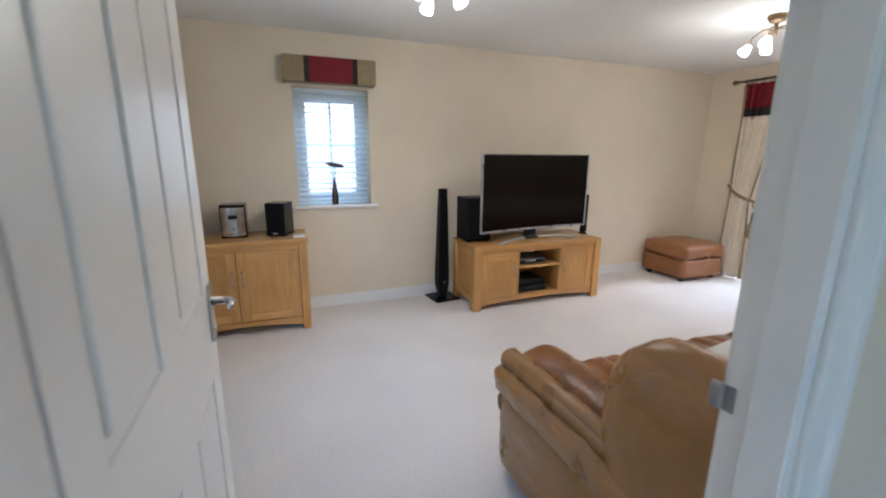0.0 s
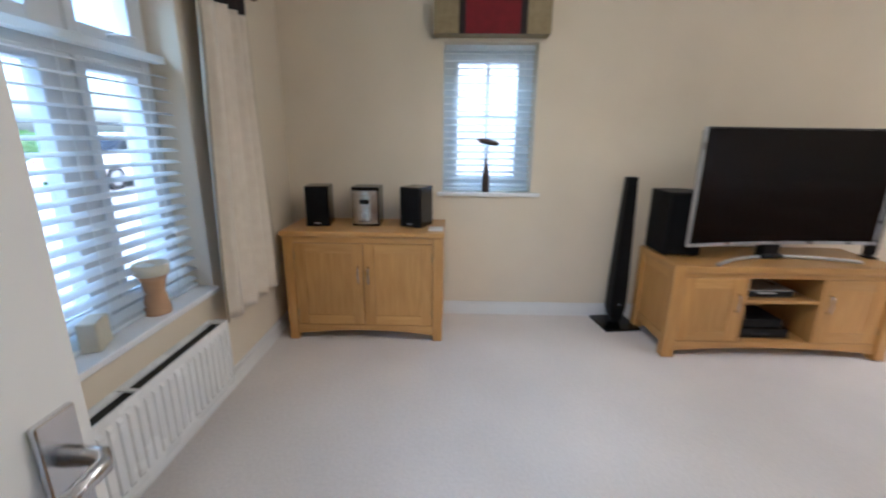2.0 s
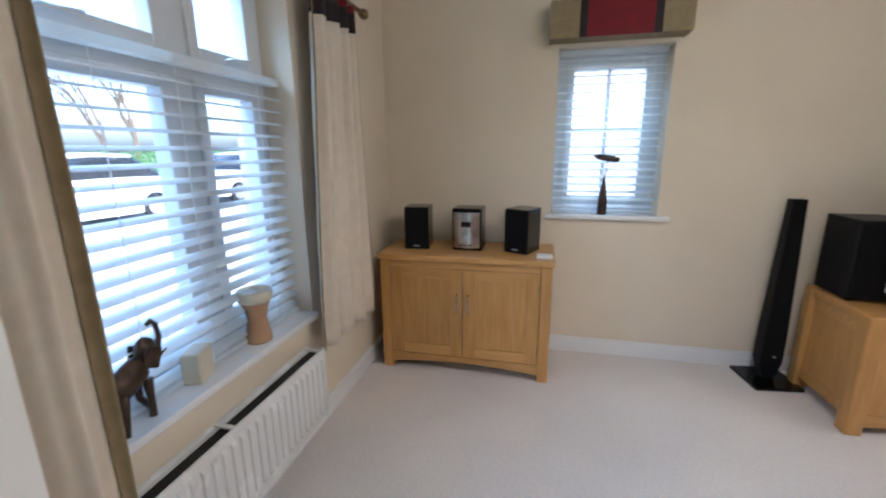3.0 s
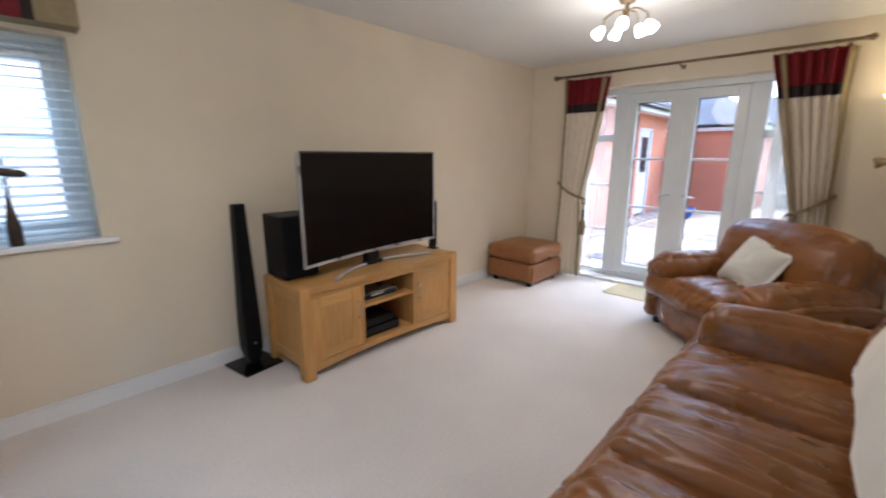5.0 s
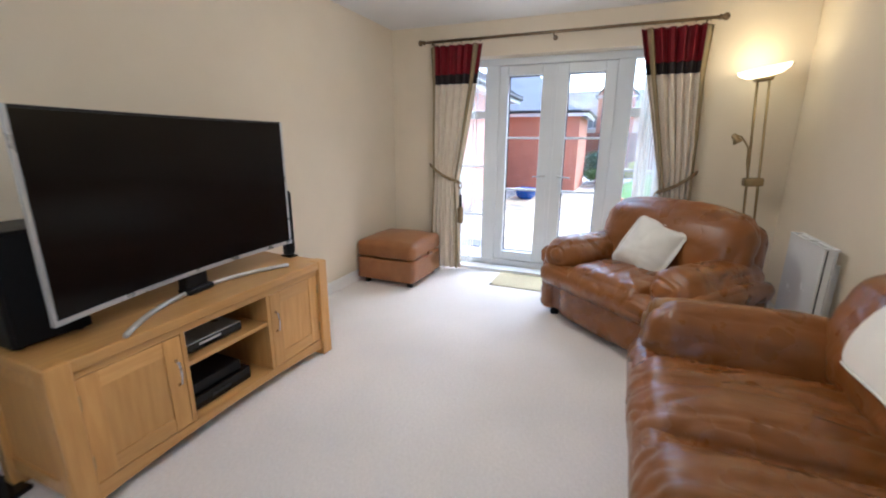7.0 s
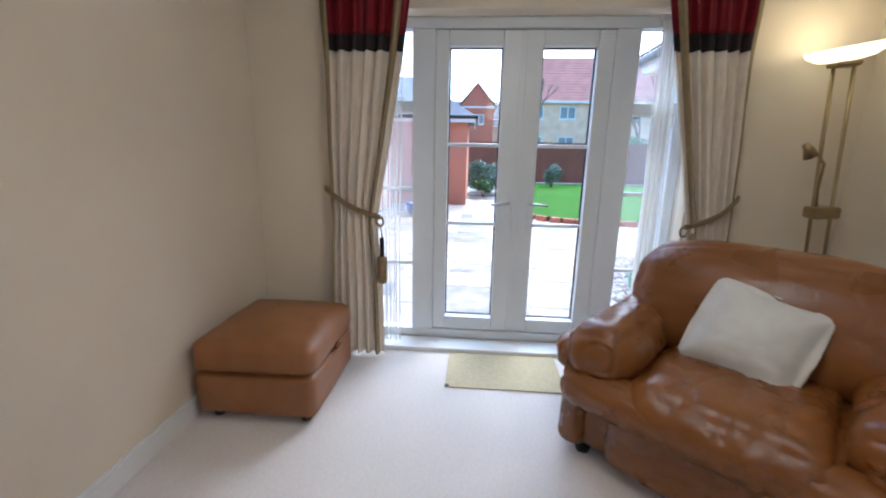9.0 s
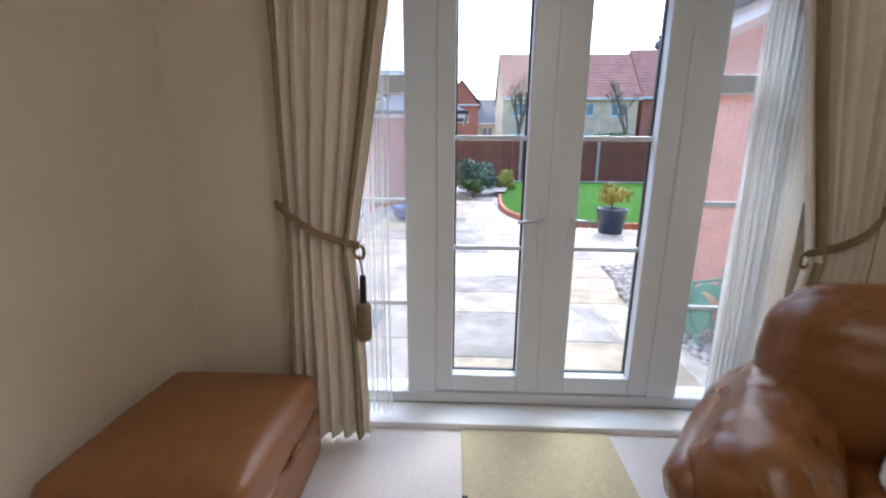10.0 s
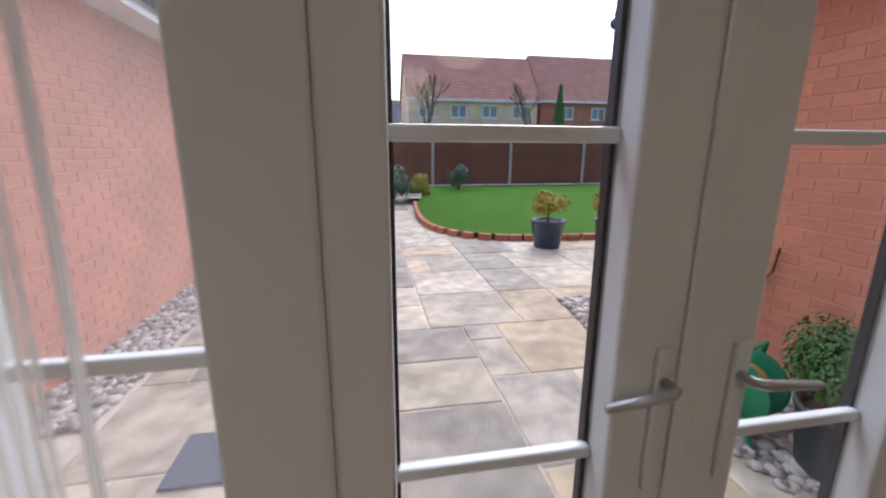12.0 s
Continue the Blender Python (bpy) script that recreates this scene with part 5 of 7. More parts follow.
def tieback(hook, inner_y, zc, x_front, label, tassel):
    th = thing("curtain_tieback", pose(*hook), label, "tieback", "curtain tiebacks")
    s = 1 if inner_y > hook[1] else -1
    part("hook", bar([(0.1, 0, 0.0), (0.03, 0, 0), (0.0, 0, 0.0), (-0.01, 0, 0.02)], [0.012, 0.008, 0.008, 0.01], 8), M["bronze"], th, smooth=True)
    dy = inner_y - hook[1]
    dz = zc - hook[2]
    pts = []
    for i in range(15):
        u = i / 14
        pts.append((x_front - hook[0] + 0.05 * (1 - math.sin(u * math.pi)), dy * u, dz * u - 0.015 * math.sin(u * math.pi)))
    for o in (0.0, 0.014):
        part("cord", bar([(p[0] - o * 0.2, p[1], p[2] + o) for p in pts], 0.0085, 8), M["cord"], th, smooth=True)
    ex, ey, ez = pts[-1]
    loop = [(ex + 0.0, ey + s * 0.02 * math.sin(a), ez - 0.02 + 0.028 * math.cos(a)) for a in [2 * math.pi * q / 12 for q in range(13)]]
    part("knot", bar(loop, 0.007, 8), M["cord"], th, smooth=True)
    if tassel:
        part("tassel_cord", bar([(ex - 0.01, ey, ez - 0.03), (ex - 0.02, ey + s * 0.012, ez - 0.08), (ex - 0.02, ey + s * 0.014, ez - 0.11)], 0.004, 6), M["cord"], th, smooth=True)
        part("tassel_neck", lathe([(0.01, -0.12), (0.013, -0.115), (0.013, -0.01), (0.01, 0.0)], 14, at=(ex - 0.02, ey + s * 0.014, ez - 0.11)), M["black_cloth"], th, "black bound tassel neck", smooth=True)
        tb = bmesh.new()
        lathe([(0.022, -0.165), (0.029, -0.15), (0.03, -0.02), (0.025, -0.003), (0.012, 0.0)], 20, tb, at=(ex - 0.02, ey + s * 0.014, ez - 0.225))
        part("tassel", tb, M["cord"], th, smooth=True)


tieback((4.955, 3.395, 1.045), 3.075, 0.885, 4.895, "bronze rope tieback with a long tassel round the curtain", True)
tieback((4.955, 1.085, 1.045), 1.345, 0.88, 4.895, "bronze rope tieback looped round the curtain", False)


def strings(m, y0, y1, zt, label, pull, n):
    th = thing("string_curtain", m, label, "string curtain", "string curtains")
    r = random.Random(int(abs(y0) * 100))
    for i in range(n):
        y = y0 + (y1 - y0) * (i + 0.5) / n + r.uniform(-0.004, 0.004)
        x = r.uniform(-0.012, 0.012)
        q = pull * (1 - (i + 0.5) / n) * 0.5
        pts = [(x, y, zt), (x + 0.004, y + q * 0.55, zt * 0.62), (x, y + q, zt * 0.42), (x + r.uniform(-0.01, 0.01), y + q * 1.02, 0.05)]
        part("string", bar(pts, 0.002, 5), M["voile"], th, smooth=True)
    part("tape", box(-0.006, 0.006, min(y0, y1) - 0.01, max(y0, y1) + 0.01, zt - 0.02, zt + 0.01), M["voile"], th)


strings(pose(5.08, 0, 0), 2.95, 3.12, 2.0, "white string curtain hanging at the garden doors", 0.05, 22)
strings(pose(5.08, 0, 0), 1.56, 1.34, 2.0, "white string curtain behind the armchair side curtain", -0.06, 34)


def side_voile(y0, y1, amp, seed):
    th = thing("voile_panel", pose(5.1, y0, 0.05), "white gathered voile strip beside the garden doors", "net curtain", "voile panels")
    sheet("cloth", th, M["voile"], lambda z: y0, lambda z: y1, 0.09, 1.985, 0, 1, 3, 0.012, 5.1, -1, (5.1, y0, 0.05), 0, "", 12, 40, seed)
    part("tape", box(-0.012, 0.012, 0.0, y1 - y0, 1.936, 1.958, bevel=0.003), M["voile"], th)
    sheet("hem", th, M["voile"], lambda z: y0, lambda z: y1, 0.05, 0.0895, 0, 1, 3, 0.012, 5.1, -1, (5.1, y0, 0.05), 0, "doubled lower hem", 2, 40, seed)


side_voile(1.44, 1.53, 0.01, 0.2)

# front window curtains
ZL = [0.42, 1.0, 1.5, 2.0]
tl = thing("curtain_rail", pose(-0.715, 2.12, 2.02), "dark bronze curtain pole over the front window", "curtain pole")
part("rod", bar([(0, -0.95, 0), (0, 1.2, 0)], 0.012, 12), M["bronze"], tl, smooth=True)
for s in (-1, 1):
    fn = lathe([(0.012, 0), (0.022, 0.01), (0.027, 0.03), (0.02, 0.05), (0.008, 0.06)], 14)
    bmesh.ops.transform(fn, matrix=pose(0, 1.2 if s > 0 else -0.95, 0, -90 * s, 0, 0), verts=fn.verts)
    part("finial", fn, M["bronze"], tl, smooth=True)
    part("bracket", bar([(0, s * 0.9, -0.012), (-0.03, s * 0.9, -0.02), (-0.085, s * 0.9, -0.02)], 0.007, 8), M["bronze"], tl, smooth=True)
curtain((-0.71, 2.9, 0.43), [3.28, 3.26, 3.22, 3.2], [2.71, 2.73, 2.77, 2.80], ZL, -0.71, 1, 4, "short cream lined curtain with dark top and tan edges", 0.43, 2.0, (1.97, 1.88), 2.2, "front window curtains", 0.05)
curtain((-0.69, 1.5, 0.43), [1.30, 1.30, 1.32, 1.32], [1.76, 1.76, 1.76, 1.76], ZL, -0.69, 1, 4, "short cream lined curtain with tan edging by the door", 0.43, 2.0, (1.97, 1.88), 3.1, "front window curtains", 0.05)

# pelmet over the small window
pe = thing("pelmet", pose(0.232, 3.692, 1.922), "fabric pelmet with tan, black and crimson bands", "pelmet")
pw, ph, pd = 0.722, 0.192, 0.158
part("board", box(0.012, pw - 0.012, 0.012, pd, 0.006, ph - 0.004), M["tan_cloth"], pe)
part("end_band", boxes([(0, 0.157, 0, 0.012, 0, ph), (0, 0.0115, 0.0125, pd, 0, ph)], 0.003), M["tan_cloth"], pe)
part("end_band", boxes([(pw - 0.15, pw, 0, 0.012, 0, ph), (pw - 0.0115, pw, 0.0125, pd, 0, ph)], 0.003), M["tan_cloth"], pe)
part("black_band", box(0.157, 0.196, -0.002, 0.012, 0, ph, bevel=0.002), M["black_cloth"], pe, "black stripe")
part("black_band", box(pw - 0.19, pw - 0.15, -0.002, 0.012, 0, ph, bevel=0.002), M["black_cloth"], pe, "black stripe")
part("centre_band", box(0.196, pw - 0.19, -0.003, 0.012, 0, ph, bevel=0.002), M["red"], pe, "crimson centre")

# vase on the small sill, with a carved bird head
fg = thing("bird_vase", pose(0.6, Y1 + 0.024, SZ0), "slim black bottle figure with a bird on top", "ornament")
part("bottle", lathe([(0.026, 0), (0.028, 0.02), (0.027, 0.09), (0.018, 0.15), (0.009, 0.21), (0.006, 0.24)], 18), M["bronze_fig"], fg, smooth=True)
part("stem", bar([(0, 0, 0.235), (0.012, 0, 0.27), (0.006, 0, 0.31), (0.018, 0, 0.335)], 0.004, 6), M["bronze_fig"], fg, smooth=True)
part("bird", pad((0.14, 0.026, 0.03), 0.012, 8, 0.004, at=pose(0.012, 0, 0.345, 0, 9, 0)), M["bronze_fig"], fg, smooth=True)
part("beak", bar([(-0.06, 0, 0.362), (-0.075, 0, 0.358)], [0.008, 0.002], 6), M["bronze_fig"], fg)

# ornaments on the front sill
EX = -0.865
el = bmesh.new()
pad((0.14, 0.058, 0.072), 0.028, 10, 0.008, at=pose(0, 0, 0.13, 0, -14, 0), bm=el)
pad((0.066, 0.05, 0.066), 0.026, 8, 0.005, bm=el, at=pose(0.085, 0, 0.178, 0, -20, 0))
tube(el, [(0.105, 0, 0.175), (0.138, 0, 0.168), (0.152, 0, 0.195), (0.146, 0, 0.232), (0.126, 0, 0.25), (0.108, 0, 0.243)], [0.017, 0.013, 0.010, 0.009, 0.007, 0.006], 8)
for x in (-0.05, 0.05):
    for y in (-0.024, 0.024):
        tube(el, [(x + (0.045 if x > 0 and y > 0 else (-0.015 if x < 0 else 0)), y * 0.85, 0.0), (x * 1.05, y * 0.85, 0.05), (x, y * 0.85, 0.11)], [0.012, 0.011, 0.017], 8)
for y in (-1, 1):
    pad((0.05, 0.01, 0.06), 0.005, 5, bm=el, at=pose(0.07, y * 0.036, 0.165, 0, 20, y * 20))
    tube(el, [(0.118, y * 0.02, 0.15), (0.15, y * 0.024, 0.16)], [0.006, 0.002], 6)
tube(el, [(-0.075, 0, 0.14), (-0.09, 0, 0.1), (-0.088, 0, 0.07)], 0.005, 6)
solid("elephant_statuette", el, M["bronze_fig"], "dark bronze elephant statuette with a raised trunk", "statuette", smooth=True, m=pose(EX + 0.03, 1.91, FZ0, 0, 0, 100) @ Matrix.Diagonal((0.85, 0.85, 1.05, 1)))
ck = thing("clock_box", pose(EX + 0.01, 2.155, FZ0, 0, 0, -70), "small cream square clock on the window sill", "clock")
part("case", box(-0.05, 0.05, -0.03, 0.03, 0, 0.105, bevel=0.006), M["stonew"], ck)
part("face", box(-0.036, 0.036, -0.034, -0.0305, 0.018, 0.09, bevel=0.001), M["photo"], ck)
part("hand", boxes([(-0.002, 0.002, -0.036, -0.0345, 0.052, 0.08), (0.0, 0.02, -0.036, -0.0345, 0.052, 0.055)]), M["black"], ck)
vs = thing("waisted_vase", pose(EX + 0.02, 2.45, FZ0), "tan waisted pottery vase with a pale rim", "vase")
part("body", lathe([(0.048, 0), (0.05, 0.01), (0.042, 0.06), (0.036, 0.095), (0.045, 0.14), (0.055, 0.165)], 22), M["terracotta"], vs, smooth=True)
part("rim", lathe([(0.055, 0.165), (0.062, 0.17), (0.066, 0.21), (0.06, 0.212), (0.05, 0.18), (0.03, 0.17)], 22), M["stonew"], vs, "pale glazed rim", smooth=True)

# mirror on the long wall behind the sofa
mr = thing("wall_mirror", pose(3.43, Y0, 1.255), "large wall mirror in a dark gilt frame", "mirror")
mw, mh, mf = 0.78, 0.95, 0.058
for r in ((-mw, 0, 0, mf), (-mw, 0, mh - mf, mh), (-mw, -mw + mf, mf, mh - mf), (-mf, 0, mf, mh - mf)):
    part("frame_rail", box(r[0], r[1], 0.004, 0.04, r[2], r[3], bevel=0.012), M["gilt"], mr)
part("inner_slip", boxes([(-mw + mf, -mf, 0.004, 0.026, mf, (mf + 0.012)), (-mw + mf, -mf, 0.004, 0.026, mh - (mf + 0.012), mh - mf), (-mw + mf, -mw + (mf + 0.012), 0.004, 0.026, (mf + 0.012), mh - (mf + 0.012)), (-(mf + 0.012), -mf, 0.004, 0.026, (mf + 0.012), mh - (mf + 0.012))]), M["brass"], mr, "pale gold inner edge")
part("glass", box(-mw + (mf + 0.012), -(mf + 0.012), 0.004, 0.016, (mf + 0.012), mh - (mf + 0.012)), M["mirror"], mr)

# uplighter floor lamp
lp = thing("floor_lamp", pose(4.83, 0.665, 0.008, -4, 0, 0), "tall twin-stem brass uplighter floor lamp, lit", "floor lamp")
part("base", lathe([(0.13, 0), (0.13, 0.015), (0.11, 0.025), (0.02, 0.032)], 28), M["brass"], lp, smooth=True)
for o in (-0.03, 0.03):
    part("stem", bar([(o * 0.7, o, 0.03), (o * 0.7, o, 1.72)], 0.0085, 10), M["brass"], lp, smooth=True)
part("stem_collar", box(-0.05, 0.05, -0.06, 0.06, 0.97, 1.03, bevel=0.012), M["brass"], lp)
part("stem_collar", box(-0.042, 0.042, -0.055, 0.055, 1.7, 1.735, bevel=0.012), M["brass"], lp)
bowl = lathe([(0.03, 1.725), (0.1, 1.735), (0.145, 1.762), (0.156, 1.79), (0.151, 1.792), (0.138, 1.768), (0.09, 1.744), (0.03, 1.737)], 32)
bmesh.ops.transform(bowl, matrix=pose(0, 0, 1.75, -7, -4, 0) @ pose(0, 0, -1.75), verts=bowl.verts)
part("bowl", bowl, M["bowl_on"], lp, "glowing glass bowl", smooth=True)
part("bowl_arm", bar([(0.03, -0.04, 1.72), (0.1, -0.12, 1.76), (0.13, -0.17, 1.8), (0.12, -0.2, 1.815)], 0.006, 8), M["brass"], lp, smooth=True)
part("reading_arm", bar([(0, 0.03, 1.03), (-0.02, 0.05, 1.12), (-0.05, 0.06, 1.25), (-0.02, 0.1, 1.33), (-0.05, 0.16, 1.35)], 0.0065, 8), M["brass"], lp, smooth=True)
hd = lathe([(0.016, 0), (0.018, 0.03), (0.034, 0.07), (0.032, 0.07), (0.012, 0.03)], 16)
bmesh.ops.transform(hd, matrix=pose(-0.05, 0.16, 1.35, 150, 0, 0), verts=hd.verts)
part("reading_head", hd, M["brass"], lp, smooth=True)


# ceiling lights
def ceiling_light(m):
    th = thing("ceiling_light", m, "five-arm bronze ceiling light with lit frosted shades", "ceiling light", "ceiling lights")
    part("rose", lathe([(0.02, -0.055), (0.045, -0.045), (0.058, -0.02), (0.06, 0.0)], 24), M["bronze"], th, smooth=True)
    part("stem", bar([(0, 0, -0.05), (0, 0, -0.13)], [0.012, 0.016], 12), M["bronze"], th, smooth=True)
    for i in range(5):
        a = 2 * math.pi * i / 5 + 0.5
        c, s = math.cos(a), math.sin(a)
        out = 0.1 + 0.03 * (i % 2)
        pts = [(0, 0, -0.11), (0.03 * c, 0.03 * s, -0.085), (0.07 * c, 0.07 * s, -0.09), (out * c, out * s, -0.13), (out * 1.04 * c, out * 1.04 * s, -0.16 - 0.02 * (i % 2))]
        ar = part("arm", bar(pts, 0.0055, 8), M["bronze"], th, smooth=True)
        sh = lathe([(0.014, 0), (0.02, -0.006), (0.03, -0.03), (0.036, -0.055), (0.034, -0.068), (0.022, -0.074), (0.006, -0.076)], 16)
        bmesh.ops.transform(sh, matrix=pose(*pts[-1]) @ pose(0, 0, 0, 0, 0, math.degrees(a)) @ pose(0, 0, 0, 0, -38, 0), verts=sh.verts)
        part("shade", sh, M["shade_on"], ar, "glowing frosted shade", smooth=True)
    return th


cl = ceiling_light(pose(0.97, 2.18, H))
copy_thing(cl, pose(3.46, 2.20, H, 0, 0, 20))

# floor mat by the garden doors
rg = thing("door_mat", pose(4.62, 1.985, 0.0), "flat straw-coloured mat on the carpet by the doors", "mat")
part("weave", box(0, 0.405, 0, 0.665, 0.001, 0.008, bevel=0.002), M["mat"], rg)
part("corner_tab", boxes([(0.0, 0.022, 0.645, 0.667, 0.0085, 0.0105), (0.0, 0.022, -0.002, 0.02, 0.0085, 0.0105)]), M["black_cloth"], rg)

# socket by the radiator
sk = thing("wall_socket", pose(X1, 0.62, 0.42), "white double wall socket with a dark plug", "socket")
part("plate", box(-0.009, 0, -0.073, 0.073, -0.043, 0.043, bevel=0.003), M["gloss"], sk)
part("plug", box(-0.045, -0.0095, 0.01, 0.055, -0.025, 0.03, bevel=0.006), M["black"], sk)


# ---- outside: ground, patio, garden ----
G = -0.12
gr = bmesh.new()
gv = [gr.verts.new(c) for c in ((-400, -400, G - 0.06), (400, -400, G - 0.06), (400, 400, G - 0.06), (-400, 400, G - 0.06))]
gr.faces.new(gv)
solid("ground", gr, M["far_green"], "grassy open ground reaching out to the horizon", "ground", "structure")

patio = tagged(part("patio", box(5.36, 21.0, -9.0, 4.66, G - 0.05, G - 0.006), M["grout"]), "sandstone flagged garden patio with pale joints", "patio", kind="structure")

# outer skin of the house round the doors
solid("house_wall", boxes([(X1 + T, X1 + T + 0.1, -0.5, GY0 - 0.16, G - 0.1, 2.6), (X1 + T, X1 + T + 0.1, GY1 + 0.16, 6.0, G - 0.1, 2.6), (X1 + T, X1 + T + 0.1, GY0 - 0.16, GY1 + 0.16, GZ1 + 0.02, 2.6)]),
      M["brick_far"], "red brick outer wall of the house", "wall", "structure")


# ---- foliage ----
def leaves(bm, n, place, size, r):
    for _ in range(n):
        p, nrm = place()
        t1 = nrm.orthogonal().normalized()
        t2 = nrm.cross(t1)
        a = r.uniform(0, 6.28)
        u = (math.cos(a) * t1 + math.sin(a) * t2) * size * r.uniform(0.6, 1.2)
        v = (-math.sin(a) * t1 + math.cos(a) * t2) * size * 0.45 * r.uniform(0.7, 1.2)
        bend = nrm * size * 0.18
        bm.faces.new([bm.verts.new(q) for q in (p - u, p - v + bend, p + u, p + v + bend)])


def bush_crown(centre, radii, n, size, seed, lumps=7):
    r = random.Random(seed)
    cs = []
    for _ in range(lumps):
        a, h = r.uniform(0, 6.28), r.uniform(-0.5, 0.9)
        q = r.uniform(0.2, 0.62)
        cs.append((Vector((centre[0] + radii[0] * q * math.cos(a), centre[1] + radii[1] * q * math.sin(a), centre[2] + radii[2] * h * 0.55)), r.uniform(0.4, 0.62)))

    def place():
        c, k2 = r.choice(cs)
        d = Vector((r.gauss(0, 1), r.gauss(0, 1), r.gauss(0.2, 1))).normalized()
        f = r.uniform(0.55, 1.05)
        p = c + Vector((d.x * radii[0] * k2, d.y * radii[1] * k2, d.z * radii[2] * k2)) * f
        return p, (d + Vector((r.uniform(-.6, .6), r.uniform(-.6, .6), r.uniform(-.2, .7)))).normalized()

    bm = bmesh.new()
    leaves(bm, n, place, size, r)
    return bm


def shrub(name, at, radii, n, size, mt, label, seed, category="shrub"):
    th = thing(name, pose(*at), label, category)
    stems = bmesh.new()
    r = random.Random(seed)
    for _ in range(7):
        a = r.uniform(0, 6.28)
        tube(stems, [(0, 0, -0.02), (radii[0] * 0.25 * math.cos(a), radii[1] * 0.25 * math.sin(a), radii[2] * 0.7), (radii[0] * 0.6 * math.cos(a), radii[1] * 0.6 * math.sin(a), radii[2] * 1.5)], [0.015, 0.01, 0.005], 5)
    part("stems", stems, M["bark"], th)
    part("crown", bush_crown((0, 0, radii[2] * 0.95), radii, n, size, seed), mt, th)
    return th


def bare_tree(at, h, seed, label, spread=0.32, depth=4, twig=True):
    r = random.Random(seed)
    th = thing("tree", pose(*at), label, "tree")
    bm = bmesh.new()
    tb = bmesh.new()

    def grow(p, d, length, rad, lev):
        q = p + d * length * 0.5 + Vector((r.uniform(-.05, .05), r.uniform(-.05, .05), 0)) * length
        e = p + d * length
        tube(tb if lev == 0 else bm, [p, q, e], [rad, rad * 0.85, rad * 0.68], 6 if lev < 2 else 4, caps=False)
        if lev >= depth:
            return
        for _ in range(3 if lev < 3 else 4):
            nd = (d + Vector((r.gauss(0, spread), r.gauss(0, spread), r.uniform(-0.05, 0.25)))).normalized()
            grow(p + d * length * r.uniform(0.65, 1.0), nd, length * r.uniform(0.55, 0.78), rad * 0.58, lev + 1)

    grow(Vector((0, 0, -0.1)), Vector((0, 0, 1)), h * 0.34, h * 0.018, 0)
    part("trunk", tb, M["bark"], th)
    part("limbs", bm, M["bark"], th)
    return th


# ---- lawn with a brick edge ----
edge_pts = []
for x, y in ((15.8, 1.45), (14.0, 1.6), (12.8, 1.62), (12.0, 1.5), (11.45, 1.2), (11.1, 0.7), (10.95, 0.0), (10.9, -1.0), (11.0, -2.5), (11.2, -5.0), (11.3, -8.8)):
    edge_pts.append(Vector((x, y, 0)))


def smooth_path(pts, step=0.12):
    out = []
    for i in range(len(pts) - 1):
        p0, p1, p2, p3 = pts[max(0, i - 1)], pts[i], pts[i + 1], pts[min(len(pts) - 1, i + 2)]
        n = max(2, int((p2 - p1).length / step))
        for q in range(n):
            t = q / n
            out.append(0.5 * ((2 * p1) + (p2 - p0) * t + (2 * p0 - 5 * p1 + 4 * p2 - p3) * t * t + (3 * p1 - p0 - 3 * p2 + p3) * t ** 3))
    return out + [pts[-1]]


curve = smooth_path(edge_pts, 0.232)
lawn_bm = bmesh.new()
top_vs = [lawn_bm.verts.new((p.x + 0.05, p.y - 0.03, G + 0.1)) for p in curve] + [lawn_bm.verts.new(c) for c in ((20.2, -8.8, G + 0.14), (20.2, 0.6, G + 0.14), (17.6, 1.2, G + 0.12))]
lawn_bm.faces.new(top_vs)
bmesh.ops.triangulate(lawn_bm, faces=lawn_bm.faces[:])
lawn = solid("lawn", lawn_bm, M["grass"], "mown bright green raised lawn", "lawn", "structure")
kerb = thing("lawn_edging", pose(0, 0, 0), "curved red brick edging round the lawn", "edging", kind="structure")
kerb_rows = []
for a, b in zip(curve, curve[1:]):
    d = b - a
    kerb_rows.append(((a + b) / 2, math.degrees(math.atan2(d.y, d.x)), d.length))
kb = part("brick", box(-0.105, 0.105, -0.05, 0.05, -0.1, 0.1, bevel=0.008), M["brick"], kerb, m=pose(kerb_rows[0][0].x, kerb_rows[0][0].y, G, 0, 0, kerb_rows[0][1]))
for c, ang, ln in kerb_rows[1:]:
    o = new("brick", kb.data)
    o.parent, o.matrix_basis = kerb, pose(c.x, c.y, G, 0, 0, ang)
solid("gravel_border", box(16.0, 20.4, 0.9, 2.7, G - 0.03, G + 0.03), M["pebble"], "pale gravel bed along the lawn edge", "gravel", "structure")
bp = bmesh.new()
for (xa, ya), (xb, yb) in (((20.2, -8.8), (20.2, 0.6)), ((20.2, 0.6), (17.6, 1.25)), ((17.6, 1.25), (15.9, 1.5))):
    d = Vector((xb - xa, yb - ya, 0))
    n = d.normalized().cross(Vector((0, 0, 1))) * 0.22
    a, b = Vector((xa, ya, G + 0.17)), Vector((xb, yb, G + 0.17))
    bp.faces.new([bp.verts.new(q) for q in (a - n, b - n, b + n, a + n)])
solid("pebble_strip", bp, M["pebble"], "pale pebble strip behind the lawn", "gravel", "structure")

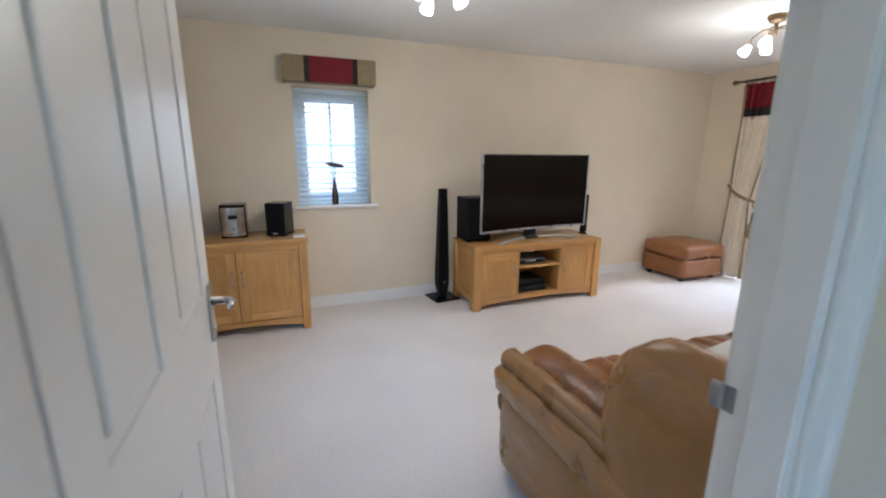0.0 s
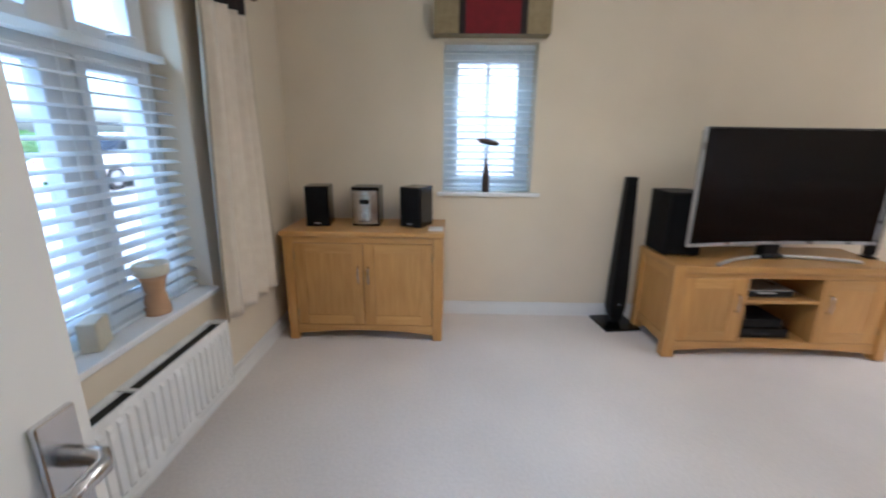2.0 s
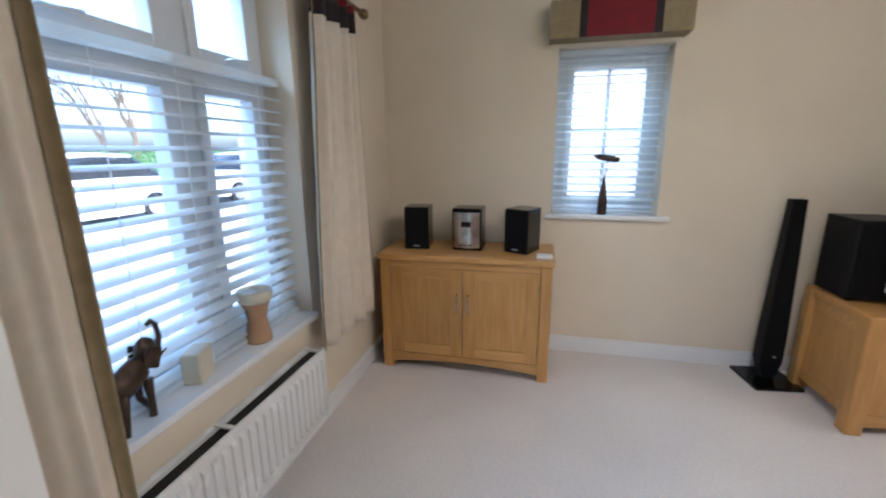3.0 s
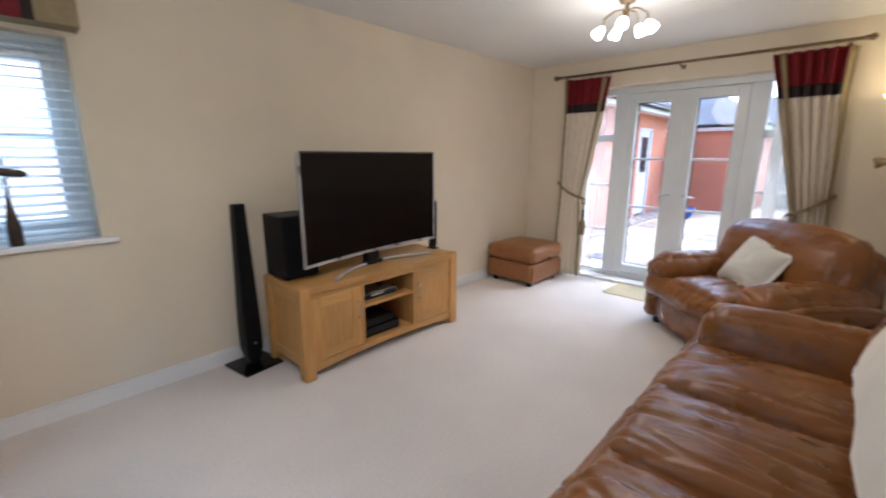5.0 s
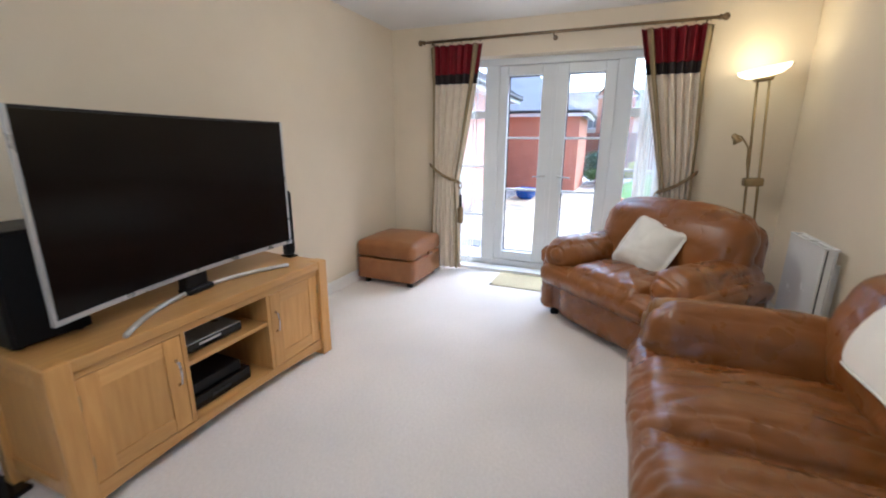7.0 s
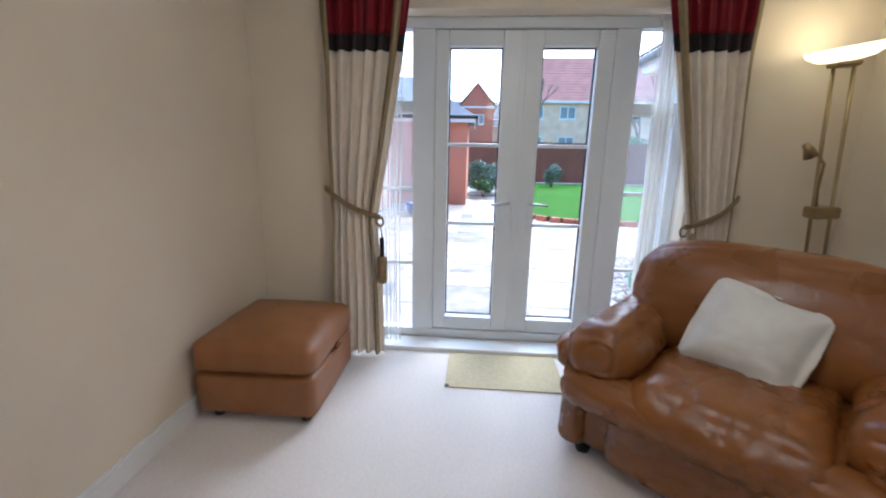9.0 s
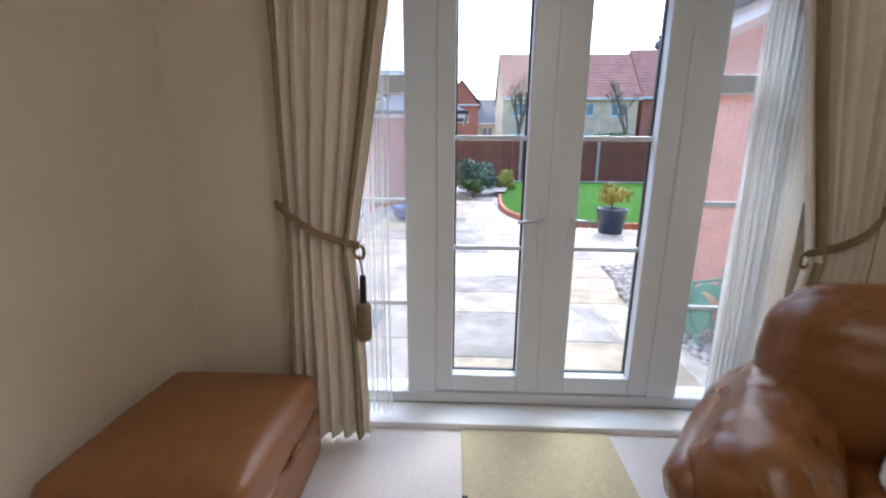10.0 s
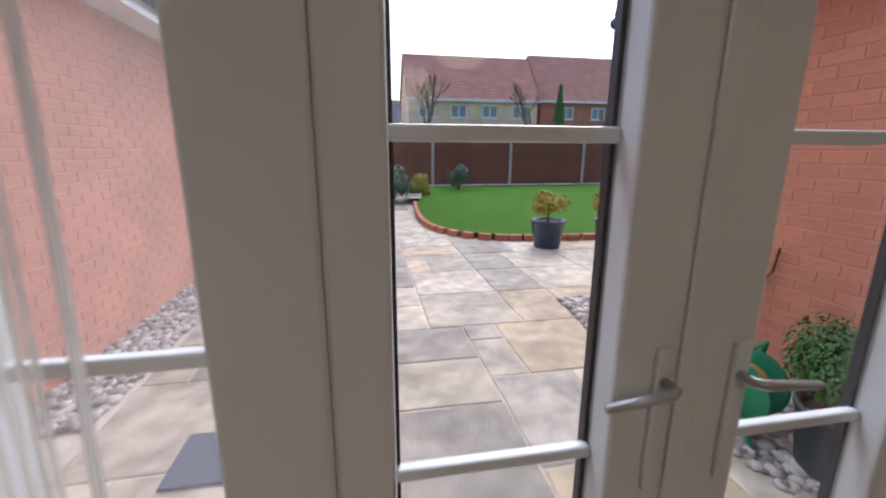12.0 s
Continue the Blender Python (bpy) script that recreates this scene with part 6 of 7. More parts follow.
# ---- fence ----
fence = thing("fence", pose(21.0, 0, 0), "red-brown timber garden fence with concrete posts", "fence", kind="structure")
FP = 3.15
pm = part("post", box(-0.06, 0.06, -0.05, 0.05, G - 0.1, 1.74, bevel=0.01), M["concrete"], fence, m=pose(0, 3.3, 0))
rm = part("rail", box(-0.045, -0.028, 0.05, FP - 0.05, -0.035, 0.035), M["fence"], fence, m=pose(0, 3.3, 0.35))
bdm = part("board", box(-0.027, -0.012, 0.0, 0.148, G + 0.1, 1.68), M["fence"], fence, m=pose(0, 3.35, 0))
gvm = part("gravel_board", box(-0.03, 0.02, 0.05, FP - 0.05, G - 0.05, G + 0.1), M["concrete"], fence, m=pose(0, 3.3, 0))
for k2 in range(-8, 3):
    y = 3.3 + (k2 - 1) * FP
    for ms, zz, nm in ((pm, 0, "post"), (gvm, 0, "gravel_board"), (rm, 0.3, "rail"), (rm, 0.85, "rail"), (rm, 1.4, "rail")):
        o = new(nm, ms.data)
        o.parent, o.matrix_basis = fence, pose(0, y, zz)
    for i in range(20):
        o = new("board", bdm.data)
        o.parent, o.matrix_basis = fence, pose(0.004 * (i % 2), y + 0.06 + i * 0.152, 0)

# ---- brick outbuildings ----
def brick_run(x0, x1, z0, z1, face, sgn, axis, seed):
    """Rows of (centre along, z, length) of a stretcher-bond wall face."""
    out = []
    z, row = z0 + 0.0375, 0
    while z < z1 - 0.03:
        x = x0 + (0.0 if row % 2 else -0.1125)
        while x < x1:
            a, b = max(x, x0), min(x + 0.215, x1)
            if b - a > 0.05:
                out.append(((a + b) / 2, z, b - a))
            x += 0.225
        z += 0.075
        row += 1
    return out


def joined_bricks(rows, along, face, sgn, depth=0.0035):
    """Brick faces proud of the mortar, in one mesh."""
    verts, faces = [], []
    for c, z, ln in rows:
        i = len(verts)
        h, l = 0.0325, ln / 2
        for d, e in ((0.0, 0.0), (depth, 0.002)):
            for s, t in ((-1, -1), (1, -1), (1, 1), (-1, 1)):
                u, w = c + s * (l - e), z + t * (h - e)
                verts.append((u, face + sgn * d, w) if along == "x" else (face + sgn * d, u, w))
        faces += [(i + 4, i + 5, i + 6, i + 7)] + [(i + q, i + (q + 1) % 4, i + 4 + (q + 1) % 4, i + 4 + q) for q in range(4)]
    return verts, faces


def from_rows(name, rows, along, face, sgn, parent, kind="stuff"):
    v, f = joined_bricks(rows, along, face, sgn)
    me = bpy.data.meshes.new(name)
    me.from_pydata(v, [], f)
    me.materials.append(M["brick"])
    ob = new(name, me)
    ob.parent = parent
    ob["kind"] = kind
    return ob


def slab(pts, t):
    """A sloping slab: four corners, thickened downwards."""
    bm = bmesh.new()
    a = [bm.verts.new(p) for p in pts]
    b = [bm.verts.new((p[0], p[1], p[2] - t)) for p in pts]
    bm.faces.new(a)
    bm.faces.new(b[::-1])
    for q in range(4):
        bm.faces.new((a[q], b[q], b[(q + 1) % 4], a[(q + 1) % 4]))
    return bm


def tile_rows(p0, p1, up, n, name, mt, parent, t=0.03):
    """Courses of roof tiles, each lapping the one below, from eaves p0-p1 upwards."""
    bm = bmesh.new()
    p0, p1, up = Vector(p0), Vector(p1), Vector(up)
    nrm = (p1 - p0).cross(up).normalized()
    if nrm.z < 0:
        nrm = -nrm
    for i in range(n):
        a, b = up * (i / n), up * ((i + 1.12) / n)
        q = [p0 + a + nrm * t, p1 + a + nrm * t, p1 + b, p0 + b]
        lo = [p0 + a, p1 + a]
        vs = [bm.verts.new(c) for c in q + lo]
        bm.faces.new(vs[:4])
        bm.faces.new((vs[0], vs[4], vs[5], vs[1]))
    return part(name, bm, mt, parent)


# garage on the left, with a white half-glazed door
ga = thing("garage", pose(0, 0, 0), "red brick garage with a white door and tiled roof", "garage")
AY, AX0, AX1, AE = 4.62, 6.9, 12.9, 2.3
DX = (10.95, 11.8)
part("wall", boxes([(AX0, DX[0], AY + 0.0, AY + 0.2, G - 0.1, AE), (DX[1], AX1, AY, AY + 0.2, G - 0.1, AE), (DX[0], DX[1], AY, AY + 0.2, 1.98, AE),
                    (AX1 - 0.2, AX1, AY + 0.2, 9.0, G - 0.1, AE), (AX0, AX0 + 0.2, AY + 0.2, 9.0, G - 0.1, AE), (AX0 + 0.2, AX1 - 0.2, 8.8, 9.0, G - 0.1, AE)]), M["mortar"], ga)
rows = [r for r in brick_run(AX0, AX1, G, AE, AY, -1, "x", 1) if not (DX[0] - 0.1 < r[0] < DX[1] + 0.1 and r[1] < 1.98)]
from_rows("brickwork", rows, "x", AY, -1, ga)
from_rows("brickwork", brick_run(AY, 9.0, G, AE, AX1, 1, "y", 2), "y", AX1, 1, ga)
gd = part("door", box(DX[0] + 0.06, DX[1] - 0.06, AY + 0.03, AY + 0.08, G + 0.06, 1.93, bevel=0.006), M["upvc"], ga, "white half-glazed side door")
part("frame", boxes([(DX[0], DX[0] + 0.06, AY - 0.008, AY + 0.1, G, 1.98), (DX[1] - 0.06, DX[1], AY - 0.008, AY + 0.1, G, 1.98), (DX[0] + 0.06, DX[1] - 0.06, AY - 0.008, AY + 0.1, 1.93, 1.98)], 0.004), M["upvc"], gd)
part("pane", box(DX[0] + 0.2, DX[1] - 0.2, AY + 0.018, AY + 0.029, 0.95, 1.78, bevel=0.002), M["car_glass"], gd, "dark door glass")
part("pane_bead", boxes([(DX[0] + 0.16, DX[0] + 0.2, AY + 0.012, AY + 0.0295, 0.91, 1.82), (DX[1] - 0.2, DX[1] - 0.16, AY + 0.012, AY + 0.0295, 0.91, 1.82), (DX[0] + 0.2, DX[1] - 0.2, AY + 0.012, AY + 0.0295, 0.91, 0.95), (DX[0] + 0.2, DX[1] - 0.2, AY + 0.012, AY + 0.0295, 1.78, 1.82)]), M["upvc"], gd)
part("lower_panel", box(DX[0] + 0.18, DX[1] - 0.18, AY + 0.02, AY + 0.0295, 0.1, 0.75, bevel=0.004), M["upvc"], gd)
part("handle", bar([(DX[1] - 0.12, AY + 0.03, 0.92), (DX[1] - 0.12, AY - 0.02, 0.92), (DX[1] - 0.22, AY - 0.025, 0.92)], 0.009, 8), M["chrome"], gd, smooth=True)
part("soffit", box(AX0 - 0.15, AX1 + 0.15, AY - 0.28, AY + 0.02, AE, AE + 0.02), M["fascia"], ga)
part("fascia_board", box(AX0 - 0.15, AX1 + 0.15, AY - 0.3, AY - 0.28, AE - 0.02, AE + 0.14), M["fascia"], ga)
part("gutter", bar([(AX0 - 0.15, AY - 0.345, AE + 0.1), (AX1 + 0.15, AY - 0.345, AE + 0.1)], 0.045, 10), M["gutter"], ga, smooth=True)
tile_rows((AX0 - 0.2, AY - 0.36, AE + 0.15), (AX1 + 0.2, AY - 0.36, AE + 0.15), (0, 2.75, 1.6), 12, "roof", M["tile_grey"], ga)
part("roof_deck", slab([(AX0 - 0.19, AY - 0.33, AE + 0.13), (AX1 + 0.19, AY - 0.33, AE + 0.13), (AX1 + 0.19, 7.0, AE + 1.73), (AX0 - 0.19, 7.0, AE + 1.73)], 0.03), M["tile_grey"], ga)

# neighbouring outbuilding at the end of the garden
gb2 = thing("outbuilding", pose(0, 0, 0), "red brick gabled outbuilding beyond the patio", "outbuilding")
BX0, BX1, BY0, BY1, BE = 13.6, 16.6, 2.75, 6.4, 2.0
part("wall", boxes([(BX0, BX1, BY0, BY1, G - 0.1, BE)]), M["mortar"], gb2)
from_rows("brickwork", brick_run(BY0, BY1, G, BE, BX0, -1, "y", 3), "y", BX0, -1, gb2)
from_rows("brickwork", brick_run(BX0, BX1, G, BE, BY0, -1, "x", 4), "x", BY0, -1, gb2)
part("fascia_board", boxes([(BX0 - 0.2, BX0 - 0.17, BY0 - 0.2, BY1, BE - 0.03, BE + 0.12), (BX0 - 0.17, BX1 + 0.2, BY0 - 0.2, BY0 - 0.17, BE - 0.03, BE + 0.12)]), M["fascia"], gb2)
part("gutter", bar([(BX0 - 0.24, BY1, BE + 0.1), (BX0 - 0.24, BY0 - 0.24, BE + 0.1), (BX1 + 0.2, BY0 - 0.24, BE + 0.1)], 0.045, 8), M["gutter"], gb2)
xm, yr = (BX0 + BX1) / 2, BY0 + 1.5
bm = bmesh.new()
for q in (((BX0 - 0.25, BY0 - 0.25, BE + 0.1), (BX1 + 0.25, BY0 - 0.25, BE + 0.1), (xm, yr, BE + 1.3)), ((BX0 - 0.25, BY1, BE + 0.1), (BX0 - 0.25, BY0 - 0.25, BE + 0.1), (xm, yr, BE + 1.3), (xm, BY1, BE + 1.3)), ((BX1 + 0.25, BY0 - 0.25, BE + 0.1), (BX1 + 0.25, BY1, BE + 0.1), (xm, BY1, BE + 1.3), (xm, yr, BE + 1.3)), ((BX0 - 0.25, BY0 - 0.25, BE + 0.09), (BX1 + 0.25, BY0 - 0.25, BE + 0.09), (BX1 + 0.25, BY1, BE + 0.09), (BX0 - 0.25, BY1, BE + 0.09))):
    bm.faces.new([bm.verts.new(c) for c in q])
part("roof", bm, M["tile_grey"], gb2)

# house extension on the right
ex = thing("house_extension", pose(0, 0, 0), "red brick house extension with white eaves and black gutter", "extension")
RY, RX0, RX1, RE = 0.2, X1 + T + 0.1, 8.06, 2.28
part("wall", boxes([(RX0, RX1, RY - 4.0, RY, G - 0.1, RE)]), M["mortar"], ex)
near_rows = brick_run(RX0, RX1, G, RE, RY, 1, "x", 5)
part("soffit", box(RX0, RX1 + 0.3, RY - 0.1, RY + 0.24, RE, RE + 0.02), M["fascia"], ex)
part("fascia_board", box(RX0, RX1 + 0.3, RY + 0.24, RY + 0.26, RE - 0.03, RE + 0.15), M["fascia"], ex)
part("fascia_board", box(RX1 + 0.28, RX1 + 0.3, RY - 4.0, RY + 0.24, RE - 0.03, RE + 0.15), M["fascia"], ex)
part("gutter", bar([(RX0, RY + 0.31, RE + 0.12), (RX1 + 0.34, RY + 0.31, RE + 0.12), (RX1 + 0.34, RY - 4, RE + 0.12)], 0.05, 10), M["gutter"], ex)
tile_rows((RX0 - 0.05, RY + 0.32, RE + 0.17), (RX1 + 0.33, RY + 0.32, RE + 0.17), (0, -2.4, 1.5), 11, "roof", M["tile_grey"], ex)

# ---- things on the patio ----
def planter(at, r0, r1, h, mt, crown_mt, radii, n, leaf, label, seed, crown_label):
    th = thing("planter", pose(*at), label, "planter")
    part("pot", lathe([(r0, 0), (r0 * 1.02, 0.01), (r1, h - 0.03), (r1 * 1.05, h - 0.025), (r1 * 1.05, h), (r1 * 0.93, h), (r1 * 0.9, h - 0.05), (0.02, h - 0.05)], 28), mt, th, smooth=True)
    part("soil", lathe([(r1 * 0.88, h - 0.049), (r1 * 0.85, h - 0.04), (0.01, h - 0.035)], 20), M["soil"], th)
    part("stems", bar([(0, 0, h - 0.05), (0.01, 0, h + radii[2] * 0.8)], [0.02, 0.008], 6), M["bark"], th)
    part("plant", bush_crown((0, 0, h + radii[2] * 0.75), radii, n, leaf, seed), crown_mt, th, crown_label)
    return th


planter((10.5, 0.06, G), 0.19, 0.25, 0.42, M["blue_pot"], M["leaf_y"], (0.3, 0.3, 0.26), 700, 0.05, "blue glazed pot with a yellow-green shrub", 12, "yellow-green leaves")
planter((10.5, -1.0, G), 0.2, 0.25, 0.4, M["dark_pot"], M["leaf_y"], (0.32, 0.32, 0.28), 700, 0.05, "dark pot with a yellow shrub by the lawn", 13, "yellow-green leaves")
planter((5.95, 0.70, G), 0.15, 0.19, 0.33, M["dark_pot"], M["leaf"], (0.25, 0.25, 0.25), 5200, 0.017, "dark grey pot with a dense green box shrub", 14, "dense small green leaves")
bpn = thing("flower_pot", pose(11.7, 3.75, G), "bright blue glazed empty garden pot", "pot")
part("bowl", lathe([(0.16, 0), (0.24, 0.08), (0.27, 0.22), (0.29, 0.24), (0.29, 0.27), (0.26, 0.27), (0.22, 0.1), (0.05, 0.06)], 24), M["bright_blue"], bpn, smooth=True)
part("soil", lathe([(0.235, 0.2), (0.02, 0.21)], 20), M["soil"], bpn)

shrub("garden_shrub", (16.9, 2.0, G), (0.85, 0.75, 0.62), 2600, 0.075, M["leaf_b"], "rounded green garden shrub in the border", 21)
shrub("garden_shrub", (17.4, 1.2, G), (0.45, 0.4, 0.4), 900, 0.06, M["leaf_y"], "low yellow-green shrub in the border", 22)
shrub("garden_shrub", (18.6, -0.35, G), (0.42, 0.42, 0.55), 900, 0.06, M["leaf_b"], "small grey-green shrub by the fence", 23)
shrub("garden_shrub", (15.6, 2.25, G), (0.5, 0.4, 0.3), 700, 0.06, M["leaf"], "low green edging shrub beside the patio", 24)

# hose reel, hose and tap on the extension wall
hr = thing("hose_reel", pose(6.32, 0.88, G, 0, 0, 20), "green plastic hose reel standing on the pebbles", "hose reel")
for s in (-1, 1):
    dsk = lathe([(0.05, 0.0), (0.17, 0.0), (0.18, 0.008), (0.17, 0.018), (0.05, 0.02)], 28)
    bmesh.ops.transform(dsk, matrix=pose(0, s * 0.1 - 0.01, 0.25, -90, 0, 0), verts=dsk.verts)
    part("side_disc", dsk, M["green_plastic"], hr, smooth=True)
part("drum", bar([(0, -0.09, 0.25), (0, 0.09, 0.25)], 0.075, 18), M["green_plastic"], hr)
coil = []
for i in range(140):
    a = i * 0.36
    coil.append((0.105 * math.cos(a), -0.075 + 0.15 * abs(((i / 46) % 2) - 1), 0.25 + 0.105 * math.sin(a)))
part("hose_coil", bar(coil, 0.013, 6), M["hose"], hr, "yellow-brown coiled hose", smooth=True)
for s in (-1, 1):
    part("leg", bar([(-0.16, s * 0.13, 0.0), (0.0, s * 0.13, 0.27), (0.17, s * 0.13, 0.0), (-0.16, s * 0.13, 0.0)], 0.013, 8), M["green_plastic"], hr)
part("carry_handle", bar([(0, -0.13, 0.27), (-0.03, -0.13, 0.47), (-0.03, 0.13, 0.47), (0, 0.13, 0.27)], 0.013, 8), M["green_plastic"], hr)
part("crank", bar([(0, 0.11, 0.25), (0, 0.16, 0.25), (0.09, 0.17, 0.3), (0.09, 0.22, 0.3)], 0.01, 8), M["green_plastic"], hr)
tp = thing("garden_tap", pose(6.86, RY + 0.012, 0.5), "old brass garden tap with a hose on the wall", "tap")
part("spout", bar([(0, 0, 0), (0, 0.07, 0), (0, 0.1, -0.01), (0, 0.11, -0.06)], [0.013, 0.012, 0.012, 0.011], 10), M["bronze"], tp, smooth=True)
part("tap_handle", bar([(-0.035, 0.06, 0.05), (0.035, 0.06, 0.05)], 0.007, 8), M["bronze"], tp)
part("valve_stem", bar([(0, 0.06, 0), (0, 0.06, 0.05)], 0.008, 8), M["bronze"], tp)
part("supply_pipe", bar([(0.0, 0.015, 0.0), (-0.03, 0.02, 0.04), (-0.05, 0.02, 0.06), (-0.07, 0.02, 0.22)], 0.009, 8), M["bronze"], tp)
part("hose", bar([(0, 0.11, -0.06), (0.02, 0.13, -0.2), (0.0, 0.2, -0.36), (-0.12, 0.33, -0.5), (-0.3, 0.45, -0.52), (-0.42, 0.52, -0.42)], 0.012, 8), M["green_plastic"], tp, "green hose", smooth=True)
solid("boot_mat", box(-0.18, 0.18, -0.17, 0.17, 0, 0.015, bevel=0.004), M["slate_mat"], "flat blue-grey slate slab lying on the patio", "mat", m=pose(6.56, 3.48, G + 0.004))

# pebble strips by the walls
def pebbles(name, x0, x1, y0, y1, n, label, seed, wob):
    r = random.Random(seed)
    base = bmesh.new()
    bmesh.ops.create_icosphere(base, subdivisions=1, radius=1)
    bv = [v.co.copy() for v in base.verts]
    bf = [[v.index for v in f.verts] for f in base.faces]
    base.free()
    verts, faces = [], []
    for _ in range(n):
        x = r.uniform(x0, x1)
        y = r.uniform(y0, y1 + wob * math.sin(x * 2.1))
        s = r.uniform(0.018, 0.042)
        m = pose(x, y, G + s * 0.35, r.uniform(-20, 20), r.uniform(-20, 20), r.uniform(0, 360)) @ Matrix.Diagonal((s * r.uniform(1, 1.5), s, s * 0.62, 1))
        i = len(verts)
        verts += [tuple(m @ v) for v in bv]
        faces += [[i + q for q in f] for f in bf]
    me = bpy.data.meshes.new(name)
    me.from_pydata(verts, [], faces)
    me.materials.append(M["pebble_i"])
    for f in me.polygons:
        f.use_smooth = True
    return tagged(new(name, me), label, "pebbles", kind="stuff")


def island_mat(name, a, b):
    m = surf(name, a, b, 30, 0.8, 0.1, 90, patch=0.1)
    n, l = m.node_tree.nodes, m.node_tree.links
    g = n.new("ShaderNodeNewGeometry")
    ramp = [q for q in n if q.type == 'VALTORGB'][0]
    l.new(g.outputs["Random Per Island"], ramp.inputs[0])
    ramp.color_ramp.elements[0].position, ramp.color_ramp.elements[1].position = 0.0, 1.0
    return m


M["pebble_i"] = island_mat("mixed_pebbles", (0.16, 0.145, 0.13), (0.56, 0.53, 0.49))
pebbles("pebbles", RX0, 8.3, RY + 0.02, 1.02, 2600, "loose grey and white pebbles along the extension", 31, 0.1)
pebbles("pebbles", 6.9, 12.9, 4.2, AY - 0.02, 2600, "loose grey pebbles along the garage wall", 32, 0.0)

# ---- distant houses ----
M["far_pane"] = surf("far_window_glass", (0.2, 0.22, 0.24), (0.3, 0.32, 0.34), 3, 0.1, 0.0)


def far_house(at, w, d, eave, ridge, wall_mt, roof_mt, wins, label, seed, gable=False):
    """A house whose front faces the garden: y along the front, x into the depth."""
    th = thing("house", pose(*at), label, "house")
    bm = bmesh.new()
    bx(bm, 0, d, 0, w, -0.3, eave)
    ym = w / 2
    if gable:
        f = [(0, 0, eave), (0, w, eave), (0, ym, ridge)]
        bm.faces.new([bm.verts.new(c) for c in f])
    else:
        for y in (0, w):
            bm.faces.new([bm.verts.new(c) for c in ((0, y, eave), (d, y, eave), (d / 2, y, ridge))])
    part("wall", bm, wall_mt, th)
    if gable:
        tile_rows((-0.3, -0.35, eave - 0.1), (d, -0.35, eave - 0.1), (0, ym + 0.35, ridge - eave + 0.1), 12, "roof", roof_mt, th)
        tile_rows((-0.3, w + 0.35, eave - 0.1), (d, w + 0.35, eave - 0.1), (0, -ym - 0.35, ridge - eave + 0.1), 12, "roof", roof_mt, th)
    else:
        tile_rows((-0.4, -0.2, eave - 0.1), (-0.4, w + 0.2, eave - 0.1), (d / 2 + 0.4, 0, ridge - eave + 0.1), 16, "roof", roof_mt, th)
        tile_rows((d + 0.4, -0.2, eave - 0.1), (d + 0.4, w + 0.2, eave - 0.1), (-d / 2 - 0.4, 0, ridge - eave + 0.1), 16, "roof", roof_mt, th)
    part("fascia_board", box(-0.44, -0.4, -0.2, w + 0.2, eave - 0.28, eave - 0.08), M["fascia"], th)
    for y, z, ww, hh in wins:
        wn_ = part("window", boxes([(-0.05, 0.05, y, y + 0.09, z, z + hh), (-0.05, 0.05, y + ww - 0.09, y + ww, z, z + hh), (-0.05, 0.05, y + 0.09, y + ww - 0.09, z, z + 0.09), (-0.05, 0.05, y + 0.09, y + ww - 0.09, z + hh - 0.09, z + hh), (-0.05, 0.05, y + ww / 2 - 0.05, y + ww / 2 + 0.05, z + 0.09, z + hh - 0.09)]), M["upvc"], th)
        part("pane", box(-0.02, -0.002, y + 0.09, y + ww - 0.09, z + 0.09, z + hh - 0.09), M["far_pane"], wn_)
        part("sill", box(-0.1, 0.0, y - 0.06, y + ww + 0.06, z - 0.1, z - 0.01), M["fascia"], wn_)
    return th


far_house((45, -14.0, 0), 12.6, 8.0, 6.1, 10.6, M["buff"], M["tile_red"], [(1.0 + 3.05 * i, z, 1.5, 1.15) for i in range(4) for z in (4.4, 1.6)], "buff brick house with a red tiled roof and white windows", 1)
far_house((46, -30.0, 0), 15.2, 8.0, 6.3, 11.2, M["brick_far"], M["tile_red"], [(1.2 + 3.5 * i, z, 1.5, 1.15) for i in range(4) for z in (4.5, 1.6)], "red brick house with a long red tiled roof", 2)
far_house((58, 0.4, 0), 4.2, 8.0, 6.8, 9.6, M["brick_far"], M["tile_grey"], [(1.2, 4.6, 1.3, 1.2)], "red brick gabled house with a slate roof", 3, True)
far_house((66, -3.5, 0), 13.0, 8.0, 5.0, 8.6, M["render_w"], M["tile_grey"], [(1.4 + 3.4 * i, 3.2, 1.5, 1.2) for i in range(3)], "pale rendered house with a grey roof far off", 4)
# added as a pale backdrop that keeps the small window bright
far_house((-6, 15.0, 0), 13.0, 8.0, 5.2, 8.8, M["render_w"], M["tile_grey"], [(-0.0, 3.0, 1.3, 1.1)], "pale rendered house added as a bright window backdrop", 6).matrix_basis = pose(7.5, 13.0, 0, 0, 0, 90)
far_house((50, 12.0, 0), 16.0, 8.0, 5.6, 9.4, M["brick_far"], M["tile_grey"], [(1.4 + 3.6 * i, z, 1.5, 1.2) for i in range(4) for z in (3.9, 1.4)], "red brick terrace with slate roofs", 5)
bare_tree((32, -1.2, G), 8.0, 61, "slender bare winter tree beyond the fence")
bare_tree((33, -8.6, G), 7.0, 62, "bare winter tree in front of the houses")
bare_tree((30, -12.5, G), 6.0, 63, "small bare tree beyond the garden fence")
cf = thing("conifer", pose(31, -9.7, G), "narrow dark green conifer beyond the fence", "conifer")
part("trunk", bar([(0, 0, 0), (0, 0, 5.0)], [0.12, 0.03], 8), M["bark"], cf)
rc = random.Random(5)


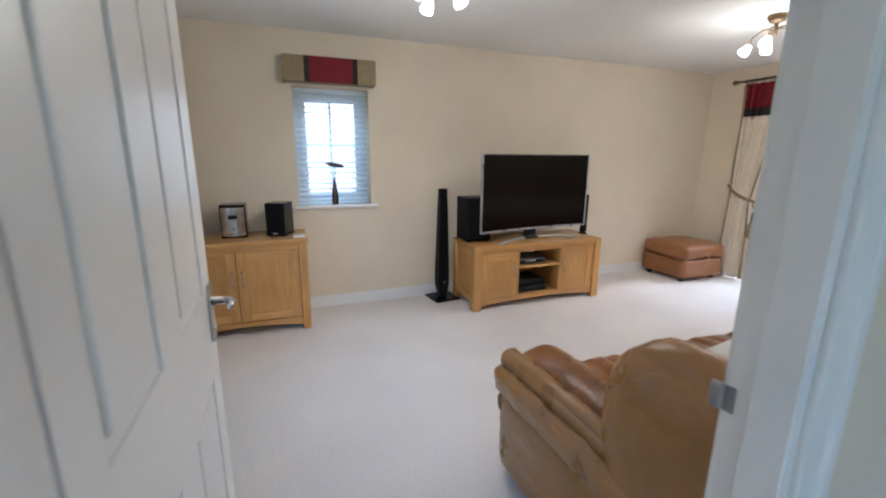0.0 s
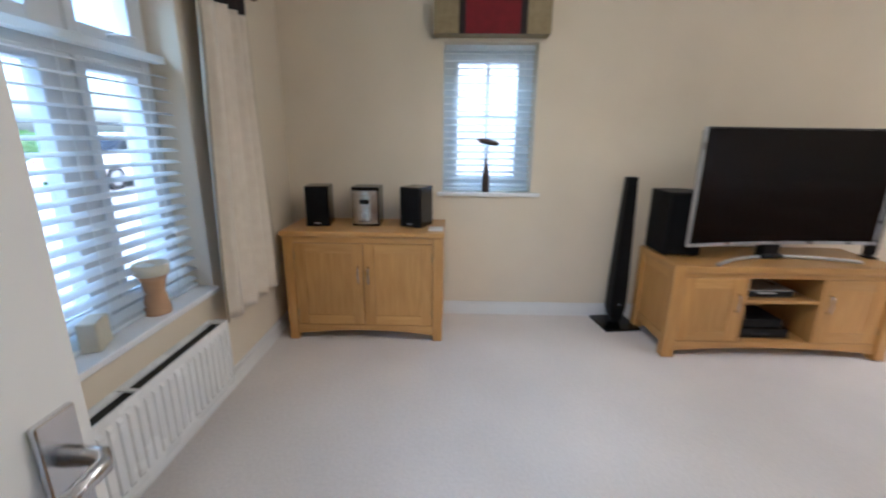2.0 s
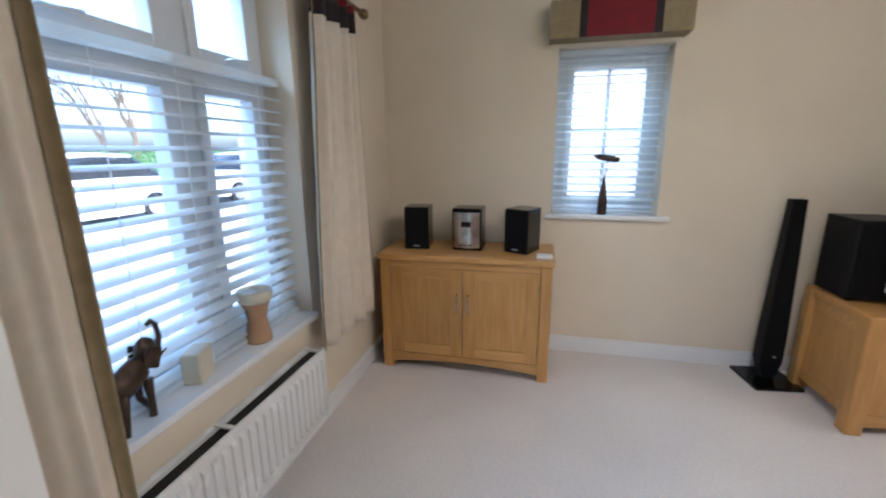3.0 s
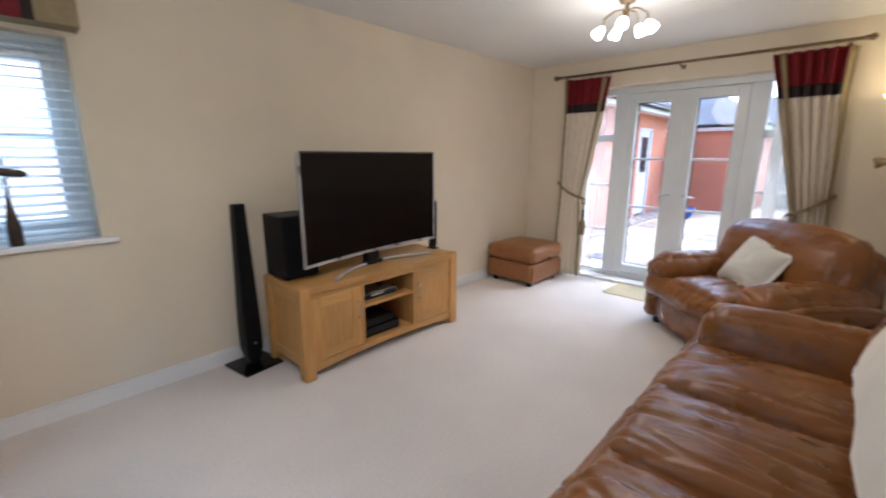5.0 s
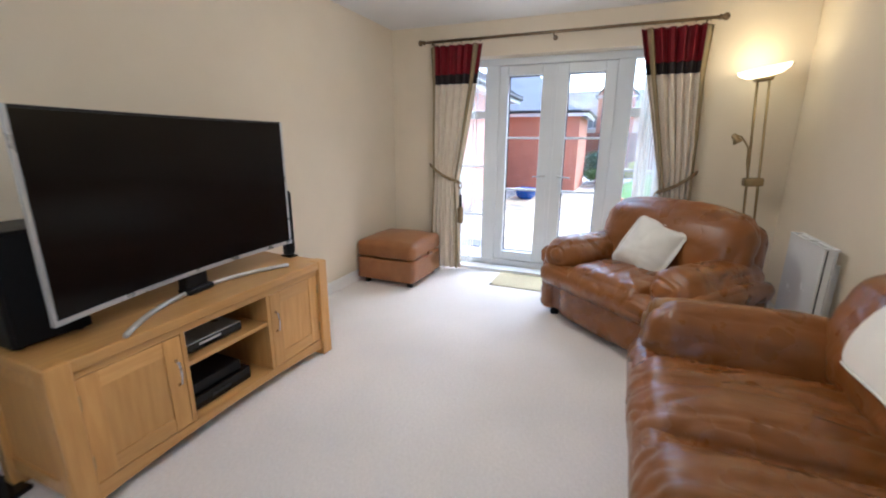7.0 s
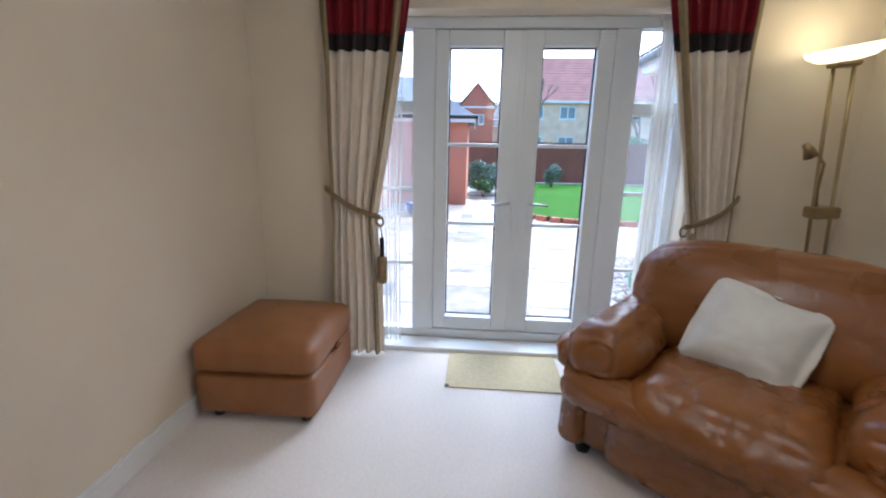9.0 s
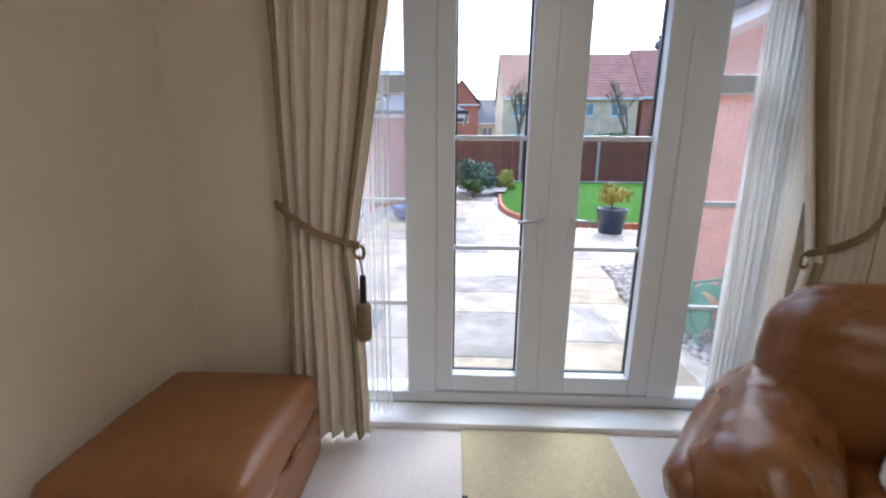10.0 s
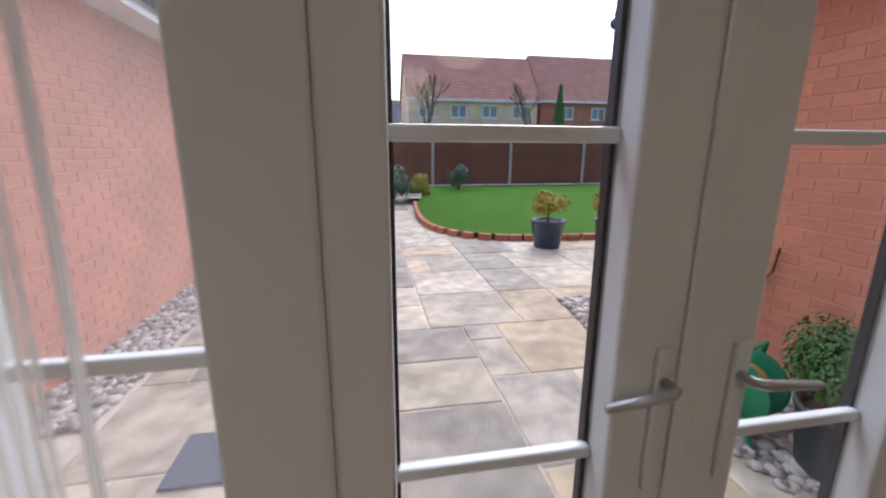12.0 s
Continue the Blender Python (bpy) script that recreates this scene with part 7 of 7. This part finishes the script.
def cone_place():
    z = 0.5 + 5.0 * rc.random() ** 1.3
    rad = 0.75 * (1 - (z / 5.8) ** 1.5) * rc.uniform(0.5, 1.05)
    a = rc.uniform(0, 6.28)
    d = Vector((math.cos(a), math.sin(a), 0.5)).normalized()
    return Vector((rad * d.x, rad * d.y, z)), d


cb = bmesh.new()
leaves(cb, 1500, cone_place, 0.14, rc)
part("crown", cb, M["leaf"], cf)
shrub("hedge_bush", (30, -6.5, G), (2.2, 2.4, 1.3), 2000, 0.16, M["leaf"], "large green bush behind the garden fence", 71, "bush")

# ---- the street side ----
solid("verge", box(-13.5, -10.6, -60, 60, G - 0.058, G - 0.01), M["grass"], "strip of mown grass beside the drive", "verge", "structure")
solid("road", box(-16.5, -13.6, -60, 60, G - 0.058, G - 0.03), M["asphalt"], "dark asphalt street in front of the house", "road", "structure")
solid("pavement", box(-18.4, -16.6, -60, 60, G - 0.058, G + 0.06, bevel=0.01), M["pave"], "grey paved footway with a kerb", "pavement", "structure")
# pale ground added under the small window so its view stays bright
solid("side_drive", box(X0 - T, 6.4, Y1 + T, 14, G - 0.058, G - 0.02), M["pave"], "pale paving added to brighten the small window's view", "drive", "structure")
far_side = solid("front_drive", box(-10.5, X0 - T, -12, 24, G - 0.058, G - 0.02), M["pave"], "pale paved front drive by the house", "drive", "structure")


def car(m, label):
    th = thing("car", m, label, "car")

    def loft(secs, mt, nm, lab=""):
        bm = bmesh.new()
        rows = [[bm.verts.new(c) for c in s] for s in secs]
        k3 = len(rows[0])
        for a, b in zip(rows, rows[1:]):
            for q in range(k3):
                bm.faces.new((a[q], a[(q + 1) % k3], b[(q + 1) % k3], b[q]))
        bm.faces.new(rows[0][::-1])
        bm.faces.new(rows[-1])
        o = part(nm, bm, mt, th, lab, smooth=True)
        rounded(o, 35)
        return o

    def sec(x, hw, z0, z1):
        return [(x, -hw, z0), (x, -hw * 1.02, (z0 + z1) / 2), (x, -hw * 0.94, z1 - 0.04), (x, -hw * 0.85, z1), (x, hw * 0.85, z1), (x, hw * 0.94, z1 - 0.04), (x, hw * 1.02, (z0 + z1) / 2), (x, hw, z0)]
    loft([sec(-2.05, 0.7, 0.35, 0.62), sec(-1.95, 0.84, 0.25, 0.8), sec(-1.2, 0.87, 0.2, 0.95), sec(0.7, 0.88, 0.2, 0.97), sec(1.5, 0.87, 0.22, 0.95), sec(1.95, 0.82, 0.28, 0.85), sec(2.02, 0.74, 0.4, 0.7)], M["car_white"], "body")
    loft([sec(-1.05, 0.76, 0.94, 0.99), sec(-0.5, 0.72, 0.94, 1.4), sec(0.2, 0.7, 0.94, 1.46), sec(1.0, 0.7, 0.94, 1.42), sec(1.65, 0.74, 0.94, 1.0)], M["car_glass"], "cabin_glass", "dark tinted cabin glass")
    loft([sec(-0.5, 0.68, 1.36, 1.425), sec(0.2, 0.67, 1.4, 1.485), sec(1.0, 0.67, 1.38, 1.445)], M["car_white"], "roof")
    for x in (-1.28, 1.25):
        for s in (-1, 1):
            w = part("wheel", bar([(x, s * 0.74, 0.31), (x, s * 0.9, 0.31)], 0.31, 20), M["tyre"], th)
            part("rim", bar([(x, s * 0.9, 0.31), (x, s * 0.915, 0.31)], 0.2, 16), M["silver"], w)
    for s in (-1, 1):
        part("headlight", pad((0.12, 0.3, 0.13), 0.04, 6, at=pose(-1.95, s * 0.6, 0.68)), M["chrome"], th, smooth=True)
        part("tail_light", pad((0.1, 0.22, 0.2), 0.04, 6, at=pose(1.95, s * 0.66, 0.76)), M["red"], th, smooth=True)
    return th


cr = car(pose(-9.2, 7.6, G - 0.02, 0, 0, 85), "white hatchback car parked in front of the window")
car_2 = copy_thing(cr, pose(-9.4, 13.2, G - 0.02, 0, 0, 88))
hedge = thing("hedge", pose(-19, 0, G), "long clipped green hedge across the street", "hedge", kind="stuff")
hb = bmesh.new()
rh = random.Random(77)


def hedge_place():
    d = Vector((rh.uniform(0.2, 1), rh.uniform(-.4, .4), rh.uniform(-.1, 1))).normalized()
    return Vector((rh.uniform(-0.6, 0.6), rh.uniform(-10, 32), rh.uniform(0.0, 1.5))), d


leaves(hb, 5200, hedge_place, 0.16, rh)
part("crown", hb, M["leaf"], hedge)
for i, (x, y, h) in enumerate(((-22, 4, 9), (-24, 11, 10), (-21, 18, 8), (-26, 24, 11))):
    bare_tree((x, y, G), h, 90 + i, "tall bare winter tree across the street")

# ---- small pieces: flagstones and near bricks ----
rp = random.Random(19)
cell = 0.27
nx, ny = int((16.6 - 5.42) / cell), int((4.2 + 2.6) / cell)
taken = [[False] * ny for _ in range(nx)]
flags = []
for i in range(nx):
    for j in range(ny):
        if taken[i][j]:
            continue
        opts = [(3, 3), (2, 3), (3, 2), (2, 2), (2, 2), (1, 2), (2, 1), (3, 2), (1, 1)]
        rp.shuffle(opts)
        for w_, h_ in sorted(opts[:4], key=lambda q: -q[0] * q[1]) + [(1, 1)]:
            if i + w_ <= nx and j + h_ <= ny and not any(taken[i + a][j + b] for a in range(w_) for b in range(h_)):
                for a in range(w_):
                    for b in range(h_):
                        taken[i + a][j + b] = True
                flags.append((5.42 + i * cell, -2.6 + j * cell, w_, h_))
                break


def flag_mesh(w_, h_, seed):
    r = random.Random(seed)
    bm = bmesh.new()
    L, B = w_ * cell - 0.012, h_ * cell - 0.012
    n = 3
    ring = []
    for (ax, ay), (bx_, by_) in (((0, 0), (L, 0)), ((L, 0), (L, B)), ((L, B), (0, B)), ((0, B), (0, 0))):
        for q in range(n):
            f = q / n
            ring.append((ax + (bx_ - ax) * f + r.uniform(-.006, .006), ay + (by_ - ay) * f + r.uniform(-.006, .006)))
    lo = [bm.verts.new((x, y, -0.03)) for x, y in ring]
    mid = [bm.verts.new((x, y, -0.004)) for x, y in ring]
    c = (L / 2, B / 2)
    hi = [bm.verts.new((x + (c[0] - x) * 0.03, y + (c[1] - y) * 0.03, 0.0)) for x, y in ring]
    k3 = len(ring)
    for q in range(k3):
        bm.faces.new((lo[q], lo[(q + 1) % k3], mid[(q + 1) % k3], mid[q]))
        bm.faces.new((mid[q], mid[(q + 1) % k3], hi[(q + 1) % k3], hi[q]))
    bm.faces.new(hi)
    me = bpy.data.meshes.new("flagstone")
    bm.to_mesh(me)
    bm.free()
    return me


cache = {}
near = sorted(flags, key=lambda f: f[0])
for idx, (x, y, w_, h_) in enumerate(near):
    kind_ = rp.choice(("stone", "stone", "stone", "stone_grey", "stone_buff"))
    key = (w_, h_, kind_, rp.randrange(2))
    if key not in cache:
        cache[key] = flag_mesh(w_, h_, len(cache))
        cache[key].materials.append(M[kind_])
    o = new("flagstone", cache[key])
    o.parent = patio
    o.matrix_basis = pose(x, y, G + rp.uniform(-0.002, 0.003))

mesh_b = {}
near_rows.sort(key=lambda r: (r[2] < 0.2, abs(r[0] - 6.7) + abs(r[1] - 0.9)))
for c, z, ln in near_rows[:300]:
    key = round(ln, 3)
    if key not in mesh_b:
        v, f = joined_bricks([(0, 0, ln)], "x", 0, 1, 0.0035)
        me = bpy.data.meshes.new("brick")
        me.from_pydata(v, [], f)
        me.materials.append(M["brick"])
        mesh_b[key] = me
    o = new("brick", mesh_b[key])
    o.parent = ex
    o.matrix_basis = pose(c, RY, z)
from_rows("brickwork", near_rows[300:], "x", RY, 1, ex)
from_rows("brickwork", brick_run(RY - 4.0, RY, G, RE, RX1, 1, "y", 6), "y", RX1, 1, ex)
